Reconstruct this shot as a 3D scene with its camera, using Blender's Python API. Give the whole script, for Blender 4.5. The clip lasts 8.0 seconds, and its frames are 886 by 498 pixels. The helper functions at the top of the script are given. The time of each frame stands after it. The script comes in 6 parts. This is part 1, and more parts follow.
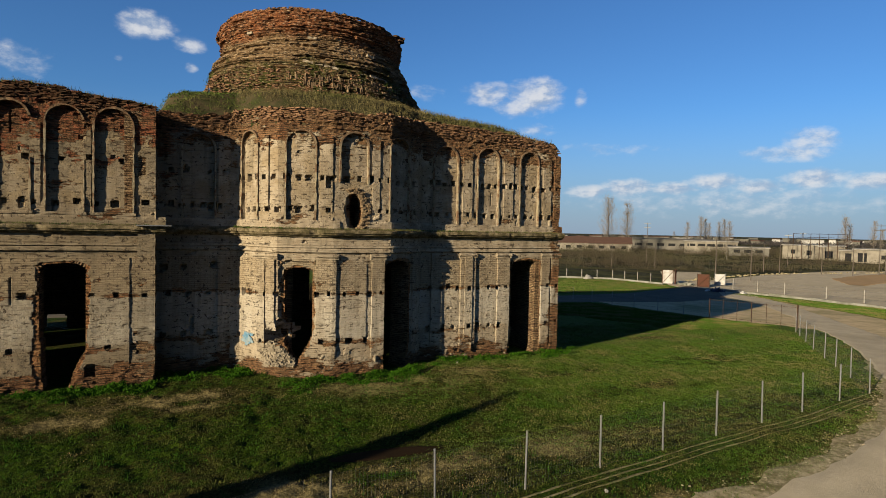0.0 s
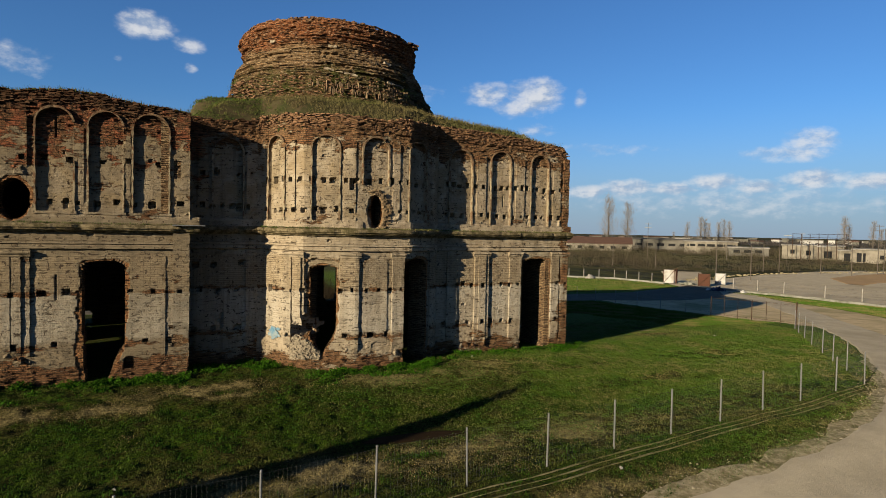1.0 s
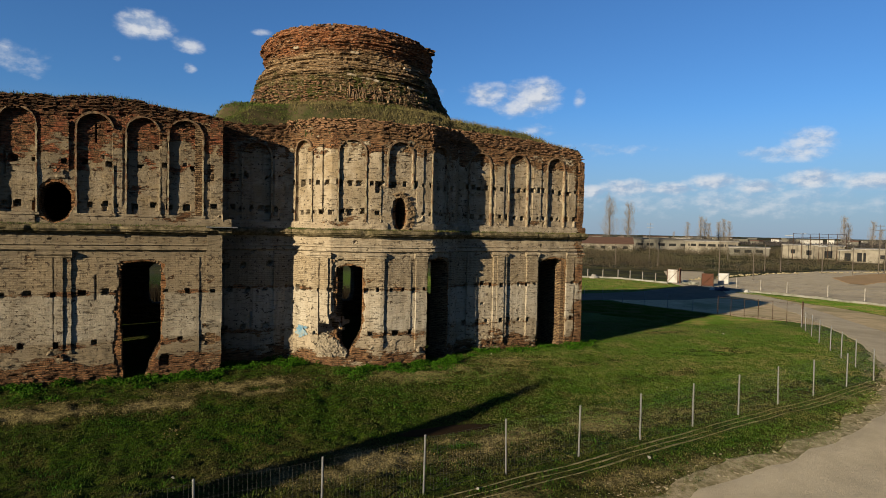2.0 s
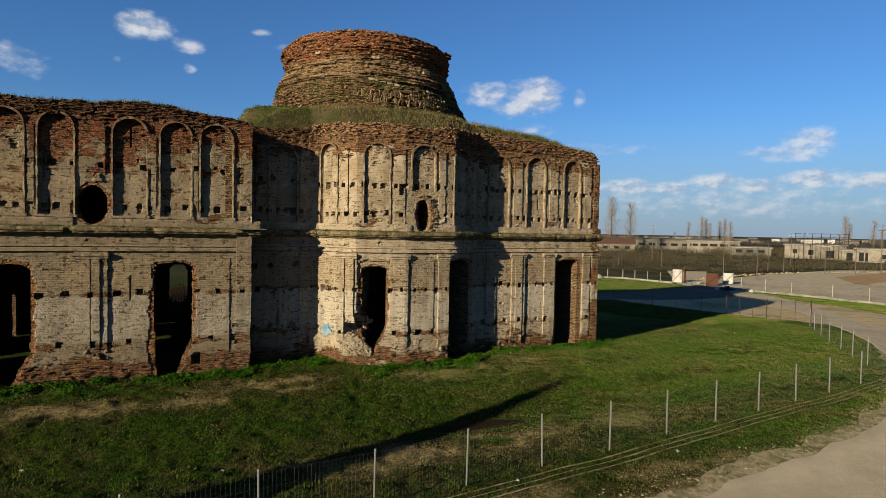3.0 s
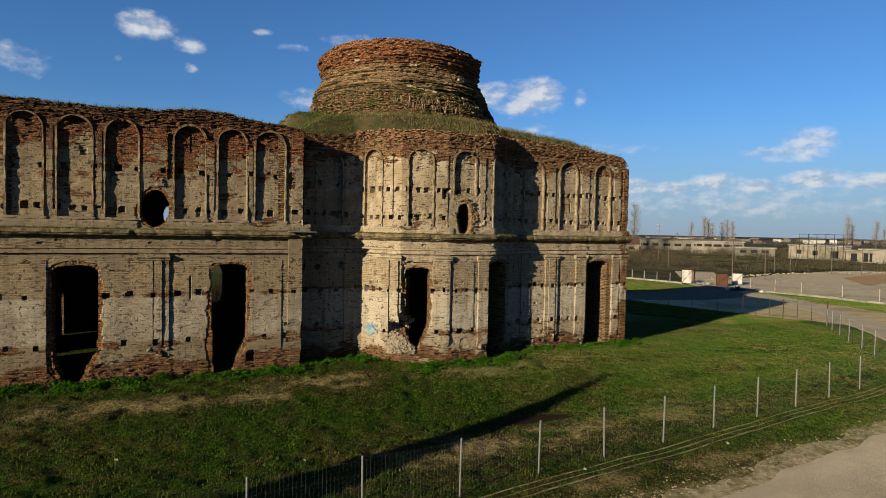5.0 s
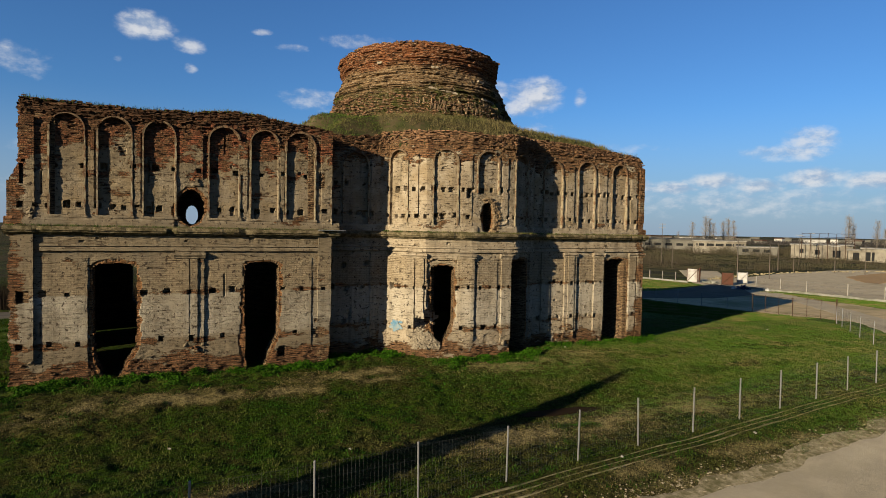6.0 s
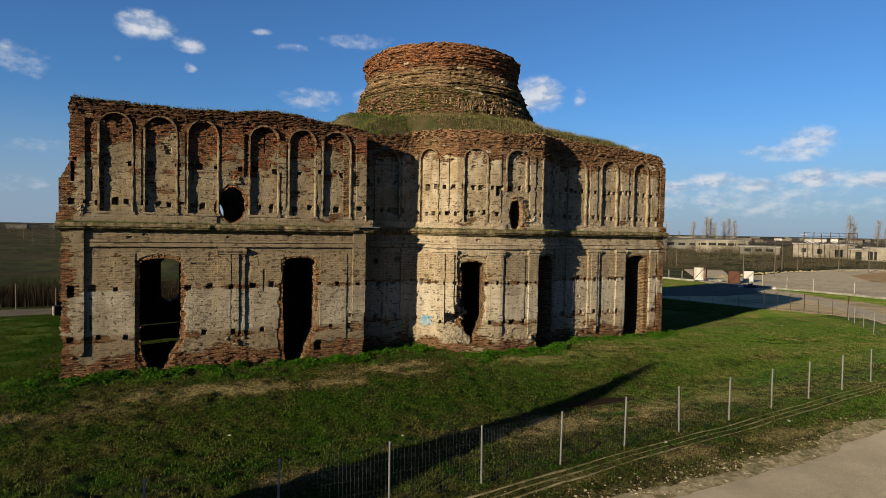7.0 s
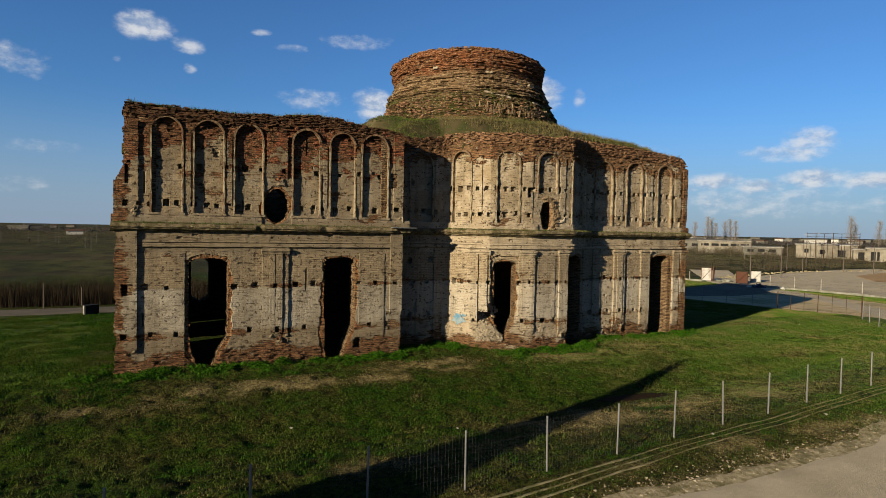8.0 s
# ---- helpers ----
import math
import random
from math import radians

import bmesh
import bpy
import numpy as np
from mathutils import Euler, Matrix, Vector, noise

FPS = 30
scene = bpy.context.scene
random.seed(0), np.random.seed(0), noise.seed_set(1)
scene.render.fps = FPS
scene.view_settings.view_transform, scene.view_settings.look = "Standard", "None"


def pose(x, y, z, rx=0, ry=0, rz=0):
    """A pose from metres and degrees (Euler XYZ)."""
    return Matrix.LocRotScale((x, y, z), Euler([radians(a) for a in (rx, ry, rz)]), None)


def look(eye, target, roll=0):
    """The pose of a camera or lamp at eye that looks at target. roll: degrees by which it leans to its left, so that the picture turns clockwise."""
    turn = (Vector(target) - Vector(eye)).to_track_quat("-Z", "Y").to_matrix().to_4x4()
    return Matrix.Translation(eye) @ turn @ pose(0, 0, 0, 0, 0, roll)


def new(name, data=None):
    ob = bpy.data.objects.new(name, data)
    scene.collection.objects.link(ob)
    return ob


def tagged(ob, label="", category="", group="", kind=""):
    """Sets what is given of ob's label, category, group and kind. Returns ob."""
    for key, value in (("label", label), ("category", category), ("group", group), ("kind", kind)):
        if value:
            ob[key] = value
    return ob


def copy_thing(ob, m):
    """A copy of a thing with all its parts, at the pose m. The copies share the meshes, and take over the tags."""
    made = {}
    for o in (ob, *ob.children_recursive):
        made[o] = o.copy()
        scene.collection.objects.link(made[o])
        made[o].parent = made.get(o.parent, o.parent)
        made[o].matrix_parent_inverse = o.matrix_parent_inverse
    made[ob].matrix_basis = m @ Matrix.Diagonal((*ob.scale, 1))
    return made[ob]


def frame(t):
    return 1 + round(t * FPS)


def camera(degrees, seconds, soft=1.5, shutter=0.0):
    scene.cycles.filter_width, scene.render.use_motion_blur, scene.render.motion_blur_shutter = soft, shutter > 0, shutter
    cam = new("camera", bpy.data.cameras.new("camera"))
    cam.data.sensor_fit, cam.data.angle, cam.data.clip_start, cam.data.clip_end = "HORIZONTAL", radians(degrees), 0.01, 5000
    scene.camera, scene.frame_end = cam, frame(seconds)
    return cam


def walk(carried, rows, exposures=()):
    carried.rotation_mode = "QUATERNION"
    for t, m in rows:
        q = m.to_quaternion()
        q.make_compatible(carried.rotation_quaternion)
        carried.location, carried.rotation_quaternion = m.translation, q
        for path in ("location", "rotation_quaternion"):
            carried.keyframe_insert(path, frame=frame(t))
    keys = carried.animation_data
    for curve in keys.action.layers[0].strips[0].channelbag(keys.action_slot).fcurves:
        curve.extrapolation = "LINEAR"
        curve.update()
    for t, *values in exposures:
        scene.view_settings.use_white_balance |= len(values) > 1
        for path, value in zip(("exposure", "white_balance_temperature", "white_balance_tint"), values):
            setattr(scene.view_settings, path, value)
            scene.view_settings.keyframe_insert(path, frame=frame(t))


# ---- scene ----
cam = camera(74.0, 8.0, soft=0.9)
PATH = [
    (0, (-0.592, 0.476, 8.597), (0.252, 2.288, 8.531), 1.2),
    (0.5, (-1.319, -0.105, 8.568), (-0.474, 1.707, 8.502), 1.2),
    (1, (-2.151, -0.618, 8.547), (-1.306, 1.193, 8.482), 1.2),
    (1.5, (-2.973, -0.861, 8.566), (-2.126, 0.95, 8.501), 1.2),
    (3, (-5.253, -1.179, 8.654), (-4.406, 0.632, 8.589), 1.1),
    (3.5, (-5.93, -1.185, 8.685), (-5.083, 0.626, 8.62), 1.1),
    (4, (-6.623, -1.173, 8.764), (-5.778, 0.638, 8.698), 1.1),
    (4.5, (-7.259, -1.236, 8.802), (-6.414, 0.575, 8.736), 1.2),
    (6, (-9.637, -1.458, 8.667), (-8.792, 0.354, 8.601), 1.1),
    (6.5, (-10.607, -1.501, 8.584), (-9.762, 0.311, 8.517), 1.1),
    (7, (-11.712, -1.486, 8.467), (-10.866, 0.325, 8.4), 1.1),
    (7.5, (-12.809, -1.439, 8.419), (-11.962, 0.372, 8.353), 1.1),
    (8, (-14.03, -1.411, 8.424), (-13.183, 0.399, 8.359), 1.1),
]
walk(cam, [(t, look(eye, target, roll)) for t, eye, target, roll in PATH])

# ---- world, sun ----
SUN_AZ, SUN_EL = radians(23.4), radians(15.0)  # travel of the light over the plan, height of the sun
TO_SUN = Vector((-math.cos(SUN_AZ) * math.cos(SUN_EL), -math.sin(SUN_AZ) * math.cos(SUN_EL), math.sin(SUN_EL)))
scene.view_settings.exposure = 1.5


def build_world():
    w = bpy.data.worlds.new("sky")
    scene.world = w
    w.use_nodes = True
    nt = w.node_tree
    nt.nodes.clear()
    n = lambda kind, **kw: make_node(nt, kind, **kw)
    out, bg = n("ShaderNodeOutputWorld"), n("ShaderNodeBackground")
    sky = n("ShaderNodeTexSky")
    sky.sky_type = "NISHITA"
    sky.sun_disc = False
    sky.sun_elevation = SUN_EL
    sky.sun_rotation = math.atan2(TO_SUN.x, TO_SUN.y) % (2 * math.pi)
    sky.altitude, sky.air_density, sky.dust_density, sky.ozone_density = 80, 1.0, 0.3, 2.5
    tc = n("ShaderNodeTexCoord")
    sep = n("ShaderNodeSeparateXYZ")
    nt.links.new(tc.outputs["Generated"], sep.inputs[0])
    az = math_node(nt, "MULTIPLY", math_node(nt, "ARCTAN2", sep.outputs[0], sep.outputs[1]), 180 / math.pi)
    el = math_node(nt, "MULTIPLY", math_node(nt, "ARCSINE", sep.outputs[2]), 180 / math.pi)
    comb = n("ShaderNodeCombineXYZ")
    nt.links.new(az, comb.inputs[0])
    nt.links.new(math_node(nt, "MULTIPLY", el, 1.7), comb.inputs[1])
    billow = n("ShaderNodeTexNoise")
    billow.inputs["Scale"].default_value, billow.inputs["Detail"].default_value, billow.inputs["Roughness"].default_value = 0.45, 8, 0.6
    nt.links.new(comb.outputs[0], billow.inputs["Vector"])
    total = None
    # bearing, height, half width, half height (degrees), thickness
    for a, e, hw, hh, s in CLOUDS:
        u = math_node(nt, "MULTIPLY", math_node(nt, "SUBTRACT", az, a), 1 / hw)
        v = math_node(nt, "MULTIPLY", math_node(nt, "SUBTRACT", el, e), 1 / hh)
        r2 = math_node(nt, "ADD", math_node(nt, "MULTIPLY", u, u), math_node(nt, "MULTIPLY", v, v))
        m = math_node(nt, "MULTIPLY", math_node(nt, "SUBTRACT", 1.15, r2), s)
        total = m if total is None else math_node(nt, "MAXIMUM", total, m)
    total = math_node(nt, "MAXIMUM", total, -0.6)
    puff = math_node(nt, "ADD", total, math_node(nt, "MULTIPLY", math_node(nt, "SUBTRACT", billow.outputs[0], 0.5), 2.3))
    mask = n("ShaderNodeMapRange", interpolation_type="SMOOTHSTEP")
    nt.links.new(puff, mask.inputs[0])
    mask.inputs[1].default_value, mask.inputs[2].default_value = 0.0, 1.5
    mask.inputs[4].default_value = 0.9
    # billows are lit on the side towards the sun and grey beneath
    moved = n("ShaderNodeVectorMath")
    nt.links.new(comb.outputs[0], moved.inputs[0])
    moved.inputs[1].default_value = (-0.45, 0.75, 0)
    beyond = n("ShaderNodeTexNoise")
    beyond.inputs["Scale"].default_value, beyond.inputs["Detail"].default_value, beyond.inputs["Roughness"].default_value = 0.45, 5, 0.55
    nt.links.new(moved.outputs[0], beyond.inputs["Vector"])
    lit = n("ShaderNodeMapRange", interpolation_type="SMOOTHSTEP")
    nt.links.new(math_node(nt, "SUBTRACT", billow.outputs[0], beyond.outputs[0]), lit.inputs[0])
    lit.inputs[1].default_value, lit.inputs[2].default_value = -0.16, 0.12
    tone = n("ShaderNodeMixRGB")
    nt.links.new(lit.outputs[0], tone.inputs[0])
    tone.inputs[1].default_value, tone.inputs[2].default_value = CLOUD_SHADE, CLOUD_LIT
    mix = n("ShaderNodeMixRGB")
    nt.links.new(mask.outputs[0], mix.inputs[0])
    tint = n("ShaderNodeMixRGB", blend_type="MULTIPLY")
    tint.inputs[0].default_value = 1.0
    tint.inputs[2].default_value = SKY_TINT
    nt.links.new(sky.outputs[0], tint.inputs[1])
    # pale haze low over the plain
    low = n("ShaderNodeMapRange", interpolation_type="SMOOTHSTEP")
    nt.links.new(el, low.inputs[0])
    for i, v in ((1, 12.0), (2, -1.0), (3, 0.0), (4, 0.8)):
        low.inputs[i].default_value = v
    haze = n("ShaderNodeMixRGB")
    nt.links.new(low.outputs[0], haze.inputs[0])
    nt.links.new(tint.outputs[0], haze.inputs[1])
    haze.inputs[2].default_value = HAZE
    nt.links.new(haze.outputs[0], mix.inputs[1])
    nt.links.new(tone.outputs[0], mix.inputs[2])
    nt.links.new(mix.outputs[0], bg.inputs[0])
    bg.inputs[1].default_value = SKY_STRENGTH
    nt.links.new(bg.outputs[0], out.inputs[0])


def make_node(nt, kind, interpolation_type="", blend_type="", attribute_name=""):
    nd = nt.nodes.new(kind)
    if interpolation_type:
        nd.interpolation_type = interpolation_type
    if blend_type:
        nd.blend_type = blend_type
    if attribute_name:
        nd.attribute_name = attribute_name
    return nd


def math_node(nt, op, a, b=None):
    nd = nt.nodes.new("ShaderNodeMath")
    nd.operation = op
    for i, v in enumerate((a, b)):
        if v is None:
            continue
        if isinstance(v, (int, float)):
            nd.inputs[i].default_value = v
        else:
            nt.links.new(v, nd.inputs[i])
    return nd.outputs[0]


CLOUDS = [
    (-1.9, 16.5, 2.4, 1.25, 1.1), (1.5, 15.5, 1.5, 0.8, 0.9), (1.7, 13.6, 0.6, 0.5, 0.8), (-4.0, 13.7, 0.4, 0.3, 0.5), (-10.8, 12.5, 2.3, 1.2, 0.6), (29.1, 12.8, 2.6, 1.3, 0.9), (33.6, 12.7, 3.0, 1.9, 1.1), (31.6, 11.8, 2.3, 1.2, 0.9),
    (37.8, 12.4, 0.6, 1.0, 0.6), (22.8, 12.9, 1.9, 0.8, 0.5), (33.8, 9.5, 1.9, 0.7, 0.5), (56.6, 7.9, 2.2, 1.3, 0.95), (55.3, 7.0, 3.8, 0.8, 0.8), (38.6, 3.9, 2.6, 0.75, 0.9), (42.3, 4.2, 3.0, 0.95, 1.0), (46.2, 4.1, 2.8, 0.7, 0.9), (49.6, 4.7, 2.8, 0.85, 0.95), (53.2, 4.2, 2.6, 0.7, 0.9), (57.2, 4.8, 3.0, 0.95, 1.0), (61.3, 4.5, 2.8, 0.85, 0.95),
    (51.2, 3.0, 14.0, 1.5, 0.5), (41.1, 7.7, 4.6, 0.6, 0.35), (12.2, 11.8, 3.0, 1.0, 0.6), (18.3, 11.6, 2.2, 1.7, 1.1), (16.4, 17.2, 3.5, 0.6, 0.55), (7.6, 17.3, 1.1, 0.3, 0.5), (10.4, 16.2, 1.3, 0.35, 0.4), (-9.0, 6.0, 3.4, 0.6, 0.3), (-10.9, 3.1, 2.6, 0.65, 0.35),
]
SKY_STRENGTH, SKY_TINT = 0.05, (0.339, 0.585, 0.881, 1)
CLOUD_LIT, CLOUD_SHADE = (5.1, 5.2, 5.4, 1), (2.6, 3.2, 4.2, 1)
HAZE = (1.98, 2.5, 3.5, 1)
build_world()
lamp = bpy.data.lights.new("sun", "SUN")
lamp.energy, lamp.angle, lamp.color = 4.9, radians(0.53), (1.0, 0.85, 0.60)
sun = new("sun", lamp)
sun.matrix_world = look(TO_SUN * 200, (0, 0, 0))

# ---- materials ----


class Mat:
    """A node material with short calls."""

    def __init__(self, name, rough=0.9, metal=0.0):
        self.m = bpy.data.materials.new(name)
        self.m.use_nodes = True
        self.nt = self.m.node_tree
        self.bsdf = self.nt.nodes["Principled BSDF"]
        self.bsdf.inputs["Roughness"].default_value = rough
        self.bsdf.inputs["Metallic"].default_value = metal
        self.bsdf.inputs["Specular IOR Level"].default_value = 0.25 if rough < 0.8 else 0.04

    def n(self, kind, **kw):
        return make_node(self.nt, kind, **kw)

    def link(self, a, b):
        self.nt.links.new(a, b)

    def m2(self, op, a, b=None):
        return math_node(self.nt, op, a, b)

    def coord(self, which="Object", scale=(1, 1, 1)):
        mp = self.n("ShaderNodeMapping")
        mp.inputs["Scale"].default_value = scale
        if which == "UV":
            uv = self.n("ShaderNodeUVMap")
            self.link(uv.outputs[0], mp.inputs[0])
        else:
            self.link(self.n("ShaderNodeTexCoord").outputs[which], mp.inputs[0])
        return mp.outputs[0]

    def noise(self, vec, scale, detail=6, rough=0.6):
        t = self.n("ShaderNodeTexNoise")
        t.inputs["Scale"].default_value, t.inputs["Detail"].default_value, t.inputs["Roughness"].default_value = scale, detail, rough
        self.link(vec, t.inputs["Vector"])
        return t.outputs[0]

    def ramp(self, fac, a, b, lo=0.0, hi=1.0):
        r = self.n("ShaderNodeMapRange", interpolation_type="SMOOTHSTEP")
        self.link(fac, r.inputs[0])
        for i, v in ((1, a), (2, b), (3, lo), (4, hi)):
            r.inputs[i].default_value = v
        return r.outputs[0]

    def mix(self, fac, a, b, blend="MIX"):
        x = self.n("ShaderNodeMixRGB", blend_type=blend)
        for i, v in enumerate((fac, a, b)):
            if isinstance(v, (int, float)):
                x.inputs[i].default_value = v
            elif isinstance(v, tuple):
                x.inputs[i].default_value = (*v, 1) if len(v) == 3 else v
            else:
                self.link(v, x.inputs[i])
        return x.outputs[0]

    def bump(self, height, strength=0.5, dist=0.02, prev=None):
        b = self.n("ShaderNodeBump")
        b.inputs["Strength"].default_value, b.inputs["Distance"].default_value = strength, dist
        self.link(height, b.inputs["Height"])
        if prev is not None:
            self.link(prev, b.inputs["Normal"])
        return b.outputs[0]

    def done(self, colour, normal=None, colour_scale=0.455):
        # base colours scaled down against the raised exposure, which deepens the shade
        if not isinstance(colour, tuple) and colour_scale < 1:
            colour = self.mix(1.0, colour, (colour_scale, colour_scale, colour_scale), "MULTIPLY")
        if isinstance(colour, tuple):
            self.bsdf.inputs["Base Color"].default_value = (*colour, 1)
        else:
            self.link(colour, self.bsdf.inputs["Base Color"])
        if normal is not None:
            self.link(normal, self.bsdf.inputs["Normal"])
        return self.m


def masonry(name, kind="plastered"):
    """Old brick in courses; on the plastered faces the plaster has fallen off the crest, the foot and in patches."""
    m = Mat(name, 0.95)
    uv, ob = m.coord("UV"), m.coord("Object")
    wob = m.n("ShaderNodeMixRGB")
    wob.inputs[0].default_value = 0.03
    nz = m.n("ShaderNodeTexNoise")
    nz.inputs["Scale"].default_value = 2.5
    m.link(uv, nz.inputs["Vector"])
    m.link(uv, wob.inputs[1])
    m.link(nz.outputs["Color"], wob.inputs[2])
    br = m.n("ShaderNodeTexBrick")
    m.link(wob.outputs[0], br.inputs["Vector"])
    for key, v in (("Scale", 1.0), ("Mortar Size", 0.018), ("Mortar Smooth", 0.3), ("Brick Width", 0.30), ("Row Height", 0.105), ("Bias", -0.1)):
        br.inputs[key].default_value = v
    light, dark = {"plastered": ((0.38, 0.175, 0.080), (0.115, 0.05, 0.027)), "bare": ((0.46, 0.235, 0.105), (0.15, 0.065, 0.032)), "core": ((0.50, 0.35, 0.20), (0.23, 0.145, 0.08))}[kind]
    br.inputs["Color1"].default_value, br.inputs["Color2"].default_value, br.inputs["Mortar"].default_value = (*light, 1), (*dark, 1), (0.075, 0.053, 0.034, 1)
    big, mid, fine = m.noise(ob, 0.35, 5), m.noise(ob, 1.6, 8, 0.65), m.noise(ob, 14, 5, 0.7)
    course = m.noise(m.coord("UV", (1.5, 11.0, 1)), 1.0, 5, 0.65)
    gap = m.noise(m.coord("UV", (0.8 if kind == "bare" else 2.1, 9.6, 1)), 1.0, 3, 0.55)  # bricks fallen out, course by course, the shade in their gaps painted near-black
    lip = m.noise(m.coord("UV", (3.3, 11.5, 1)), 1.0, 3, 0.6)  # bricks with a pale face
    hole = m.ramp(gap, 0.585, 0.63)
    brick = m.mix(m.ramp(big, 0.4, 0.62, 0, 0.45), br.outputs[0], m.mix(mid, (0.12, 0.075, 0.043), (0.36, 0.22, 0.11)))
    brick = m.mix(m.ramp(lip, 0.56, 0.66, 0, 0.6), brick, (0.50, 0.355, 0.20))
    brick = m.mix(m.ramp(course, 0.5, 0.66, 0, 0.6), brick, (0.055, 0.036, 0.023))
    brick = m.mix(m.ramp(m.noise(ob, 4.0, 6, 0.7), 0.42, 0.62, 0.0, 0.35), brick, (0.25, 0.12, 0.058))
    brick = m.mix(m.ramp(fine, 0.5, 0.75, 0, 0.5), brick, (0.06, 0.042, 0.028))
    relief = m.m2("ADD", m.m2("MULTIPLY", br.outputs[1], -0.7), m.m2("ADD", m.m2("MULTIPLY", hole, -1.6), m.m2("ADD", m.m2("MULTIPLY", lip, 1.3), m.m2("MULTIPLY", fine, 0.7))))
    if kind != "plastered":
        lay = m.noise(m.coord("UV", (0.5, 6.5, 1)), 1.0, 6, 0.7)
        brick = m.mix(m.ramp(lay, 0.53, 0.64, 0, 0.55), brick, (0.46, 0.33, 0.185))
        brick = m.mix(m.ramp(lay, 0.45, 0.36, 0, 0.7), brick, (0.045, 0.03, 0.02))
        if kind == "bare":
            brick = m.mix(m.ramp(mid, 0.52, 0.72, 0, 0.5), brick, (0.13, 0.095, 0.055))
            brick = m.mix(m.ramp(big, 0.42, 0.3, 0, 0.6), brick, (0.25, 0.085, 0.04))
            hv = m.n("ShaderNodeSeparateXYZ")
            m.link(uv, hv.inputs[0])
            hz = m.m2("ADD", hv.outputs[1], m.m2("MULTIPLY", m.m2("SUBTRACT", big, 0.5), 2.2))
            brick = m.mix(m.m2("MULTIPLY", m.ramp(hz, 19.7, 20.5, 0, 0.85), m.ramp(mid, 0.3, 0.6, 0.25, 1.0)), brick, m.mix(m.ramp(lip, 0.38, 0.64), (0.14, 0.044, 0.022), (0.62, 0.25, 0.105)))
            tan = m.m2("MULTIPLY", m.ramp(hz, 20.3, 19.8), m.ramp(hz, 18.2, 18.7))
            brick = m.mix(m.m2("MULTIPLY", tan, m.ramp(fine, 0.35, 0.6, 0.2, 0.85)), brick, m.mix(m.ramp(lay, 0.42, 0.6), (0.24, 0.16, 0.075), (0.60, 0.42, 0.235)))
            moss = m.m2("MULTIPLY", m.ramp(hz, 18.7, 18.2), m.ramp(m.noise(ob, 3.0, 6, 0.7), 0.36, 0.6, 0.25, 0.95))
            brick = m.mix(moss, brick, m.mix(m.ramp(fine, 0.35, 0.65), (0.05, 0.046, 0.016), (0.26, 0.215, 0.095)))
            brick = m.mix(m.m2("MULTIPLY", m.ramp(m.noise(ob, 0.8, 5, 0.6), 0.5, 0.6, 0, 0.8), m.ramp(hz, 19.2, 18.6)), brick, m.mix(fine, (0.02, 0.032, 0.006), (0.12, 0.13, 0.03)))
            face = m.noise(m.coord("UV", (3.6, 9.0, 1)), 1.3, 3, 0.6)
            brick = m.mix(m.ramp(face, 0.58, 0.66, 0, 0.75), brick, (0.64, 0.50, 0.35))
            brick = m.mix(m.ramp(face, 0.43, 0.36, 0, 0.8), brick, (0.035, 0.022, 0.015))
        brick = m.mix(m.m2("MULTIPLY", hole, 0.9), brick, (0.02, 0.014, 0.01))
        nb = m.bump(m.m2("ADD", relief, lay), 1.0, 0.15)
        return m.done(brick, nb)
    sep = m.n("ShaderNodeSeparateXYZ")
    m.link(uv, sep.inputs[0])
    v = sep.outputs[1]
    # how much plaster is left at each height: little at the foot and the crest, lines at the old scaffold rows
    cr = m.n("ShaderNodeValToRGB")
    els = cr.color_ramp.elements
    m.link(m.m2("MULTIPLY", v, 1 / 16), cr.inputs[0])
    stops = [(0.0, 0.02), (1.0, 0.12), (1.6, 0.28), (2.05, 0.58), (2.4, 0.62), (2.65, 0.40), (2.95, 0.76), (4.9, 0.82), (5.13, 0.42), (5.35, 0.68), (6.9, 0.70), (7.2, 0.86), (8.4, 0.82), (8.9, 0.66), (10.9, 0.68), (11.2, 0.48), (11.5, 0.58), (12.4, 0.42), (13.2, 0.22), (13.9, 0.0)]
    while len(els) < len(stops):
        els.new(0.5)
    for e, (z, k) in zip(els, stops):
        e.position, e.color = z / 16, (k, k, k, 1)
    bias = cr.outputs[0]
    patch = m.noise(m.coord("UV", (0.45, 0.8, 1)), 1.0, 12, 0.72)
    rough = m.m2("ADD", m.m2("MULTIPLY", m.m2("SUBTRACT", patch, 0.5), 2.3), m.m2("MULTIPLY", m.m2("SUBTRACT", course, 0.5), -0.55))
    xk = m.n("ShaderNodeSeparateXYZ")
    m.link(ob, xk.inputs[0])
    kept = m.m2("MULTIPLY", m.ramp(xk.outputs[0], -2.5, 1.0, 0, 0.16), m.m2("ADD", m.ramp(v, 9.0, 11.0), m.ramp(v, 2.3, 1.7, 0, 0.9)))  # the apse kept more of its plaster
    near = m.n("ShaderNodeAttribute", attribute_name="bare")  # plaster knocked off round the windows
    left = m.ramp(m.m2("SUBTRACT", m.m2("ADD", m.m2("ADD", rough, bias), kept), m.m2("ADD", m.m2("MULTIPLY", near.outputs["Fac"], 0.75), m.m2("ADD", m.ramp(xk.outputs[0], -15.5, -16.2, 0.0, 0.36), m.ramp(xk.outputs[0], 21.3, 21.9, 0.0, 0.4)))), 0.40, 0.45)
    # brick round the windows is tinted to the orange it shows in sun
    brick = m.mix(m.m2("MULTIPLY", near.outputs["Fac"], 0.5), brick, m.mix(m.ramp(lip, 0.4, 0.6), (0.30, 0.135, 0.055), (0.56, 0.30, 0.13)))
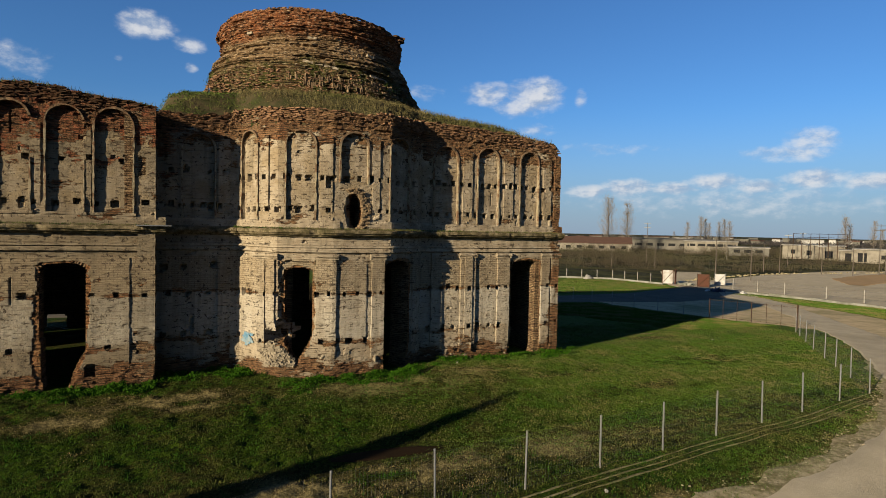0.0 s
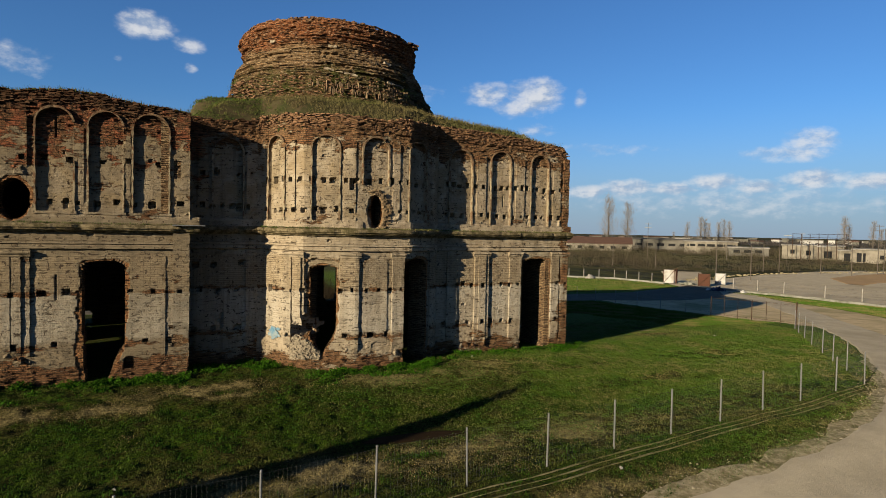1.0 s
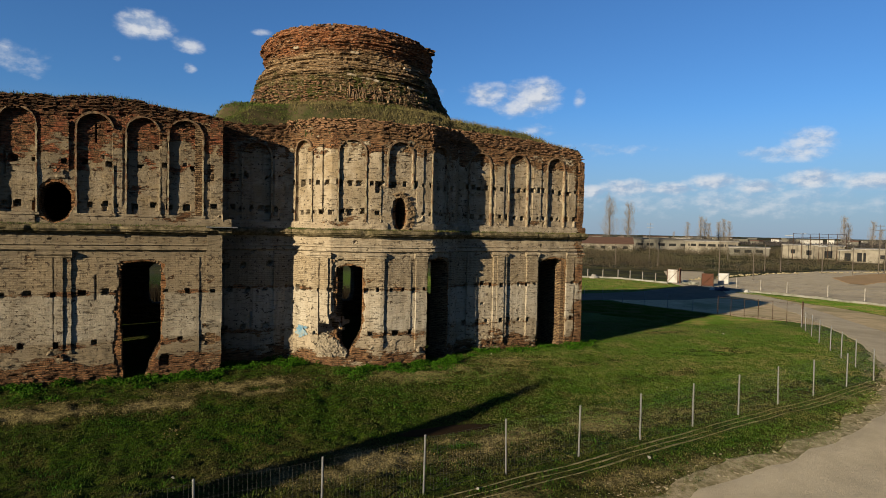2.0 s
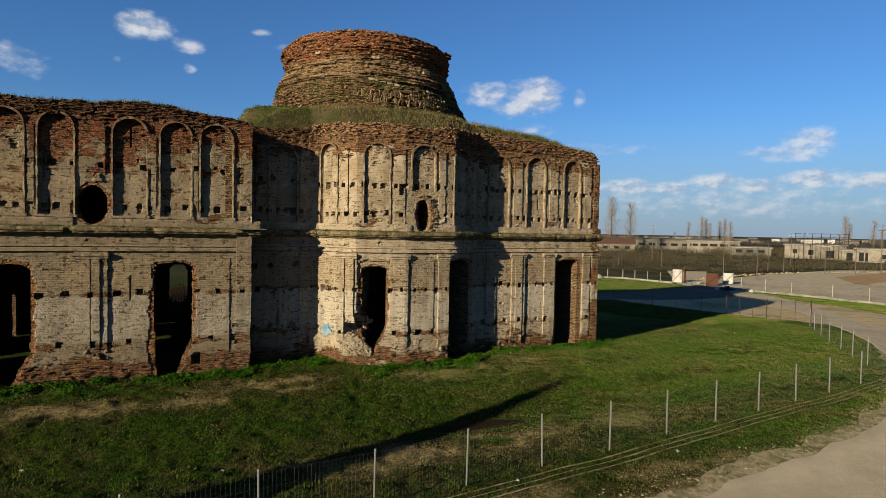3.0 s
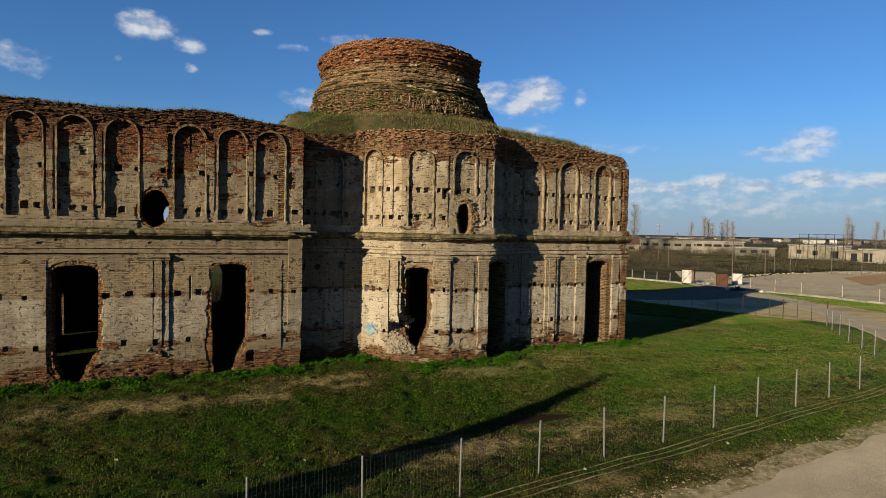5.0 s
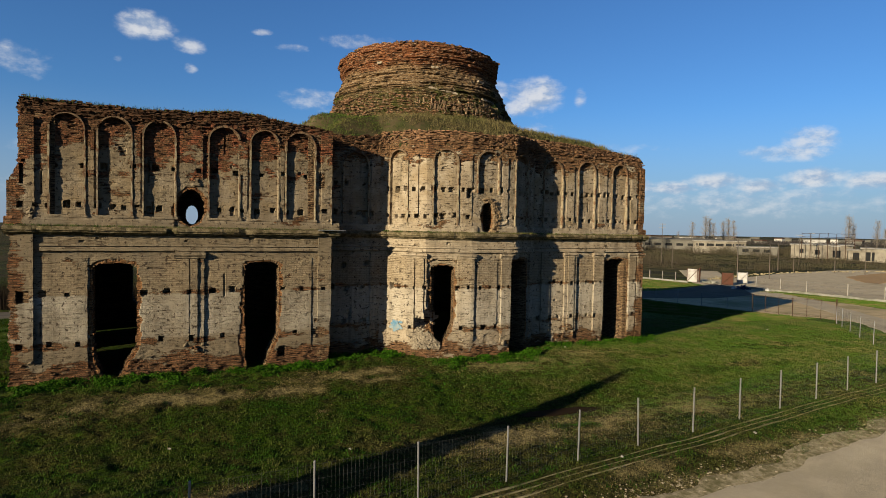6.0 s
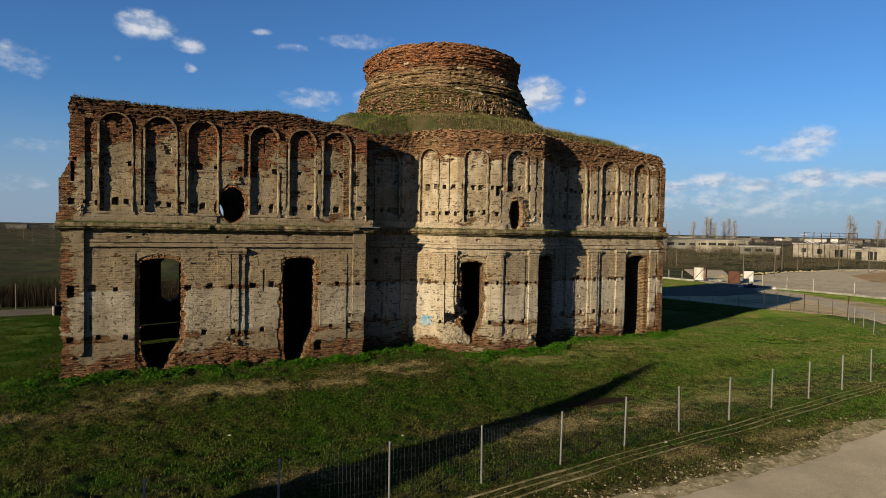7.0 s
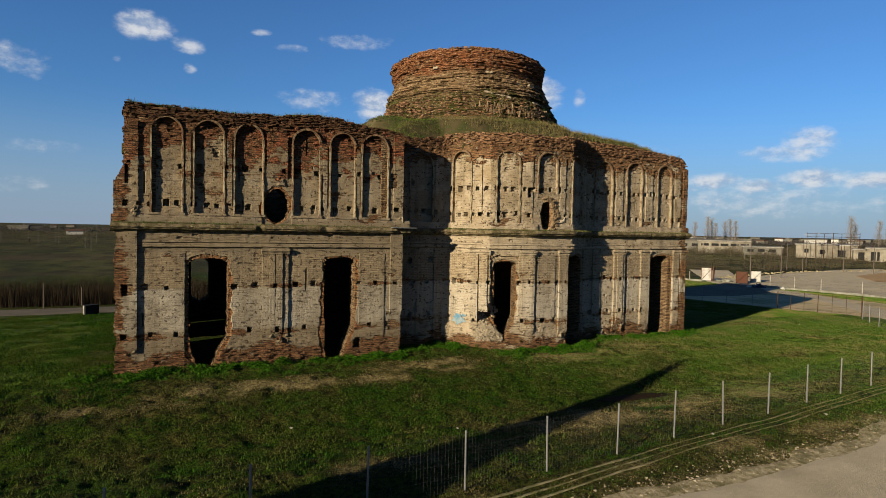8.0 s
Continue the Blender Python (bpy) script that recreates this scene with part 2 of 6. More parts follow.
    streak = m.noise(m.coord("Object", (1.8, 1.8, 0.14)), 1.0, 8, 0.7)
    pl = m.mix(m.ramp(mid, 0.3, 0.7), (0.53, 0.438, 0.312), (0.36, 0.283, 0.19))
    pl = m.mix(m.m2("MULTIPLY", m.ramp(m.m2("ADD", xk.outputs[0], m.m2("MULTIPLY", big, 3.0)), 0.6, 3.4, 0.8, 0.0), m.m2("ADD", m.ramp(v, 9.2, 8.6, 0.55, 0.95), m.ramp(v, 10.6, 12.0, 0.0, 0.4))), pl, (0.20, 0.156, 0.097))  # brown wash on the first stretch, darkened for its raking light and shaded recess
    pl = m.mix(m.m2("MULTIPLY", m.ramp(v, 8.9, 9.3), m.ramp(m.noise(ob, 0.7, 7, 0.68), 0.46, 0.6, 0.0, 0.7)), pl, (0.34, 0.25, 0.14))  # brown stains on the upper storey
    upper = m.m2("MULTIPLY", m.ramp(v, 5.08, 5.2), m.ramp(v, 7.05, 6.85))  # above the scaffold line the wash is thin over the courses
    pl = m.mix(m.m2("MULTIPLY", upper, m.ramp(mid, 0.25, 0.6, 0.3, 0.7)), pl, (0.36, 0.28, 0.175))
    pl = m.mix(m.m2("MULTIPLY", m.m2("MULTIPLY", m.ramp(v, 2.7, 3.0), m.ramp(v, 5.16, 5.06)), m.ramp(big, 0.3, 0.6, 0.75, 0.3)), pl, (0.57, 0.52, 0.42))
    pl = m.mix(m.ramp(streak, 0.45, 0.72, 0, 0.65), pl, (0.15, 0.12, 0.08))
    pl = m.mix(m.ramp(big, 0.5, 0.7, 0, 0.4), pl, (0.22, 0.195, 0.15))
    pl = m.mix(m.ramp(course, 0.55, 0.65, 0, 0.4), pl, (0.16, 0.10, 0.06))
    thin = m.ramp(m.noise(ob, 0.9, 6, 0.7), 0.5, 0.68, 0.02, 0.5)
    thin = m.m2("ADD", m.m2("MULTIPLY", thin, m.ramp(v, 8.5, 9.3, 1.0, 0.55)), m.m2("MULTIPLY", upper, 0.4))
    pl = m.mix(m.m2("MULTIPLY", m.ramp(br.outputs[1], 0.2, 1.0), thin), pl, (0.15, 0.105, 0.066))
    pl = m.mix(m.m2("MULTIPLY", m.ramp(lip, 0.57, 0.66, 0, 0.5), thin), pl, (0.56, 0.47, 0.32))
    crack = m.noise(m.coord("UV", (5.0, 0.5, 1)), 1.0, 6, 0.7)
    pl = m.mix(m.ramp(crack, 0.66, 0.70, 0, 0.7), pl, (0.09, 0.065, 0.045))
    spots = m.noise(ob, 5.5, 4, 0.55)
    pl = m.mix(m.ramp(spots, 0.61, 0.66, 0, 0.85), pl, (0.06, 0.042, 0.03))
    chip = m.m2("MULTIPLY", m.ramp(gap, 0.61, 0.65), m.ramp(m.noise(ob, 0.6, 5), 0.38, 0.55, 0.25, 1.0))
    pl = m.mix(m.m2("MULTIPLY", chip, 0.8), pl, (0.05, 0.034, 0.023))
    soot = m.ramp(m.m2("ADD", m.m2("MULTIPLY", v, 0.5), m.m2("MULTIPLY", mid, 1.6)), 7.1, 7.8, 0, 0.42)
    soot = m.m2("MULTIPLY", soot, m.ramp(xk.outputs[0], -3.0, 0.5, 1.0, 0.25))  # strongest on the first stretch
    brick = m.mix(m.m2("MULTIPLY", m.ramp(xk.outputs[0], -3.0, 0.5, 0.0, 0.4), m.ramp(mid, 0.35, 0.6)), brick, m.mix(lip, (0.22, 0.125, 0.062), (0.52, 0.34, 0.175)))
    red = m.m2("MULTIPLY", m.m2("MULTIPLY", m.ramp(xk.outputs[0], -13.0, -8.0, 0.45, 1.0), m.ramp(xk.outputs[0], 0.5, -1.5)), m.m2("MULTIPLY", m.ramp(v, 10.2, 11.4), m.ramp(m.noise(ob, 2.2, 7, 0.7), 0.42, 0.6, 0.0, 0.8)))
    brick = m.mix(red, brick, m.mix(m.ramp(lip, 0.4, 0.62), m.mix(br.outputs[1], (0.15, 0.042, 0.024), (0.05, 0.025, 0.018)), (0.55, 0.175, 0.085)))
    brick = m.mix(soot, brick, (0.05, 0.037, 0.024))
    brick = m.mix(m.ramp(m.m2("ADD", v, m.m2("MULTIPLY", mid, 1.2)), 2.7, 1.6, 0, 0.55), brick, m.mix(m.ramp(course, 0.4, 0.6), (0.25, 0.13, 0.064), (0.08, 0.046, 0.026)))
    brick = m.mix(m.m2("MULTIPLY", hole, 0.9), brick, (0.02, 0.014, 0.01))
    col = m.mix(left, brick, pl)
    h = m.m2("ADD", m.m2("MULTIPLY", left, 1.5), m.m2("MULTIPLY", relief, m.m2("SUBTRACT", 1.2, m.m2("MULTIPLY", left, 0.98))))
    nb = m.bump(h, 1.0, 0.075)
    nb = m.bump(m.m2("ADD", mid, m.m2("MULTIPLY", fine, 0.5)), 0.7, 0.055, nb)
    return m.done(col, nb)


def soil_mix(name, kind):
    m = Mat(name, 0.97)
    ob = m.coord("Object")
    big, mid, fine = m.noise(ob, 0.09, 5, 0.6), m.noise(ob, 0.5, 8, 0.7), m.noise(ob, 7, 6, 0.75)
    if kind == "grass":
        tone = m.noise(ob, 1.1, 7, 0.72)
        green = m.mix(m.ramp(fine, 0.34, 0.68), (0.004, 0.010, 0.001), (0.062, 0.112, 0.006))
        olive = m.mix(m.ramp(fine, 0.34, 0.68), (0.012, 0.014, 0.003), (0.110, 0.102, 0.023))
        dry = m.mix(m.ramp(fine, 0.3, 0.7), (0.06, 0.05, 0.018), (0.46, 0.37, 0.165))
        patch = m.n("ShaderNodeAttribute", attribute_name="dry")
        f = m.m2("ADD", m.m2("ADD", m.m2("MULTIPLY", big, 0.35), m.m2("MULTIPLY", m.m2("ADD", mid, tone), 0.34)), m.m2("MULTIPLY", patch.outputs["Fac"], 0.17))
        col = m.mix(m.ramp(f, 0.475, 0.575), green, olive)
        col = m.mix(m.ramp(f, 0.58, 0.80), col, dry)
        col = m.mix(m.ramp(m.noise(ob, 2.6, 5), 0.58, 0.7, 0, 0.7), col, (0.014, 0.016, 0.004))
        col = m.mix(m.ramp(m.m2("ADD", patch.outputs["Fac"], m.m2("MULTIPLY", m.m2("SUBTRACT", tone, 0.5), 0.8)), 0.0, -0.45, 0, 0.85), col, m.mix(m.ramp(fine, 0.3, 0.7), (0.048, 0.085, 0.009), (0.172, 0.248, 0.032)))
        far = m.n("ShaderNodeAttribute", attribute_name="field")
        field = m.mix(m.ramp(m.noise(m.coord("Object", (1, 0.35, 1)), 0.05, 8), 0.35, 0.65), (0.042, 0.050, 0.014), (0.100, 0.096, 0.033))
        field = m.mix(m.ramp(m.noise(m.coord("Object", (0.5, 0.2, 1)), 0.4, 3, 0.5), 0.42, 0.6, 0, 0.8), field, (0.026, 0.024, 0.012))
        field = m.mix(m.ramp(m.noise(m.coord("Object", (0.2, 1, 1)), 0.035, 4, 0.5), 0.5, 0.6, 0, 0.6), field, (0.085, 0.06, 0.034))
        col = m.mix(far.outputs["Fac"], col, field)
        return m.done(col, m.bump(m.m2("ADD", m.m2("MULTIPLY", tone, 1.5), m.m2("ADD", mid, m.m2("MULTIPLY", fine, 1.4))), 1.0, 0.13), 0.46)
    if kind == "gravel":
        col = m.mix(m.ramp(mid, 0.3, 0.7), (0.63, 0.535, 0.37), (0.50, 0.42, 0.285))
        col = m.mix(m.ramp(fine, 0.5, 0.8, 0, 0.45), col, (0.66, 0.57, 0.41))
        col = m.mix(m.ramp(big, 0.5, 0.7, 0, 0.5), col, (0.36, 0.29, 0.19))
        return m.done(col, m.bump(m.m2("ADD", fine, m.noise(ob, 26, 3)), 0.5, 0.03))
    col = m.mix(m.ramp(mid, 0.35, 0.7), (0.13, 0.112, 0.085), (0.19, 0.16, 0.12))
    col = m.mix(m.ramp(big, 0.5, 0.7, 0, 0.5), col, (0.22, 0.17, 0.115))
    return m.done(col, m.bump(fine, 0.4, 0.02))


def plain(name, a, b, scale=3.0, rough=0.8, metal=0.0, bump=0.2, dirt=None):
    m = Mat(name, rough, metal)
    ob = m.coord("Object")
    f = m.noise(ob, scale, 6, 0.65)
    col = m.mix(m.ramp(f, 0.3, 0.7), a, b)
    if dirt:
        col = m.mix(m.ramp(m.noise(ob, scale * 0.25, 5), 0.48, 0.68, 0, 0.8), col, dirt)
    return m.done(col, m.bump(m.noise(ob, scale * 6, 4), bump, 0.02))


def foliage(name, a, b, c=None, scale=0.25):
    """Leaves, blades or bricks, each of its own shade; the third colour takes over in patches."""
    m = Mat(name, 0.85)
    rnd = m.n("ShaderNodeNewGeometry").outputs["Random Per Island"]
    f = m.noise(m.coord("Object"), scale, 4)
    col = m.mix(m.m2("ADD", m.m2("MULTIPLY", rnd, 0.6), m.m2("MULTIPLY", f, 0.4)), a, b)
    if c:
        col = m.mix(m.ramp(m.noise(m.coord("Object"), scale * 0.5, 5), 0.42, 0.62, 0, 0.8), col, c)
    return m.done(col, None, 0.575)


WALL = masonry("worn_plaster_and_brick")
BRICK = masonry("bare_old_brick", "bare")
# brick inside the openings, coloured paler to carry the sun on the jambs
LIT_CORE = masonry("sunlit_wall_core", "core")
GRASS = soil_mix("short_spring_grass", "grass")
GRAVEL = soil_mix("pale_dirt_and_gravel", "gravel")
ASPHALT = soil_mix("worn_grey_paving", "paving")
STEEL = plain("galvanised_steel", (0.27, 0.27, 0.265), (0.19, 0.19, 0.19), 9, 0.5, 0.4)
WIRE = plain("dull_fence_wire", (0.09, 0.09, 0.086), (0.06, 0.06, 0.058), 5, 0.8, 0.1)
RUST = plain("rusty_brown_iron", (0.085, 0.048, 0.03), (0.05, 0.03, 0.02), 6, 0.8, 0.2)
CONCRETE = plain("weathered_concrete", (0.42, 0.39, 0.34), (0.30, 0.28, 0.24), 2.5, 0.95, dirt=(0.19, 0.17, 0.14))
REDPAINT = plain("faded_red_paint", (0.13, 0.056, 0.036), (0.095, 0.045, 0.03), 4, 0.85, dirt=(0.10, 0.06, 0.042))
ROOFBROWN = plain("brown_sheet_roof", (0.13, 0.075, 0.055), (0.09, 0.055, 0.045), 1.0, 0.9)
GREYWALL = plain("grey_render", (0.185, 0.175, 0.145), (0.12, 0.112, 0.095), 0.4, 0.95, dirt=(0.22, 0.2, 0.17))
# near-black that stands in for shade in hall openings and on the box
DARK = plain("painted_shade", (0.02, 0.02, 0.02), (0.03, 0.03, 0.03), 1, 0.9)
BARK = plain("grey_bark", (0.16, 0.135, 0.11), (0.10, 0.085, 0.07), 4, 0.95)
BLADES = foliage("grass_blades", (0.003, 0.009, 0.001), (0.035, 0.108, 0.005), (0.080, 0.074, 0.020), 1.3)
SIDEGRASS = foliage("fresh_side_grass", (0.002, 0.010, 0.001), (0.028, 0.082, 0.003), (0.045, 0.058, 0.007), 0.5)
STRAW = foliage("dry_grass_blades", (0.06, 0.05, 0.02), (0.29, 0.225, 0.10))
# paler blades for the slope, with its front-lit brightness in the colour
PALEGRASS = foliage("pale_spring_grass", (0.022, 0.060, 0.006), (0.106, 0.178, 0.024), (0.175, 0.142, 0.056), 0.9)
WEEDS = foliage("lush_weed_leaves", (0.003, 0.014, 0.001), (0.048, 0.135, 0.005))
GATEWHITE = plain("dirty_white_sheet", (0.62, 0.60, 0.56), (0.48, 0.46, 0.42), 1.5, 0.7, dirt=(0.34, 0.29, 0.23))
ROOFGRASS = foliage("short_roof_grass", (0.016, 0.036, 0.006), (0.10, 0.15, 0.026), (0.15, 0.13, 0.045), 0.6)
DRYROOF = foliage("tall_dry_roof_grass", (0.045, 0.042, 0.015), (0.28, 0.225, 0.10), (0.085, 0.09, 0.028), 0.4)
MOUND = plain("overgrown_rubble_earth", (0.085, 0.062, 0.034), (0.032, 0.042, 0.012), 1.3, 0.97, bump=1.0, dirt=(0.16, 0.12, 0.07))
SCRUB = foliage("bare_scrub_twigs", (0.028, 0.024, 0.016), (0.085, 0.068, 0.045), (0.075, 0.072, 0.036), 0.035)
POPLAR = foliage("bare_poplar_twigs", (0.15, 0.13, 0.11), (0.27, 0.23, 0.185))
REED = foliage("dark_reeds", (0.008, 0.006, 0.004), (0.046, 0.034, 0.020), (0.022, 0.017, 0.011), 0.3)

# ---- building blocks ----


def noise2(x, y, scale, seed=0, octaves=3):
    """Smooth value noise on the plane, about -1 to 1."""
    x, y = np.broadcast_arrays(np.asarray(x, float) / scale, np.asarray(y, float) / scale)
    out, amp, norm = np.zeros(x.shape), 1.0, 0.0
    for o in range(octaves):
        xi, yi = np.floor(x).astype(np.int64), np.floor(y).astype(np.int64)
        fx, fy = x - xi, y - yi
        fx, fy = fx * fx * (3 - 2 * fx), fy * fy * (3 - 2 * fy)

        def cell(i, j):
            h = (i * 374761393 + j * 668265263 + (seed + o * 17) * 974711) & 0x7FFFFFFF
            h = ((h ^ (h >> 13)) * 1274126177) & 0x7FFFFFFF
            return ((h ^ (h >> 16)) & 0xFFFF) / 32767.5 - 1

        a = cell(xi, yi) * (1 - fx) + cell(xi + 1, yi) * fx
        b = cell(xi, yi + 1) * (1 - fx) + cell(xi + 1, yi + 1) * fx
        out += amp * (a * (1 - fy) + b * fy)
        norm += amp
        amp *= 0.5
        x, y = x * 2.03, y * 2.03
    return out / norm


def mesh_object(name, verts, faces, mats, uvs=None, parent=None, label="", smooth=False, slots=None):
    me = bpy.data.meshes.new(name)
    me.from_pydata([tuple(v) for v in verts], [], [tuple(f) for f in faces])
    for mt in mats if isinstance(mats, (list, tuple)) else [mats]:
        me.materials.append(mt)
    if uvs is not None:
        layer = me.uv_layers.new(name="UVMap")
        layer.data.foreach_set("uv", np.asarray(uvs, np.float32).ravel())
    if slots is not None:
        me.polygons.foreach_set("material_index", np.asarray(slots, np.int32))
    if smooth:
        me.polygons.foreach_set("use_smooth", np.ones(len(me.polygons), bool))
    me.update()
    ob = new(name, me)
    if parent:
        ob.parent = parent
    if label:
        tagged(ob, label)
    return ob


def empty(name, label, category, group="", kind=""):
    return tagged(new(name), label, category, group, kind)


class Soup:
    """Collects boxes, prisms and blades into one mesh."""

    def __init__(self):
        self.v, self.f, self.uv = [], [], []

    def box(self, c, size, turn=0.0, tilt=0.0, jitter=0.0):
        x, y, z = (k / 2 for k in size)
        ct, st = math.cos(turn), math.sin(turn)
        b = len(self.v)
        for dx, dy, dz in ((-x, -y, -z), (x, -y, -z), (x, y, -z), (-x, y, -z), (-x, -y, z), (x, -y, z), (x, y, z), (-x, y, z)):
            dz += dx * math.tan(tilt)
            if jitter:
                dx, dy, dz = dx + random.uniform(-jitter, jitter), dy + random.uniform(-jitter, jitter), dz + random.uniform(-jitter, jitter)
            self.v.append((c[0] + dx * ct - dy * st, c[1] + dx * st + dy * ct, c[2] + dz))
        for f in ((0, 3, 2, 1), (4, 5, 6, 7), (0, 1, 5, 4), (1, 2, 6, 5), (2, 3, 7, 6), (3, 0, 4, 7)):
            self.f.append(tuple(b + i for i in f))

    def rod(self, a, b, r0, r1=None, sides=6):
        a, b = Vector(a), Vector(b)
        r1 = r0 if r1 is None else r1
        d = (b - a).normalized()
        u = d.orthogonal().normalized()
        w = d.cross(u)
        base = len(self.v)
        for p, r in ((a, r0), (b, r1)):
            for k in range(sides):
                t = 2 * math.pi * k / sides
                self.v.append(tuple(p + (u * math.cos(t) + w * math.sin(t)) * r))
        for k in range(sides):
            n = (k + 1) % sides
            self.f.append((base + k, base + n, base + sides + n, base + sides + k))
        self.f.append(tuple(base + k for k in reversed(range(sides))))
        self.f.append(tuple(base + sides + k for k in range(sides)))

    def leaf(self, p, size):
        """A small three-cornered leaf or twig end, turned any way."""
        b = len(self.v)
        for _ in range(3):
            self.v.append((p[0] + random.uniform(-size, size), p[1] + random.uniform(-size, size), p[2] + random.uniform(-size, size)))
        self.f.append((b, b + 1, b + 2))

    def blade(self, p, h, w, lean, turn):
        ct, st = math.cos(turn), math.sin(turn)
        b = len(self.v)
        self.v += [(p[0] - ct * w, p[1] - st * w, p[2]), (p[0] + ct * w, p[1] + st * w, p[2]),
                   (p[0] + st * lean, p[1] - ct * lean, p[2] + h)]
        self.f.append((b, b + 1, b + 2))

    def make(self, name, mat, parent=None, label="", smooth=False):
        return mesh_object(name, self.v, self.f, mat, None, parent, label, smooth)


def tufts(name, mat, places, low, high, blades, spread, label, parent=None, category="grass", width=0.012):
    s = Soup()
    for p in places:
        for _ in range(blades):
            h = random.uniform(low, high)
            q = (p[0] + random.gauss(0, spread), p[1] + random.gauss(0, spread), p[2] - 0.02)
            s.blade(q, h, random.uniform(0.6, 1.4) * width, random.uniform(-1.1, 1.1) * h, random.uniform(0, 6.28))
    ob = s.make(name, mat, parent)
    return tagged(ob, label, "" if parent else category, kind="stuff")


# ---- ground ----


def smooth01(t):
    t = np.clip(t, 0, 1)
    return t * t * (3 - 2 * t)


def ground_z(x, y):
    x, y = np.asarray(x, float), np.asarray(y, float)
    z = 0.9 - 0.028 * np.maximum(0, (x - 20) * 0.8 + (y - 28) * 0.6) - 0.05 * np.maximum(0, y - 48) * smooth01((40 - x) / 30)
    z = np.maximum(z, -1.5)
    z = z - 0.5 * np.exp(-((y - 21 - 0.02 * x) / 3.2) ** 2) * smooth01((x + 40) / 20) * smooth01((26 - x) / 14)
    z = z - 0.22 * smooth01((13.4 - y) / 3) * smooth01((40 - x) / 10)
    near = smooth01((140 - np.hypot(x - 10, y - 30)) / 60)
    return z + 0.05 * noise2(x, y, 3.5, 3) * near * smooth01((y - 13) / 2)


def gz(x, y):
    return float(ground_z(x, y))


def axis(lo, hi, step, reach):
    core = list(np.arange(lo, hi + step / 2, step))
    out, d = [], step
    while d < reach:
        d *= 1.35
        out.append(d)
    return np.array([lo - v for v in reversed(out)] + core + [hi + v for v in out])


# patches of dead grass: centre, half sizes, strength
DRY = [(-9, 27.2, 4, 1.2, 1.7), (-4.9, 26.6, 2.5, 0.9, 1.2), (-0.2, 28.4, 2.9, 1.5, 1.8), (9.3, 27.5, 3.4, 1.3, 1.6), (14.2, 28.9, 3, 0.8, 1.2), (3.4, 17.9, 5, 1.6, 1.5), (11, 18.2, 6, 1.6, 1.5), (-13.3, 26.8, 2, 0.6, 1.0),
       (-17, 25.5, 4, 1.0, 0.8), (18.4, 26.8, 4, 0.6, 0.6), (36, 38.3, 3, 0.5, 1.2), (22, 23, 4, 1.0, 0.7), (14, 18.5, 5, 1.0, 0.7), (30, 27, 6, 1.6, 0.6), (-6, 16.4, 6, 0.8, 0.7), (33, 35, 4, 0.7, 0.9), (10, 13.0, 16, 0.7, 1.0), (30, 16.3, 9, 0.8, 0.9)]


def LUSH_AND_LIT(x, y):
    """Greener close to the walls; paler on the slope towards the gate, its front-lit look put into the colour."""
    return 0.15 * np.exp(-((y - 30.3) / 1.3) ** 2) * smooth01((24 - x) / 3) + 0.62 * smooth01((x - 10) / 14) * smooth01((y - 18) / 5) + 0.25 * smooth01((-16.5 - x) / 3) * smooth01((y - 29) / 3) * smooth01((60 - y) / 4) + 0.5 * smooth01((x - 40) / 15)


ROAD_EDGE = [-70, 0, 8, 14.5, 20.4, 26.4, 35.3, 41.5, 48, 55], [11.3, 11.4, 11.62, 12.25, 13.08, 14.55, 19.3, 23.8, 28.8, 36.1]
RUT = [(-22, 11.7), (-9, 12.15), (-5, 12.55), (-3, 12.85), (2.5, 13.65), (9.5, 14.4), (17.8, 15.6), (25, 16.4), (33, 17.9)]


def edge_y(x):
    return np.interp(x, *ROAD_EDGE)


def rut_y(x):
    return np.interp(x, [p[0] for p in RUT], [p[1] for p in RUT])


def tussock(x, y):
    """Small humps of the turf, none on the road, the ruts and the puddle."""
    on = smooth01((x + 27) / 3) * smooth01((50 - x) / 4) * smooth01((y - 12.3) / 0.8) * smooth01((34 - y) / 2)
    on = on * smooth01((y - edge_y(x) - 0.4) / 0.8) * smooth01((np.abs(y - rut_y(x)) - 0.5) / 0.5) * smooth01((np.hypot((x - 6.6) / 2.6, y - 20.35) - 0.8) / 0.5)
    return on * (0.06 * noise2(x, y, 0.7, 71, 2) + 0.085 * noise2(x, y, 0.33, 72, 1) - 0.03)


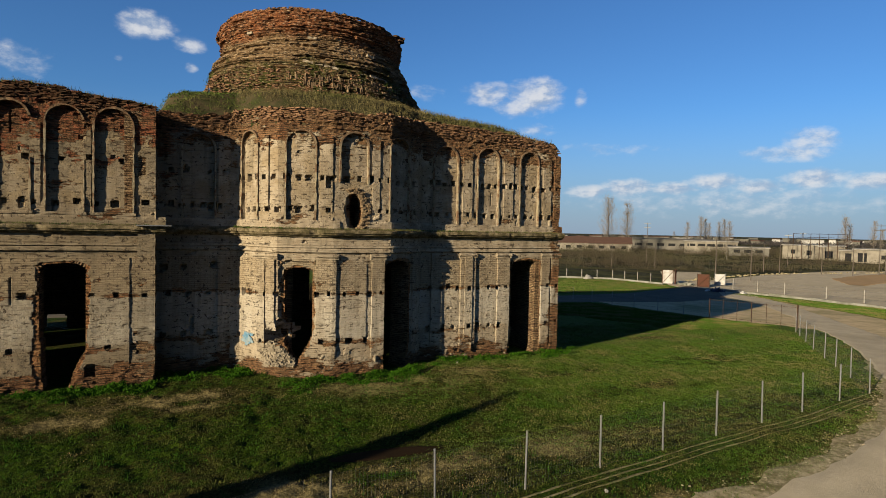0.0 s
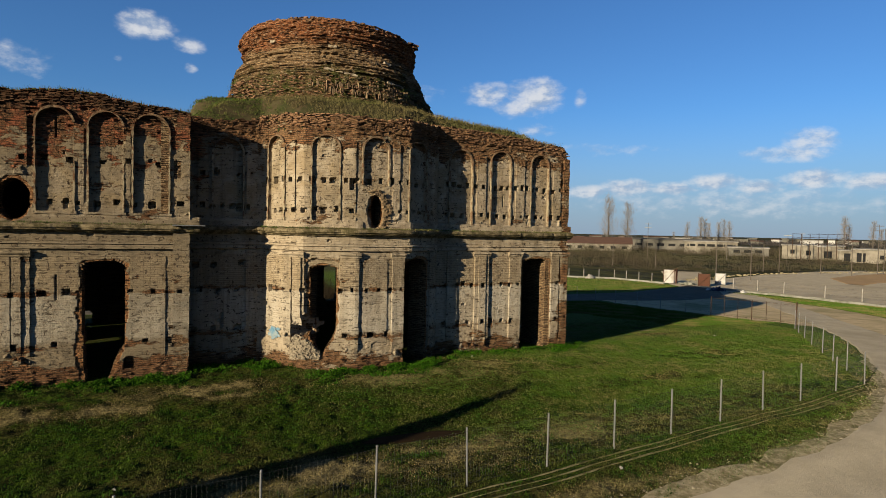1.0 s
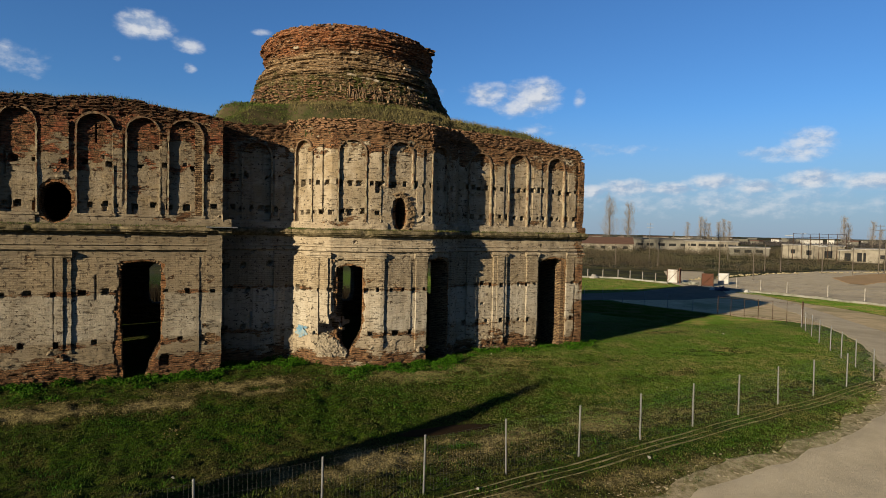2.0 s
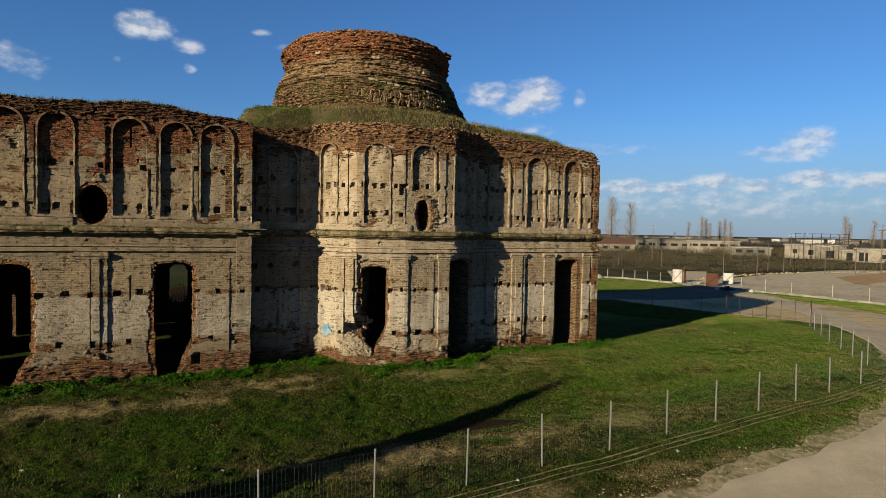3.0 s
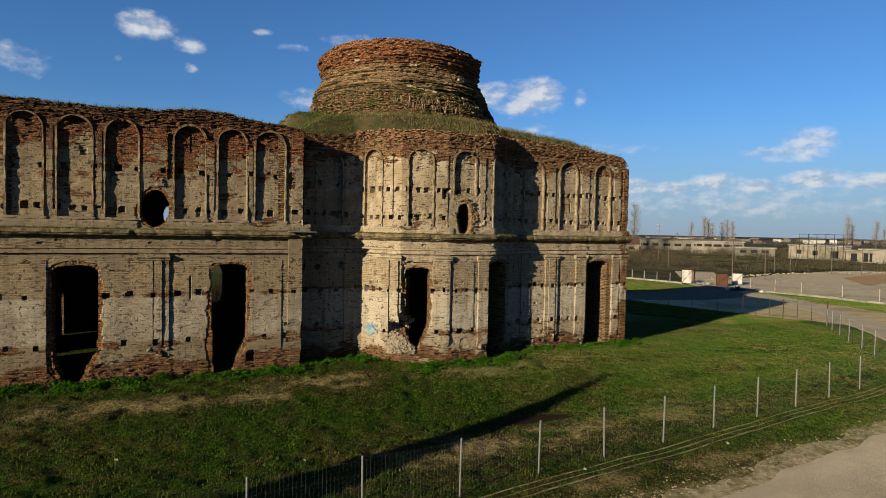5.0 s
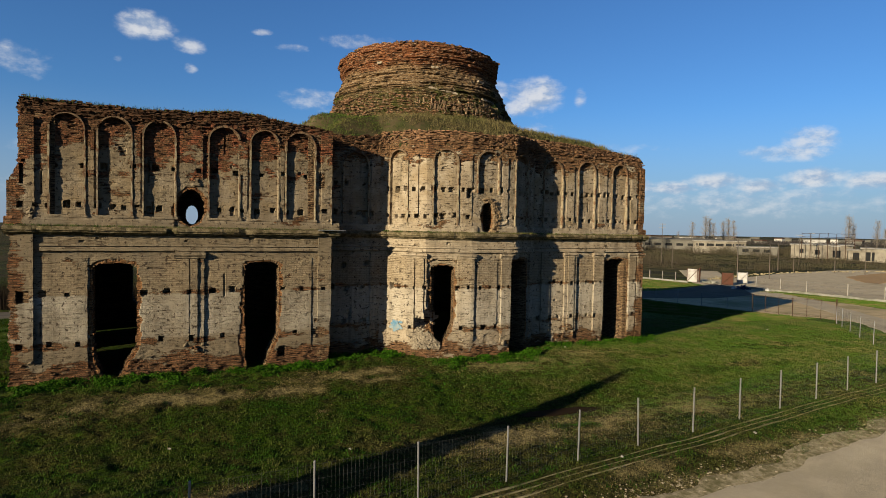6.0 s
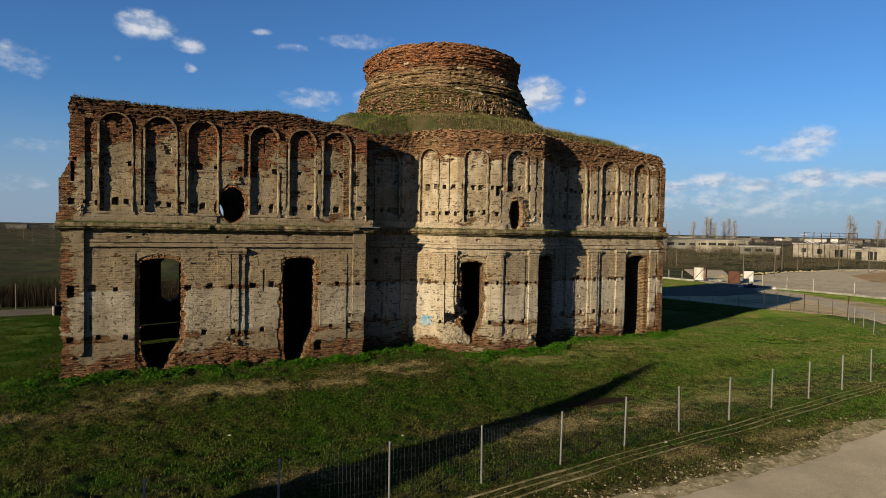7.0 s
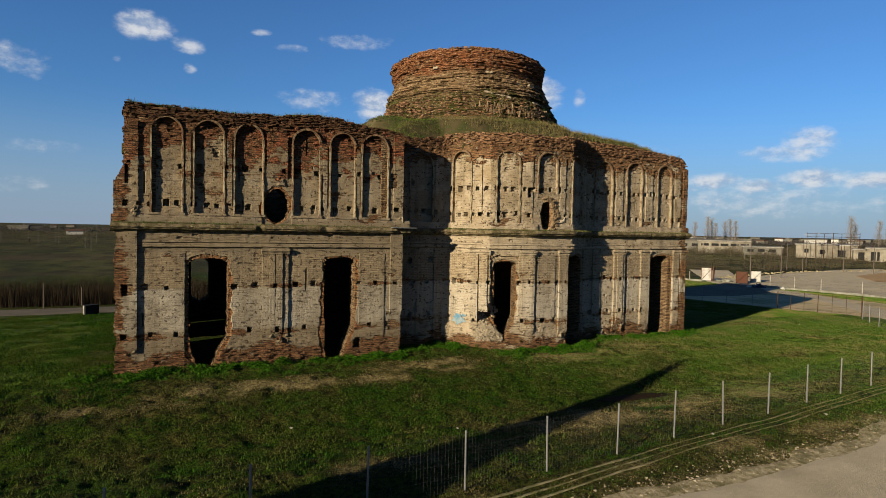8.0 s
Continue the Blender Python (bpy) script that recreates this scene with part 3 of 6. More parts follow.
def build_ground():
    X, Y = axis(-45, 100, 0.5, 4500), axis(-6, 95, 0.5, 4500)
    X, Y = X[(X < -27) | (X > 50)], Y[(Y < 12) | (Y > 34)]
    X, Y = np.sort(np.r_[X, np.arange(-26.9, 50, 0.16)]), np.sort(np.r_[Y, np.arange(12.1, 34, 0.15)])
    gx, gy = np.meshgrid(X, Y)
    z = ground_z(gx, gy)
    z = z + tussock(gx, gy)
    n, m = len(X), len(Y)
    idx = np.arange(n * m).reshape(m, n)
    f = np.stack([idx[:-1, :-1], idx[:-1, 1:], idx[1:, 1:], idx[1:, :-1]], -1).reshape(-1, 4)
    ob = mesh_object("ground", np.stack([gx, gy, z], -1).reshape(-1, 3), f, GRASS, smooth=True)
    att = ob.data.attributes.new("field", "FLOAT", "POINT")
    far = smooth01((np.hypot(gx - 15, gy - 28) - 96) / 14 + 0.35 * noise2(gx, gy, 9, 5))
    att.data.foreach_set("value", far.ravel().astype(np.float32))
    dry = np.zeros_like(gx)
    for cx, cy, wx, wy, k in DRY:
        dry = np.maximum(dry, k * np.exp(-((gx - cx + 0.4 * (gy - cy)) / wx) ** 2 - ((gy - cy) / wy) ** 2))
    dry = dry * np.clip(0.85 + 1.4 * noise2(gx, gy, 1.0, 99, 4), 0, 1.7)
    dry = np.maximum(dry, 0.9 * np.exp(-((gy - edge_y(gx) - 0.3) / 0.7) ** 2) * (gy < 34))
    att = ob.data.attributes.new("dry", "FLOAT", "POINT")
    att.data.foreach_set("value", (dry - LUSH_AND_LIT(gx, gy)).ravel().astype(np.float32))
    return tagged(ob, "uneven grassy ground with green and dry patches", "ground", kind="structure")


def ribbon(name, pairs, mat, label, lift=0.025, ragged=0.25, across=10, step=0.6, category="road"):
    """A strip of ground cover between two edges, with uneven borders."""
    L, R = np.array([p[0] for p in pairs], float), np.array([p[1] for p in pairs], float)
    mid = (L + R) / 2
    run = np.r_[0, np.cumsum(np.linalg.norm(np.diff(mid, axis=0), axis=1))]
    t = np.arange(0, run[-1], step)
    l = np.stack([np.interp(t, run, L[:, i]) for i in (0, 1)], -1)
    r = np.stack([np.interp(t, run, R[:, i]) for i in (0, 1)], -1)
    d = (r - l) / np.linalg.norm(r - l, axis=1, keepdims=True)
    l = l + d * (ragged * noise2(l[:, 0], l[:, 1], 1.6, 7, 4))[:, None]
    r = r + d * (ragged * noise2(r[:, 0], r[:, 1], 1.6, 8, 4))[:, None]
    k = np.linspace(0, 1, across + 1)
    pts = l[:, None] * (1 - k)[None, :, None] + r[:, None] * k[None, :, None]
    z = ground_z(pts[..., 0], pts[..., 1]) + lift
    z[:, 0] -= lift + 0.06
    z[:, -1] -= lift + 0.06
    v = np.concatenate([pts, z[..., None]], -1)
    n, m = v.shape[:2]
    idx = np.arange(n * m).reshape(n, m)
    f = np.stack([idx[:-1, :-1], idx[:-1, 1:], idx[1:, 1:], idx[1:, :-1]], -1).reshape(-1, 4)
    return tagged(mesh_object(name, v.reshape(-1, 3), f, mat, smooth=True), label, category, kind="structure")


build_ground()
ribbon("road", [((-70, 11.3), (-70, -9)), ((0, 11.4), (0, -9)), ((8, 11.62), (9, -9)), ((14.5, 12.25), (17, -7)), ((20.4, 13.08), (25, -4)), ((26.4, 14.55), (33, 2)),
                ((35.3, 19.3), (42, 12)), ((41.5, 23.8), (47.3, 20.5)), ((48, 28.8), (52.3, 26.5)), ((55.2, 36.1), (59, 34)), ((62, 43), (66, 41.5)),
                ((73.8, 56), (77.6, 54)), ((82, 72), (90, 70)), ((90, 88), (99, 86)), ((120, 120), (130, 115))], GRAVEL, "pale dusty dirt road with loose gravel edges", lift=0.05, across=40, ragged=0.3, step=0.4)
SHOULDER = plain("stony_pale_soil", (0.52, 0.43, 0.275), (0.22, 0.185, 0.09), 4.0, 0.97, bump=0.9, dirt=(0.15, 0.135, 0.055))
ribbon("road_shoulder", [((-70, 11.7), (-70, 8.8)), ((0, 11.8), (0, 9.0)), ((8, 12.05), (8, 9.2)), ((14.5, 12.75), (15.2, 9.8)), ((20.4, 13.6), (21.5, 10.6)), ((26.4, 15.15), (28.4, 12.2)), ((35, 19.6), (37.4, 17.0)), ((41, 23.9), (43.4, 21.6))],
       SHOULDER, "stony pale soil along the road edge", lift=0.012, ragged=0.5, across=24, step=0.25, category="shoulder")
ribbon("road_behind", [((93, 86), (88, 74)), ((80, 80), (76, 62)), ((66, 73), (62, 58)), ((50, 69), (48, 60)), ((30, 68), (30, 61)), ((-10, 67), (-10, 60)), ((-90, 66), (-90, 58))], ASPHALT,
       "worn grey paved lane behind the church", lift=0.075, across=12)
ribbon("gravel_lot", [((89.5, 84), (103, 92)), ((90.6, 71), (140, 104)), ((90.8, 62), (180, 112)), ((89, 54), (215, 108)), ((88.4, 45), (250, 90)), ((88, 20), (260, 40))], GRAVEL,
       "bare sandy gravel lot beyond the kerb", ragged=0.6, across=60, step=0.8, category="lot")
ribbon("verge", [((55.0, 24.5), (63, 25)), ((55.2, 31), (69, 34)), ((53.6, 36), (74, 41)), ((51.6, 41), (77.6, 49.5)), ((50.4, 45.5), (82, 60)), ((49.6, 52), (85, 68)), ((48.6, 60), (87, 75))], plain("trampled_dry_verge", (0.70, 0.53, 0.31), (0.50, 0.40, 0.215), 0.5, 0.97, dirt=(0.30, 0.27, 0.12)),
       "trampled dry brown verge", lift=0.03, ragged=0.9, across=50, category="verge")

def masonry_ledge():
    """The cornice: stone and plaster under moss and dirt."""
    m = Mat("mossy_cornice", 0.95)
    ob = m.coord("Object")
    a, b = m.noise(ob, 3.2, 8, 0.7), m.noise(ob, 0.7, 6, 0.65)
    col = m.mix(m.ramp(a, 0.35, 0.65), (0.28, 0.225, 0.135), (0.12, 0.09, 0.05))
    col = m.mix(m.ramp(m.m2("ADD", m.m2("MULTIPLY", a, 0.6), m.m2("MULTIPLY", b, 0.5)), 0.50, 0.64, 0, 0.75), col, (0.085, 0.076, 0.032))
    return m.done(col, m.bump(m.m2("ADD", a, m.noise(ob, 18, 4)), 0.9, 0.06))


# ---- the ruined church ----
FACE, CORNER, LEFT, RIGHT, RECESS, BACK = 31.92, -1.2, -16.5, 22.3, 33.7, 53.1  # planes of the plan
AX, AY, AR = 8.0, 35.5, 5.8  # centre and radius of the side apse
DX, DY = 8.5, 42.5  # centre of the drum
THICK = 1.3
church = empty("ruined_church", "roofless brick and plaster church ruin with a broken drum", "church")


def rim_plaster():
    """Pale plaster mouldings, chipped back to brick here and there."""
    m = Mat("pale_chipped_plaster", 0.95)
    ob = m.coord("Object")
    a, b, c = m.noise(ob, 2.4, 7, 0.7), m.noise(ob, 0.6, 5), m.noise(ob, 9, 5, 0.7)
    col = m.mix(m.ramp(a, 0.35, 0.65), (0.40, 0.335, 0.22), (0.25, 0.195, 0.125))
    col = m.mix(m.ramp(m.m2("ADD", a, m.m2("MULTIPLY", c, 0.4)), 0.70, 0.78, 0, 0.85), col, (0.19, 0.095, 0.05))
    col = m.mix(m.ramp(b, 0.52, 0.7, 0, 0.6), col, (0.17, 0.14, 0.09))
    zz = m.n("ShaderNodeSeparateXYZ")
    m.link(ob, zz.inputs[0])
    col = m.mix(m.ramp(m.m2("ADD", zz.outputs[2], m.m2("MULTIPLY", a, 2.0)), 13.2, 14.3, 0, 0.75), col, (0.15, 0.085, 0.048))  # plaster lost towards the crest
    return m.done(col, m.bump(m.m2("ADD", a, c), 0.9, 0.05))


RIM = rim_plaster()


def stack3(a, b, c):
    return np.stack(np.broadcast_arrays(a, b, c), -1)


def on_face(s, z, d):
    return stack3(s, FACE - d, z)


def on_return(s, z, d):
    return stack3(CORNER - 0.03 + d, s, z)


def on_recess(s, z, d):
    return stack3(s, RECESS - d, z)


# the apse has five straight sides, the first bent so its shadow edge fits the view; places on it are given by their
# angle on a round line
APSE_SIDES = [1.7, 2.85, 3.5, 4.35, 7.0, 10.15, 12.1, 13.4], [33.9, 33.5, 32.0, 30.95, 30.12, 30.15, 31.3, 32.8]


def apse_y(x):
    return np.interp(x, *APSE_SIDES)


def fit_to_view():
    """Angle by angle, the round line moved along the camera's view onto the sides, and the way the wall faces there."""
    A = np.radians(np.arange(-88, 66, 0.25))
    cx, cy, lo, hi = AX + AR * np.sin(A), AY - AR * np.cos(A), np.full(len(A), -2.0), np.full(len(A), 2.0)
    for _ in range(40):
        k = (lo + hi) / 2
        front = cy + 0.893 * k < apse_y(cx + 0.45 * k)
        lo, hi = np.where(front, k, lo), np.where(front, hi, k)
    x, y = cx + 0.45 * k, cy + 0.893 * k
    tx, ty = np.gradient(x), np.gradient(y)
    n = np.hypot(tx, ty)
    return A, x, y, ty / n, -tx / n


APSE = fit_to_view()


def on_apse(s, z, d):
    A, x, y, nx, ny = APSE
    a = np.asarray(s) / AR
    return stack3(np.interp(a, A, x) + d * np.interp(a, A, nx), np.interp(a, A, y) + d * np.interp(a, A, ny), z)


def on_right_end(s, z, d):
    return stack3(RIGHT - 0.35 + d, s, z)


def on_left_end(s, z, d):
    return stack3(LEFT + 0.6 - d, s, z)


def on_back(s, z, d):
    return stack3(s, BACK + d, z)


def deg(a):
    return radians(a) * AR


def lines(lo, hi, step, marks):
    """Grid lines with a close pair at each mark, so that edges come out sharp."""
    base = np.arange(lo, hi + step * 0.5, step)
    marks = np.array([m + e for m in marks for e in (-0.012, 0.012) if lo < m < hi])
    if len(marks):
        base = base[np.abs(base[:, None] - marks[None]).min(1) > step * 0.35]
    return np.unique(np.r_[lo, base, marks, hi].round(4))


def build_wall(P, s0, s1, top, niches=(), windows=(), pits=(), step=0.065, flip=False, name="wall", label="", plain_depth=False, z0=0.2, mat=None, ends=None, fine=(), dents=()):
    """A thick wall with a worn face. niches: (s0, s1, foot, crown); windows: outlines as functions of s and z; pits: (s, z, half width, half height, depth)."""
    S = lines(s0, s1, step, [v for n in niches for v in n[:2]])
    Z = lines(z0, max(k[1] for k in top) + 0.5, step, [n[2] for n in niches])
    for a, b, c, d in fine:
        S, Z = np.unique(np.r_[S[(S < a) | (S > b)], np.arange(a, b, 0.03)]), np.unique(np.r_[Z[(Z < c) | (Z > d)], np.arange(c, d, 0.03)])
    s, z = np.meshgrid(S, Z)
    crest = np.interp(S, [k[0] for k in top], [k[1] for k in top]) + 0.16 * noise2(S, 0 * S + s0, 0.9, 21, 4) + 0.08 * np.round(noise2(S, 0 * S, 0.35, 22, 2) * 2) / 2
    D = 0.025 * noise2(s, z, 0.8, 31, 3) + 0.012 * noise2(s, z, 0.16, 32, 2)
    # worn crest and foot: courses of brick stand out unevenly
    up, low = smooth01((z - 12.9) / 1.2), smooth01((2.1 - z) / 0.9)
    course = noise2(s * 0.35, np.round(z / 0.1) * 3.7, 0.5, 33, 2)
    # each brick stands out or back by its own amount
    row = np.floor(z / 0.105)
    col = np.floor(s / 0.27 + 0.5 * (row % 2))
    own = np.sin(col * 127.1 + row * 311.7 + s0) * 43758.5453
    own = own - np.floor(own) - 0.5
    bare = np.clip(0.08 + 0.9 * smooth01((z - 12.2) / 1.0) + 0.8 * smooth01((2.2 - z) / 0.6) + 0.35 * smooth01((noise2(s, z, 1.1, 39, 3) - 0.1) / 0.3), 0, 1)
    D = D + bare * own * 0.05 - 0.06 * (own < -0.42) * smooth01((bare - 0.4) / 0.4)
    D = D + up * (-0.10 + 0.10 * course + 0.10 * noise2(s, z, 0.3, 34, 3)) + low * (-0.05 + 0.09 * noise2(s, z, 0.6, 35, 3) + 0.06 * course)
    for a, b, foot, crown in niches:
        r, c = (b - a) / 2, (a + b) / 2
        wob = 0.03 * noise2(s, z, 0.4, 36, 2)
        inside = (np.abs(s - c) < r) & (z > foot) & ((z < crown - r) | (np.hypot(s - c, z - crown + r) < r + wob))
        D = np.where(inside, D * 0.8 - 0.12, D)
    knocked = np.zeros_like(s)
    for w in windows:
        for dx, dz in ((-0.3, 0), (0.3, 0), (-0.16, 0), (0.16, 0), (0, -0.2), (0, 0.12)):
            n = 0.5 + 0.9 * noise2(s, z, 0.7, 43, 3)
            knocked = np.maximum(knocked, w(s + dx * n, z + dz * n) * 1.0)
    D = D - knocked * (0.05 + 0.04 * own)
    for ps, pz, hw, hh, dd in pits:
        q = np.maximum(np.abs(s - ps) / hw, np.abs(z - pz) / hh) + min(0.25, 0.03 / min(hw, hh)) * noise2(s, z, 0.12, 37, 2)
        D = np.where(q < 1, D - dd, D)
    for ps, pz, rx, rz, dd in dents:
        D = np.where(np.hypot((s - ps) / rx, (z - pz) / rz) + 0.12 * noise2(s, z, 0.3, 40, 2) < 1, D - dd, D)
    if plain_depth:
        D = 0.03 * noise2(s, z, 0.8, 31, 3)
    sc, zc = (S[:-1] + S[1:]) / 2, (Z[:-1] + Z[1:]) / 2
    cs, cz = np.meshgrid(sc, zc)
    keep = cz < np.interp(cs, S, crest)
    for w in windows:
        keep &= ~w(cs, cz)
    if ends:
        keep &= ends(cs, cz)
    m, n = s.shape
    front = P(s, z, D).reshape(-1, 3)
    back = P(s, z, np.full_like(s, -THICK) + 0.04 * noise2(s, z, 1.0, 38)).reshape(-1, 3)
    N = m * n
    idx = np.arange(N).reshape(m, n)
    A, B, C, E = idx[:-1, :-1], idx[:-1, 1:], idx[1:, 1:], idx[1:, :-1]
    # rough brick inside the openings: two layers of points between the faces
    layers = []
    for f in (0.33, 0.66):
        ds, dz = 0.07 * noise2(z * 1.3 + 7 * f, s * 0.4, 0.16, 41, 2), 0.05 * noise2(s * 1.3, z * 0.4 + 5 * f, 0.16, 42, 2)
        layers.append(P(s + ds, z + dz, D * (1 - f) - THICK * f).reshape(-1, 3))
    quads = [np.stack([A, B, C, E], -1)[keep], np.stack([A, E, C, B], -1)[keep] + 3 * N]
    pad = np.pad(keep, 1)
    for sh, (p, q) in (((0, 1), (A, B)), ((2, 1), (C, E)), ((1, 0), (E, A)), ((1, 2), (B, C))):
        nb = pad[sh[0]:sh[0] + m - 1, sh[1]:sh[1] + n - 1]
        e = keep & ~nb
        for k in range(3):
            quads.append(np.stack([p[e] + k * N, p[e] + k * N + N, q[e] + k * N + N, q[e] + k * N], -1))
    slots = np.concatenate([np.zeros(len(quads[0])), np.ones(sum(len(q) for q in quads[1:]))])
    F = np.concatenate(quads)
    if flip:
        F = F[:, ::-1]
    V = np.concatenate([front, *layers, back])
    us = np.concatenate([s.ravel() + D.ravel()] + [s.ravel() - THICK * f for f in (0.33, 0.66, 1.0)])
    vs = np.tile(z.ravel(), 4)
    used = np.unique(F)
    remap = np.full(len(V), -1)
    remap[used] = np.arange(len(used))
    uv = np.stack([us[F], vs[F]], -1).reshape(-1, 2)
    ob = mesh_object(name, V[used], remap[F], [mat or WALL, LIT_CORE], uv, church, label, slots=slots)
    att = ob.data.attributes.new("bare", "FLOAT", "POINT")
    att.data.foreach_set("value", np.tile(knocked.ravel(), 4)[used].astype(np.float32))
    return ob


def owner(P, s):
    """The wall that a moulding or pier belongs to."""
    return WALL_P if P is on_apse else WALL_R if P is on_recess else WALL_A if s < 5 else WALL_B


def band(P, name, s0, s1, profile, step=0.12, seed=1, wear=0.03, mat=None, flip=False, label=""):
    """A moulding along a wall: profile points (out, up), worn and notched."""
    S = np.arange(s0, s1 + step / 2, step)
    S[-1] = s1
    k = len(profile)
    V, uv = [], []
    for j, (d, zz) in enumerate(profile):
        w = wear * noise2(S, 0 * S + j * 0.4, 0.35, 50 + seed, 3) if d > 0 else 0 * S
        chip = np.clip(noise2(S, 0 * S + seed, 0.5, 70 + seed, 2) - 0.25, 0, 1) * 0.45 * (d > 0.1)
        dd = d * (1 - chip) + w
        zo = zz + wear * 0.7 * noise2(S, 0 * S + j * 0.7, 0.3, 60 + seed, 2)
        V.append(P(S, zo, dd))
        uv.append(np.stack([S, zo + d], -1))
    V, uv = np.stack(V, 1), np.stack(uv, 1)
    n = len(S)
    idx = np.arange(n * k).reshape(n, k)
    nx = np.roll(idx, -1, axis=1)
    F = np.stack([idx[:-1], idx[1:], nx[1:], nx[:-1]], -1).reshape(-1, 4)
    if flip:
        F = F[:, ::-1]
    faces = [tuple(f) for f in F] + [tuple(idx[0]), tuple(reversed(idx[-1]))]
    U = uv.reshape(-1, 2)
    return mesh_object(name, V.reshape(-1, 3), faces, mat or WALL, np.concatenate([U[list(f)] for f in faces]), owner(P, s0), label)


def pilaster(P, a, b, z0, z1, out, name="pilaster", seed=1, wear=0.03):
    """A flat pier on a wall, worn along its edges, ragged at the foot, with the scaffold holes going through it."""
    Z = np.arange(z0, z1, 0.065)
    Z[-1] = z1
    S = np.r_[a, np.linspace(a, b, max(4, int((b - a) / 0.07))), b]
    s, z = np.meshgrid(S, Z)
    d = np.full_like(s, out)
    d[:, 0] = d[:, -1] = -0.05
    face = d > 0
    row = np.floor(z / 0.105)
    own = np.sin(np.floor(s / 0.27 + 0.5 * (row % 2)) * 127.1 + row * 311.7 + seed) * 43758.5453
    own = own - np.floor(own) - 0.5
    gone = smooth01((z0 + 0.7 - z) / 0.6) * (noise2(s, z, 0.4, 90 + seed, 3) > -0.35)
    worn = 0.5 * wear * noise2(s, z, 0.3, 80 + seed, 3) + 0.012 * own + 0.03 * np.minimum(0, noise2(s, z, 0.9, 85 + seed, 3))
    d = np.where(face, d * (1 - 1.15 * gone) + worn, d)
    edge = np.zeros_like(s)
    edge[:, :2] = edge[:, -2:] = 1
    s2 = s + edge * wear * noise2(s * 3, z, 0.25, 81 + seed, 3)
    V = P(s2, z, d).reshape(-1, 3)
    uv = np.stack([s + 0.15 * ~face, z], -1).reshape(-1, 2)
    cs, cz = (s[:-1, :-1] + s[1:, 1:]) / 2, (z[:-1, :-1] + z[1:, 1:]) / 2
    keep = np.ones(cs.shape, bool)
    for ps, pz, hw, hh, dd in PITS[owner(P, a).name]:
        if dd > 0.2:
            keep &= ~((np.abs(cs - ps) < hw) & (np.abs(cz - pz) < hh))
    idx = np.arange(s.size).reshape(s.shape)
    F = np.stack([idx[:-1, :-1], idx[:-1, 1:], idx[1:, 1:], idx[1:, :-1]], -1)[keep]
    faces = [tuple(f) for f in F] + [tuple(idx[-1])]
    return mesh_object(name, V, faces, WALL, np.concatenate([uv[list(f)] for f in faces]), owner(P, a))


def arch_rim(P, a, b, foot, crown, seed=1, wide=0.075, out=0.085, lost=(9, 9)):
    """The raised plaster edge round a niche; the stretch between the two shares in lost has fallen away."""
    r, c = (b - a) / 2 + wide / 2, (a + b) / 2
    path = [(c - r, zz) for zz in np.arange(foot, crown - r, 0.15)]
    path += [(c - r * math.cos(t), crown - r + wide / 2 + r * math.sin(t)) for t in np.linspace(0, math.pi, 22)]
    path += [(c + r, zz) for zz in np.arange(foot, crown - r, 0.15)[::-1]]
    p = np.array(path)
    t = np.gradient(p, axis=0)
    t /= np.linalg.norm(t, axis=1, keepdims=True)
    nrm = np.stack([-t[:, 1], t[:, 0]], -1)
    w = wide * (0.5 + 0.4 * noise2(p[:, 0], p[:, 1], 0.3, 100 + seed, 2))[:, None]
    o = out + 0.05 * noise2(p[:, 0], p[:, 1], 0.22, 110 + seed, 3)
    inn, ext = p - nrm * w, p + nrm * w
    V = np.stack([P(ext[:, 0], ext[:, 1], np.full(len(p), -0.05)), P(ext[:, 0], ext[:, 1], o), P(inn[:, 0], inn[:, 1], o), P(inn[:, 0], inn[:, 1], np.full(len(p), -0.2))], 1)
    uv = np.stack([ext, ext + 0.05, inn, inn + 0.3], 1).reshape(-1, 2)
    idx = np.arange(len(p) * 4).reshape(-1, 4)
    share = np.linspace(0, 1, len(p) - 1)
    keep = ~((share > lost[0]) & (share < lost[1]))
    F = np.stack([idx[:-1, :-1], idx[1:, :-1], idx[1:, 1:], idx[:-1, 1:]], -1)[keep].reshape(-1, 4)
    return mesh_object("niche_rim", V.reshape(-1, 3), F, RIM, uv[F].reshape(-1, 2), owner(P, a))


def opening(a, b, top, foot_a, foot_b, sill, arch=0.12, rag=0.07, seed=0):
    """A tall window whose lower jambs are broken away to a narrow foot."""
    def inside(s, z):
        n = rag * noise2(s, z, 0.4, 120 + seed, 3)
        left = np.where(z < foot_a[1], a + (foot_a[0] - a) * (foot_a[1] - z) / (foot_a[1] - sill), a)
        right = np.where(z < foot_b[1], b + (foot_b[0] - b) * (foot_b[1] - z) / (foot_b[1] - sill), b)
        rise = arch * (1 - ((s - (a + b) / 2) / ((b - a) / 2)) ** 2)
        low = smooth01((4.0 - z) / 2)
        return (s > left + n * (0.3 + low)) & (s < right + n * (0.3 + low)) & (z < top + rise - arch + 0.5 * n) & (z > sill)
    return inside


def ellipse(c, z, rx, rz, seed=0):
    return lambda s, zz: np.hypot((s - c) / rx, (zz - z) / rz) < 1 + 0.035 * noise2(s, zz, 0.4, 130 + seed, 2)


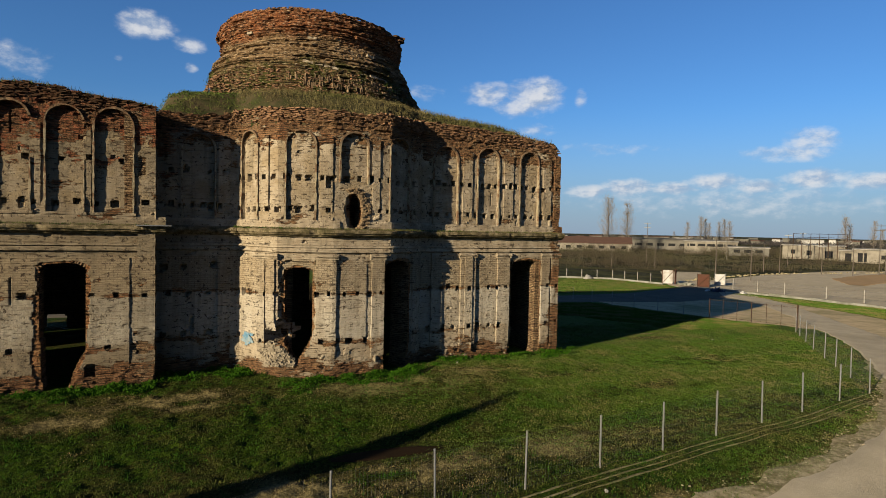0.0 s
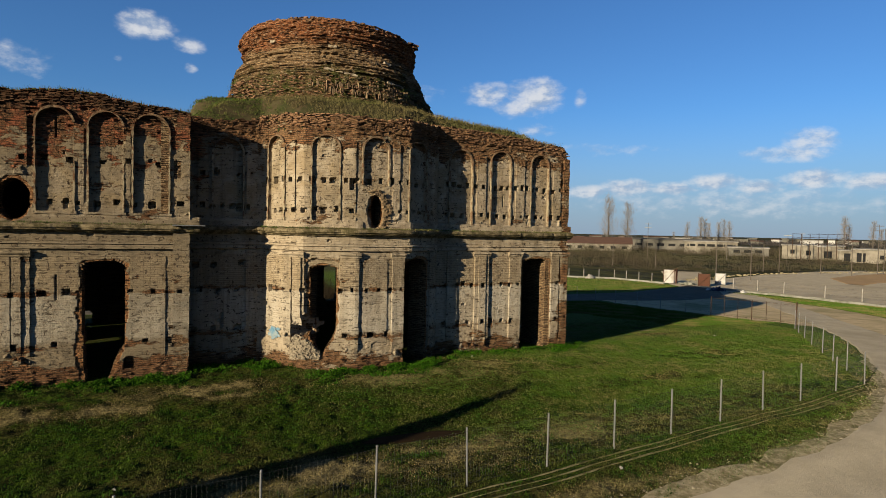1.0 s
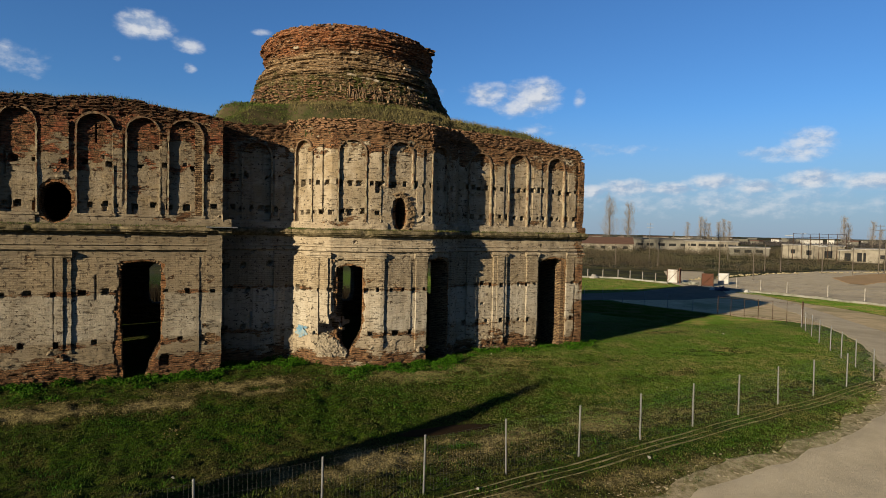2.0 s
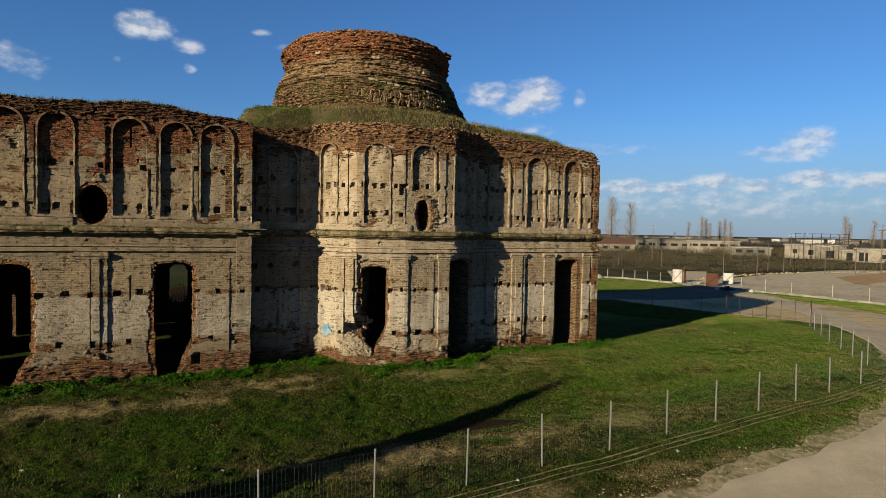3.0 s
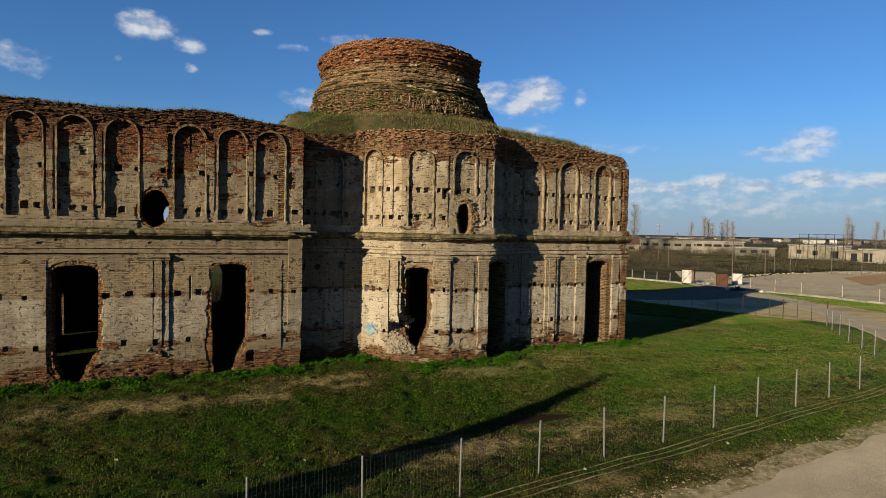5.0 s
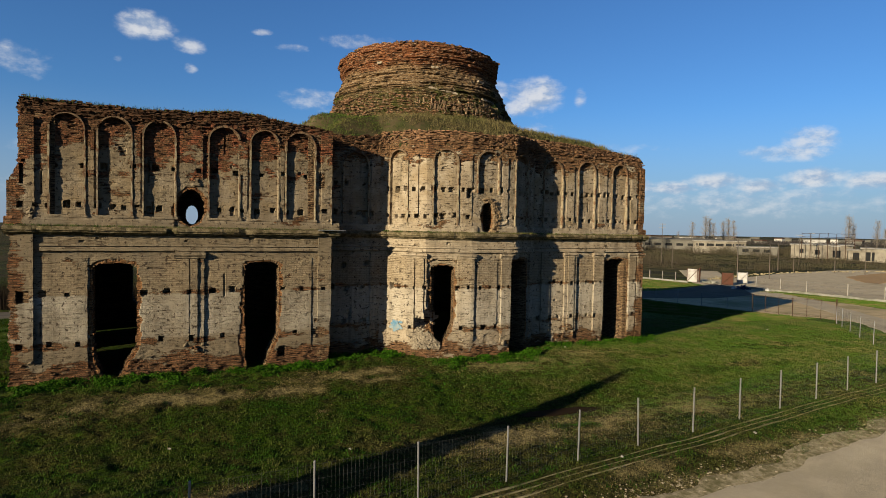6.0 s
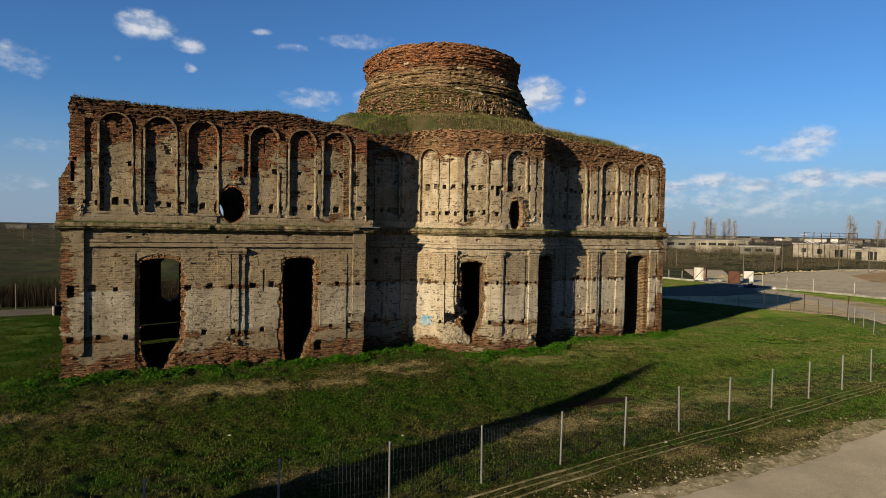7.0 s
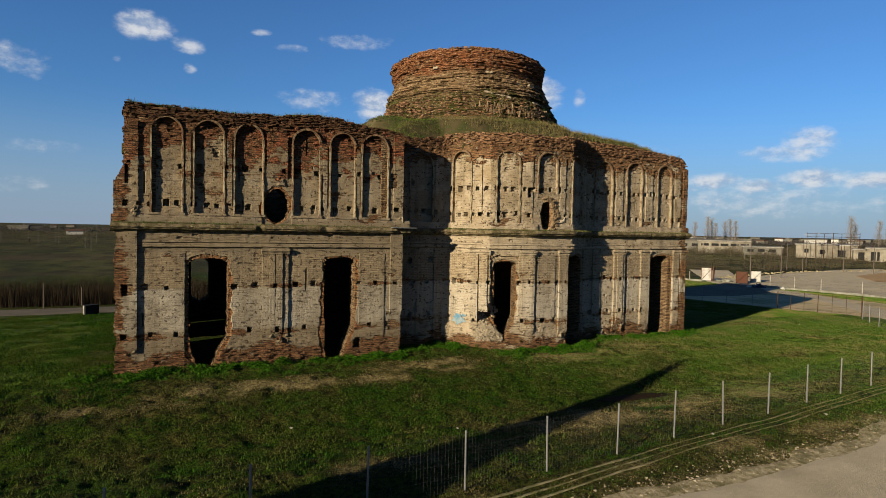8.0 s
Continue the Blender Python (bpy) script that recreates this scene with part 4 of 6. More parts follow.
def putlogs(a, b, rows, seed, avoid=()):
    """Square scaffold holes in rows."""
    rnd = random.Random(seed)
    out = []
    for z, gap in rows:
        x = a + rnd.uniform(0.1, 0.5)
        while x < b:
            if not any(l < x < r and f < z < t for l, r, f, t in avoid):
                k = rnd.uniform(0.09, 0.155)
                out.append((x, z + rnd.uniform(-0.06, 0.06), k, k * rnd.uniform(0.8, 1.2), rnd.uniform(0.25, 0.4)))
            x += gap * rnd.uniform(0.75, 1.25)
    for _ in range(int((b - a) * 2.6)):  # knocks and cracks
        x, z = rnd.uniform(a, b), rnd.uniform(1.6, 13.0)
        if not any(l < x < r and f < z < t for l, r, f, t in avoid):
            out.append((x, z, rnd.uniform(0.04, 0.16), rnd.uniform(0.03, 0.12), 0.09) if rnd.random() < 0.8 else (x, z, 0.035, rnd.uniform(0.25, 0.7), 0.12))
    return out


# long wall, first stretch
N_A = [(-14.8, -13.4, 9.03, 13.88), (-12.8, -11.38, 9.03, 13.88), (-10.8, -9.38, 9.03, 13.86), (-7.72, -6.25, 9.03, 13.86), (-5.62, -4.2, 9.03, 13.84), (-3.74, -2.18, 9.03, 13.88)]
W_A = [opening(-13.05, -11.12, 6.7, (-12.6, 2.3), (-12.0, 2.5), 0.75, seed=1), opening(-5.88, -4.1, 6.72, (-5.7, 1.6), (-5.0, 2.7), 0.6, seed=2), ellipse(-8.6, 9.56, 0.66, 0.93, 3)]
AV_A = [(-13.3, -10.9, 0, 7), (-6.1, -3.9, 0, 7), (-9.5, -7.7, 8, 11)]
TOP_A = [(LEFT, 13.9), (-16.3, 14.35), (-15.9, 14.5), (-14.5, 14.4), (-11, 14.38), (-8.4, 14.48), (-6.8, 14.7), (-5.8, 14.68), (-4.5, 14.5), (-3.1, 14.3), (CORNER, 14.15)]
PITS_A = putlogs(-16.2, -1.4, [(5.2, 0.95), (9.5, 0.66), (11.5, 1.1), (2.75, 1.3)], 4, AV_A) + [(-15.9, 5.1, 0.25, 0.28, 0.4), (-15.9, 10.9, 0.1, 0.5, 0.35), (-1.75, 11.3, 0.14, 0.45, 0.4), (-1.75, 2.65, 0.24, 0.3, 0.5), (-3.9, 1.7, 0.2, 0.3, 0.4)]
WALL_A = build_wall(on_face, LEFT, CORNER, TOP_A, N_A, W_A, pits=PITS_A, fine=[(-9.4, -7.8, 8.55, 10.6), (LEFT + 0.01, LEFT + 0.95, 1.0, 14.6)], ends=lambda s, z: (s > LEFT + 0.05 + 0.36 * smooth01((z - 10.3) / 1.1) + 0.12 * noise2(s * 0, z, 1.3, 150, 2) + 0.10 * noise2(s * 0, z, 0.30, 153, 3) + 0.05 * noise2(s * 0, z, 0.07, 154, 2) - 0.14 * ((z > 8) & (z < 10.6))) & (s < CORNER - 0.02 + 0.05 * noise2(s * 0, z, 0.3, 151, 2)))
build_wall(on_return, FACE + 0.05, RECESS + 0.6, [(FACE, 14.1), (35, 14.2)], step=0.14, flip=False)
N_R = [(0.02, 1.55, 8.9, 13.3)]
PITS_R = putlogs(-1, 2.4, [(5.0, 0.8), (6.4, 1.2), (9.6, 0.5), (11.4, 0.9), (2.9, 1.2)], 5)
WALL_R = build_wall(on_recess, CORNER - 0.6, 3.2, [(-2, 14.2), (4, 14.4)], N_R, pits=PITS_R, step=0.12)
# apse
N_P = [(deg(-64.5), deg(-51.5), 8.9, 13.5), (deg(-34.7), deg(-20.8), 8.92, 13.45), (deg(-8.2), deg(5.9), 10.9, 13.48), (deg(20.4), deg(34.5), 8.92, 13.42)]


def broken_window(s, z):
    """The apse window, its left jamb torn open above a heap of fallen brick."""
    return opening(deg(-35.3), deg(-21.6), 6.5, (deg(-29.8), 2.7), (deg(-28.0), 2.95), 1.6, seed=6)(s, z)


W_P = [broken_window, opening(deg(17.8), deg(37.5), 6.85, (deg(19), 1.6), (deg(36), 2.2), 0.7, seed=7), ellipse(deg(-1.3) + 0.16, 9.5, 0.27, 0.86, 8)]
AV_P = [(deg(-38), deg(-19.5), 0, 7), (deg(17), deg(39), 0, 7), (deg(-12), deg(10), 8, 11)]
PITS_P = putlogs(deg(-70), deg(45), [(5.15, 0.62), (9.5, 0.6), (11.1, 0.6), (2.75, 1.1)], 8, AV_P) + [(deg(-28.9), 4.8, 0.89, 2.0, 0.17), (deg(-14), 10.9, 0.15, 0.3, 0.4), (deg(-40.5), 2.95, 0.5, 0.3, 0.5)]
WALL_P = build_wall(on_apse, deg(-80), deg(56), [(deg(-80), 14.65), (deg(-65), 14.6), (deg(-43), 14.45), (deg(-24), 14.4), (deg(-4), 14.4), (deg(16), 14.5), (deg(33), 14.55), (deg(60), 14.8)],
           N_P, W_P, pits=PITS_P, dents=[(deg(-1.3), 9.45, 0.5, 1.0, 0.4), (deg(-40), 3.1, 0.6, 0.42, 0.75), (deg(-36.5), 3.35, 0.4, 0.5, 0.75), (deg(-3.2), 2.85, 0.34, 0.27, 0.4)], fine=[(deg(-1.3) - 0.6, deg(-1.3) + 0.6, 8.4, 10.6)])
# long wall, second stretch
N_B = [(13.4, 14.92, 8.9, 13.46), (16.3, 17.7, 8.88, 13.55), (19.3, 20.62, 8.86, 13.54)]
W_B = [opening(18.83, 20.94, 6.77, (18.7, 1.6), (20.95, 2.0), 0.7, seed=9)]
PITS_B = putlogs(12.9, 22.2, [(5.15, 0.6), (9.5, 0.6), (11.3, 0.5), (2.8, 0.8)], 10, [(18.5, 21.2, 0, 7)])
WALL_B = build_wall(on_face, 12.2, RIGHT, [(12.2, 14.9), (14, 14.85), (15.9, 14.7), (17.7, 14.62), (19.7, 14.45), (21.2, 14.3), (21.9, 14.1), (RIGHT, 13.7)], N_B, W_B,
           pits=PITS_B, ends=lambda s, z: s < RIGHT - 0.05 + 0.09 * noise2(s * 0, z, 0.5, 152, 3) - 0.15 * smooth01((z - 12.5) / 1.5))
# walls that close the plan


def far_window(c, r, foot, crown, seed):
    """An arched window in the wall behind, its sill broken to a round."""
    def inside(s, z):
        n = 0.06 * noise2(s, z, 0.4, 160 + seed, 3)
        mid = np.clip(z, foot + r, crown - r)
        return np.hypot(s - c, z - mid) < r + n
    return inside


build_wall(on_right_end, FACE + 0.1, BACK - 0.05, [(30, 14.0), (60, 14.3)], windows=[opening(41.5, 43.5, 4, (41.5, 1), (43.5, 1), 0.3)], step=0.35, plain_depth=True)
build_wall(on_left_end, FACE + 0.1, BACK - 0.05, [(30, 14.0), (36, 14.4), (60, 14.3)], windows=[opening(38.4, 39.9, 4.2, (38.4, 1), (39.9, 1), 0.3), opening(46.0, 47.0, 4.2, (46.0, 1), (47.0, 1), 0.3, seed=2)], step=0.35, plain_depth=True, flip=True)
W_F = [far_window(11.2, 0.7, 1.8, 5.25, 13), opening(-8.9, -7.5, 1.75, (-8.9, 0.5), (-7.5, 0.5), 0.2, seed=14), far_window(-11.6, 0.73, 2.1, 5.75, 11), far_window(-4.5, 0.7, 2.1, 5.45, 12), ellipse(-7.9, 9.5, 0.5, 0.8, 3),
       far_window(20.0, 0.7, 2.1, 5.5, 15)]
build_wall(on_back, LEFT, RIGHT, [(-17, 13.9), (0, 14.2), (23, 13.9)], windows=W_F, step=0.14, plain_depth=True, flip=True, fine=[(-8.6, -7.2, 8.5, 10.5)])

PITS = {WALL_A.name: PITS_A, WALL_R.name: PITS_R, WALL_P.name: PITS_P, WALL_B.name: PITS_B}
# mouldings
LEDGE = [(-0.05, 8.56), (0.10, 8.54), (0.38, 8.47), (0.44, 8.42), (0.44, 8.30), (0.37, 8.27), (0.34, 8.20), (0.20, 8.16), (0.14, 8.09), (-0.05, 8.07)]
APRON = [(-0.05, 8.93), (0.03, 8.92), (0.09, 8.86), (0.11, 8.52), (-0.05, 8.50)]
MOSSY = masonry_ledge()
FILLET = [(-0.05, 7.66), (0.13, 7.64), (0.16, 7.54), (0.07, 7.50), (0.13, 7.42), (0.14, 7.30), (0.05, 7.26), (-0.05, 7.24)]
for P, a, b in ((on_face, LEFT - 0.1, CORNER + 0.45), (on_recess, CORNER, 2.75), (on_apse, deg(-75), deg(53)), (on_face, 12.45, RIGHT + 0.2)):
    band(P, "cornice", a, b, LEDGE, seed=int(a * 3) % 40, wear=0.035, mat=MOSSY)
    hole = (-9.4, -7.8) if P is on_face and a < 0 else (deg(-1.3) - 0.72, deg(-1.3) + 0.72) if P is on_apse else None
    for lo, hi in ((a, hole[0]), (hole[1], b)) if hole else ((a, b),):
        band(P, "apron", lo, hi, APRON, seed=int(lo * 3) % 40 + 2, wear=0.025)
for P, a, b in ((on_face, LEFT + 1.3, CORNER - 0.55), (on_recess, CORNER, 2.65), (on_apse, deg(-73), deg(50)), (on_face, 12.5, RIGHT)):
    band(P, "moulding", a, b, FILLET, seed=int(a * 5) % 40, wear=0.02)
for n, (a, b, f, c) in enumerate(N_A):
    arch_rim(on_face, a, b, f, c, seed=n, lost=(0.62, 0.8) if n in (3, 4) else (0.45, 0.52) if n == 2 else (0.38, 0.43))
    band(on_face, "niche_sill", a - 0.15, b + 0.15, [(-0.1, f + 0.03), (0.09, f + 0.02), (0.09, f - 0.10), (-0.1, f - 0.12)], seed=n)
for n, (a, b, f, c) in enumerate(N_P):
    arch_rim(on_apse, a, b, f, c, seed=n + 7, lost=(0.4, 0.46) if n % 2 else (0.6, 0.64))
    if n != 2:
        band(on_apse, "niche_sill", a - 0.15, b + 0.15, [(-0.1, f + 0.03), (0.09, f + 0.02), (0.09, f - 0.10), (-0.1, f - 0.12)], seed=n)
for n, (a, b, f, c) in enumerate(N_B):
    arch_rim(on_face, a, b, f, c, seed=n + 13)
    band(on_face, "niche_sill", a - 0.15, b + 0.15, [(-0.1, f + 0.03), (0.09, f + 0.02), (0.09, f - 0.10), (-0.1, f - 0.12)], seed=n + 3)
arch_rim(on_recess, 0.02, 1.55, 8.9, 13.3, seed=20)
# piers below and between
for P, a, b, z0, z1, out in (
        (on_face, LEFT + 0.45, -15.45, 1.5, 8.15, 0.16), (on_face, -1.95, CORNER, 3.0, 8.15, 0.16), (on_face, -9.35, -7.95, 2.0, 7.3, 0.10), (on_face, -8.98, -8.69, 2.1, 6.9, 0.17), (on_face, -8.64, -8.28, 2.0, 6.9, 0.17), (on_face, -8.98, -8.28, 6.4, 7.0, 0.165),
        (on_face, -15.1, -13.25, 1.5, 6.95, 0.05), (on_face, -3.85, -2.3, 1.5, 6.95, 0.05), (on_face, LEFT + 0.5, -15.4, 8.8, 13.6, 0.12), (on_face, -1.8, CORNER, 8.8, 14.0, 0.14),
        (on_face, -9.15, -8.05, 10.7, 13.4, 0.10), (on_face, -13.22, -12.98, 9.1, 13.2, 0.06), (on_face, -11.22, -10.96, 9.1, 13.2, 0.06), (on_face, -6.05, -5.82, 9.1, 13.0, 0.06), (on_face, -4.08, -3.86, 9.1, 13.0, 0.06),
        (on_recess, -0.9, -0.25, 1.2, 7.2, 0.08), (on_recess, 1.75, 2.35, 1.2, 7.2, 0.08), (on_recess, -0.75, -0.2, 8.9, 13.4, 0.08), (on_recess, 1.75, 2.3, 8.9, 13.2, 0.08),
        (on_apse, deg(-50.5), deg(-45.5), 1.9, 7.2, 0.13), (on_apse, deg(-44.8), deg(-39.4), 3.2, 7.2, 0.13), (on_apse, deg(-18), deg(-10), 1.5, 7.25, 0.15), (on_apse, deg(-8), deg(6), 1.9, 6.7, 0.05), (on_apse, deg(9), deg(16.8), 1.4, 7.25, 0.15),
        (on_apse, deg(39), deg(46), 1.4, 7.2, 0.13), (on_apse, deg(-49), deg(-44), 8.95, 13.2, 0.08), (on_apse, deg(-18), deg(-12), 8.95, 13.2, 0.08), (on_apse, deg(8.5), deg(13), 8.95, 13.2, 0.08),
        (on_face, 13.3, 14.0, 1.3, 7.2, 0.10), (on_face, 15.2, 16.2, 1.2, 7.25, 0.15), (on_face, 15.45, 15.95, 1.3, 7.25, 0.22), (on_face, 17.75, 18.6, 1.2, 7.25, 0.14), (on_face, 21.0, 21.6, 1.0, 7.2, 0.12),
        (on_face, 21.75, RIGHT, 0.6, 7.2, 0.12), (on_face, 15.25, 15.9, 8.95, 13.2, 0.08), (on_face, 18.1, 18.75, 8.95, 13.2, 0.08), (on_face, 21.0, 21.6, 8.95, 13.2, 0.08), (on_face, 21.85, RIGHT, 8.95, 13.4, 0.08)):
    pilaster(P, a, b, z0, z1, out, seed=int(a * 7) % 60)
for P, a, b in ((on_apse, deg(-19), deg(-9)), (on_apse, deg(8), deg(17.8)), (on_apse, deg(-51.5), deg(-38.4)), (on_face, 15.1, 16.3), (on_face, 17.65, 18.7), (on_face, 20.95, 21.85), (on_face, -9.4, -7.9), (on_face, 21.7, RIGHT + 0.1)):
    band(P, "capital", a, b, [(-0.05, 7.22), (0.24, 7.2), (0.26, 7.08), (0.18, 7.0), (0.18, 6.93), (-0.05, 6.92)], seed=int(a * 11) % 50)
# rough stone ring round the oval light
RINGMAT = foliage("rough_tan_masonry", (0.07, 0.048, 0.03), (0.32, 0.225, 0.13))
ring = Soup()
for k in range(46):
    t = radians(-95 + k * 4.6)
    for j in (0, 1, 2):
        p = on_apse(np.array(deg(-1.3) + (0.52 + 0.15 * j) * math.cos(t)), np.array(9.42 + (1.0 + 0.1 * j) * math.sin(t)), np.array(random.uniform(-0.12, 0.06)))
        ring.box(p, (random.uniform(0.1, 0.2), 0.22, random.uniform(0.06, 0.12)), random.uniform(-0.3, 0.3), random.uniform(-0.3, 0.3), 0.02)
tagged(ring.make("stone_ring", RINGMAT, WALL_P, "rough stone ring round the oval light"), kind="stuff")

# roofs
slab = Soup()
slab.box(((LEFT + 0.3 - 7.2) / 2, (FACE + BACK) / 2, 12.3), (-7.2 - LEFT - 0.3, BACK - FACE - 2.0, 0.5))
slab.box(((-7.2 - 2.5) / 2, (FACE + 45) / 2 + 0.4, 12.3), (4.7, 45 - FACE - 1.4, 0.5))  # stops short: an unseen gap added to let skylight onto the back wall
slab.make("vault", BRICK, church)
vx, vy = np.meshgrid(np.arange(CORNER + 1.1, RIGHT - 1.0, 0.4), np.arange(RECESS + 1.7, BACK - 0.5, 0.4))
vi = np.arange(vx.size).reshape(vx.shape)
vf = np.stack([vi[:-1, :-1], vi[:-1, 1:], vi[1:, 1:], vi[1:, :-1]], -1)[np.hypot(vx - DX, vy - DY)[:-1, :-1] > 4.7]  # open to the sky inside the drum
vv = np.stack([vx, vy, 0 * vx + 13.3], -1).reshape(-1, 3)
mesh_object("vault", np.concatenate([vv, vv + [0, 0, 0.2]]), [tuple(f[::-1]) for f in vf] + [tuple(f + len(vv)) for f in vf], BRICK, None, church)


def mound_z(x, y):
    rd = np.hypot(x - DX, y - DY)
    z = np.maximum(16.25 - 0.16 * (rd - 7.3), 15.3 - 0.055 * np.maximum(0, x - 12))
    side = (x - CORNER + 0.5 * smooth01((y - 37) / 2)) * (1 + smooth01((y - 37) / 2))
    edge = np.minimum(np.minimum(RIGHT - 0.4 - x, side), np.minimum(BACK - y, 99))
    front = np.where(np.abs(x - AX) < 5.2, y - apse_y(x) - 0.3, np.where(x > AX, y - FACE - 0.3, y - RECESS - 0.3))
    edge = np.minimum(edge, front)
    z = z + 0.75 * np.exp(-((x - 0.4) / 1.7) ** 2 - ((y - 41.5) / 3.0) ** 2)
    return 14.25 + (z - 14.25) * smooth01((edge + 0.25) / 2.8) ** 0.8 + 0.14 * noise2(x, y, 1.3, 44, 4), edge


def build_mound():
    X, Y = np.arange(CORNER - 0.8, RIGHT + 0.1, 0.25), np.arange(29.5, BACK + 0.1, 0.25)
    x, y = np.meshgrid(X, Y)
    z, edge = mound_z(x, y)
    idx = np.arange(x.size).reshape(x.shape)
    keep = (edge[:-1, :-1] > -0.15) & (edge[1:, 1:] > -0.15) & (edge[1:, :-1] > -0.15) & (edge[:-1, 1:] > -0.15) & (np.hypot(x - DX, y - DY)[:-1, :-1] > 5.1)
    F = np.stack([idx[:-1, :-1], idx[:-1, 1:], idx[1:, 1:], idx[1:, :-1]], -1)[keep]
    used = np.unique(F)
    remap = np.full(x.size, -1)
    remap[used] = np.arange(len(used))
    V = np.stack([x, y, z], -1).reshape(-1, 3)[used]
    F = remap[F]
    n = len(V)
    low = V.copy()
    low[:, 2] = 13.4
    edges = {}
    for f in F:
        for a, b in zip(f, np.roll(f, -1)):
            edges[(a, b)] = 1
    rim = [(a, b) for a, b in edges if (b, a) not in edges]
    faces = [tuple(f) for f in F] + [tuple(reversed([i + n for i in f])) for f in F] + [(b, a, a + n, b + n) for a, b in rim]
    return mesh_object("earth_roof", np.concatenate([V, low]), faces, MOUND, None, church, "overgrown earth mound on the roof", True)


build_mound()
rnd = random.Random(3)
tan_spots, green_spots = [], []
while len(tan_spots) < 5200:
    x, y = rnd.uniform(CORNER - 0.4, RIGHT), rnd.uniform(29.7, 46)
    z, e = mound_z(np.array(x), np.array(y))
    rd = math.hypot(x - DX, y - DY)
    if e < 0.05 or rd < 7.3 + 0.4 * float(noise2(x, y, 1.2, 45)) or (e > 2.6 and rnd.random() < 0.55) or noise2(x, y, 0.9, 46) < -0.35 - 0.3 * (x > 5):
        continue
    (green_spots if x + 1.4 * float(noise2(x, y, 1.6, 47)) < 3.6 else tan_spots).append((x, y, float(z)))
tufts("roof_grass", DRYROOF, tan_spots, 0.08, 0.36, 8, 0.11, "tall dry tan grass on the roof", church, width=0.009)
tufts("green_roof_grass", ROOFGRASS, green_spots, 0.05, 0.17, 8, 0.12, "short green grass on the roof", church)


def build_drum():
    prof = [(15.3, 7.6), (16.2, 7.35), (17.0, 7.1), (17.6, 6.92), (18.1, 6.78), (18.4, 6.66), (18.9, 6.55), (19.2, 6.42), (19.6, 6.15), (20.0, 6.02), (20.5, 6.12), (21.2, 6.28), (21.6, 6.22), (21.9, 5.98), (22.2, 5.6)]
    n = 480
    T = np.linspace(0, 2 * math.pi, n, endpoint=False)
    Z = np.arange(15.3, 22.4, 0.05)
    t, z = np.meshgrid(T, Z)
    sx, sy = np.cos(t) * 6.5, np.sin(t) * 6.5
    sag = 0.10 * noise2(sx, sy, 5.0, 60, 2)  # courses run unevenly
    r = np.interp(z, [p[0] for p in prof], [p[1] for p in prof])
    r = r + (0.75 * np.maximum(0, np.cos(t - 0.15)) ** 2 - 0.35 * np.maximum(0, -np.cos(t + 0.3))) * smooth01((18.6 - z) / 1.6)  # the foot spreads on one side
    rows = np.round((z + sag) / 0.11)
    arc = t * 6.5
    r = r + 0.10 * noise2(arc * 0.3, rows * 9.1, 0.6, 62, 2) + 0.08 * noise2(arc, rows * 5.3, 1.6, 61, 2) + 0.05 * noise2(arc, z, 0.2, 63, 2) + 0.16 * noise2(sx, sy + z, 2.6, 64, 2)
    cell = np.sin(np.floor(arc / 0.27 + 0.5 * (rows % 2)) * 127.1 + rows * 311.7) * 43758.5453
    cell = cell - np.floor(cell)
    r = r + 0.07 * (cell - 0.5) - 0.07 * (cell < 0.04)
    r = r - 0.05 * (np.abs((z + sag) / 0.11 - rows) > 0.36) * (noise2(arc, rows * 3.1, 0.9, 69, 2) > -0.2)
    # a few courses stand out as broken ledges
    for zl, k in ((18.45, 0.16), (18.95, 0.10), (19.6, 0.12), (20.5, 0.08), (21.2, 0.06)):
        zz = z - zl - 0.12 * noise2(sx, sy, 4, 65, 2)
        r += k * (np.abs(zz) < 0.09) * (noise2(arc, 0 * z + zl, 1.3, 66, 2) > -0.25)
    crest = 21.6 + 0.12 * np.sin(T + 0.5) ** 2 + 0.2 * noise2(np.cos(T) * 6.5, np.sin(T) * 6.5, 2.2, 67, 4) + 0.07 * np.round(2 * noise2(T * 6.5, 0 * T, 0.8, 68, 2))
    z = np.minimum(z, crest[None] + 0 * z)
    V = np.stack([DX + r * np.cos(t), DY + r * np.sin(t), z], -1)
    inner = np.stack([DX + 4.9 * np.cos(t), DY + 4.9 * np.sin(t), z], -1)
    m = len(Z)
    idx = np.arange(m * n).reshape(m, n)
    nx = np.roll(idx, -1, axis=1)
    F = np.stack([idx[:-1], nx[:-1], nx[1:], idx[1:]], -1).reshape(-1, 4)
    Fi = F[:, ::-1] + m * n
    cap = np.stack([idx[-1], nx[-1], nx[-1] + m * n, idx[-1] + m * n], -1)
    uv = np.stack([t * 6.4, z], -1).reshape(-1, 2)
    uv = np.concatenate([uv, uv + 0.3])
    faces = np.concatenate([F, Fi, cap])
    U = uv[faces]
    wrap = (U[..., 0].max(1) - U[..., 0].min(1)) > 20
    U[wrap, :, 0] = np.where(U[wrap, :, 0] < 5, U[wrap, :, 0] + 2 * math.pi * 6.4, U[wrap, :, 0])
    return mesh_object("drum", np.concatenate([V.reshape(-1, 3), inner.reshape(-1, 3)]), faces, BRICK, U.reshape(-1, 2), church, "broken round brick drum in rough courses")


build_drum()
# pale stone courses left on the drum
PALESTONE = plain("pale_weathered_stone", (0.52, 0.43, 0.31), (0.30, 0.235, 0.16), 3.5, 0.95, bump=0.8, dirt=(0.20, 0.14, 0.09))


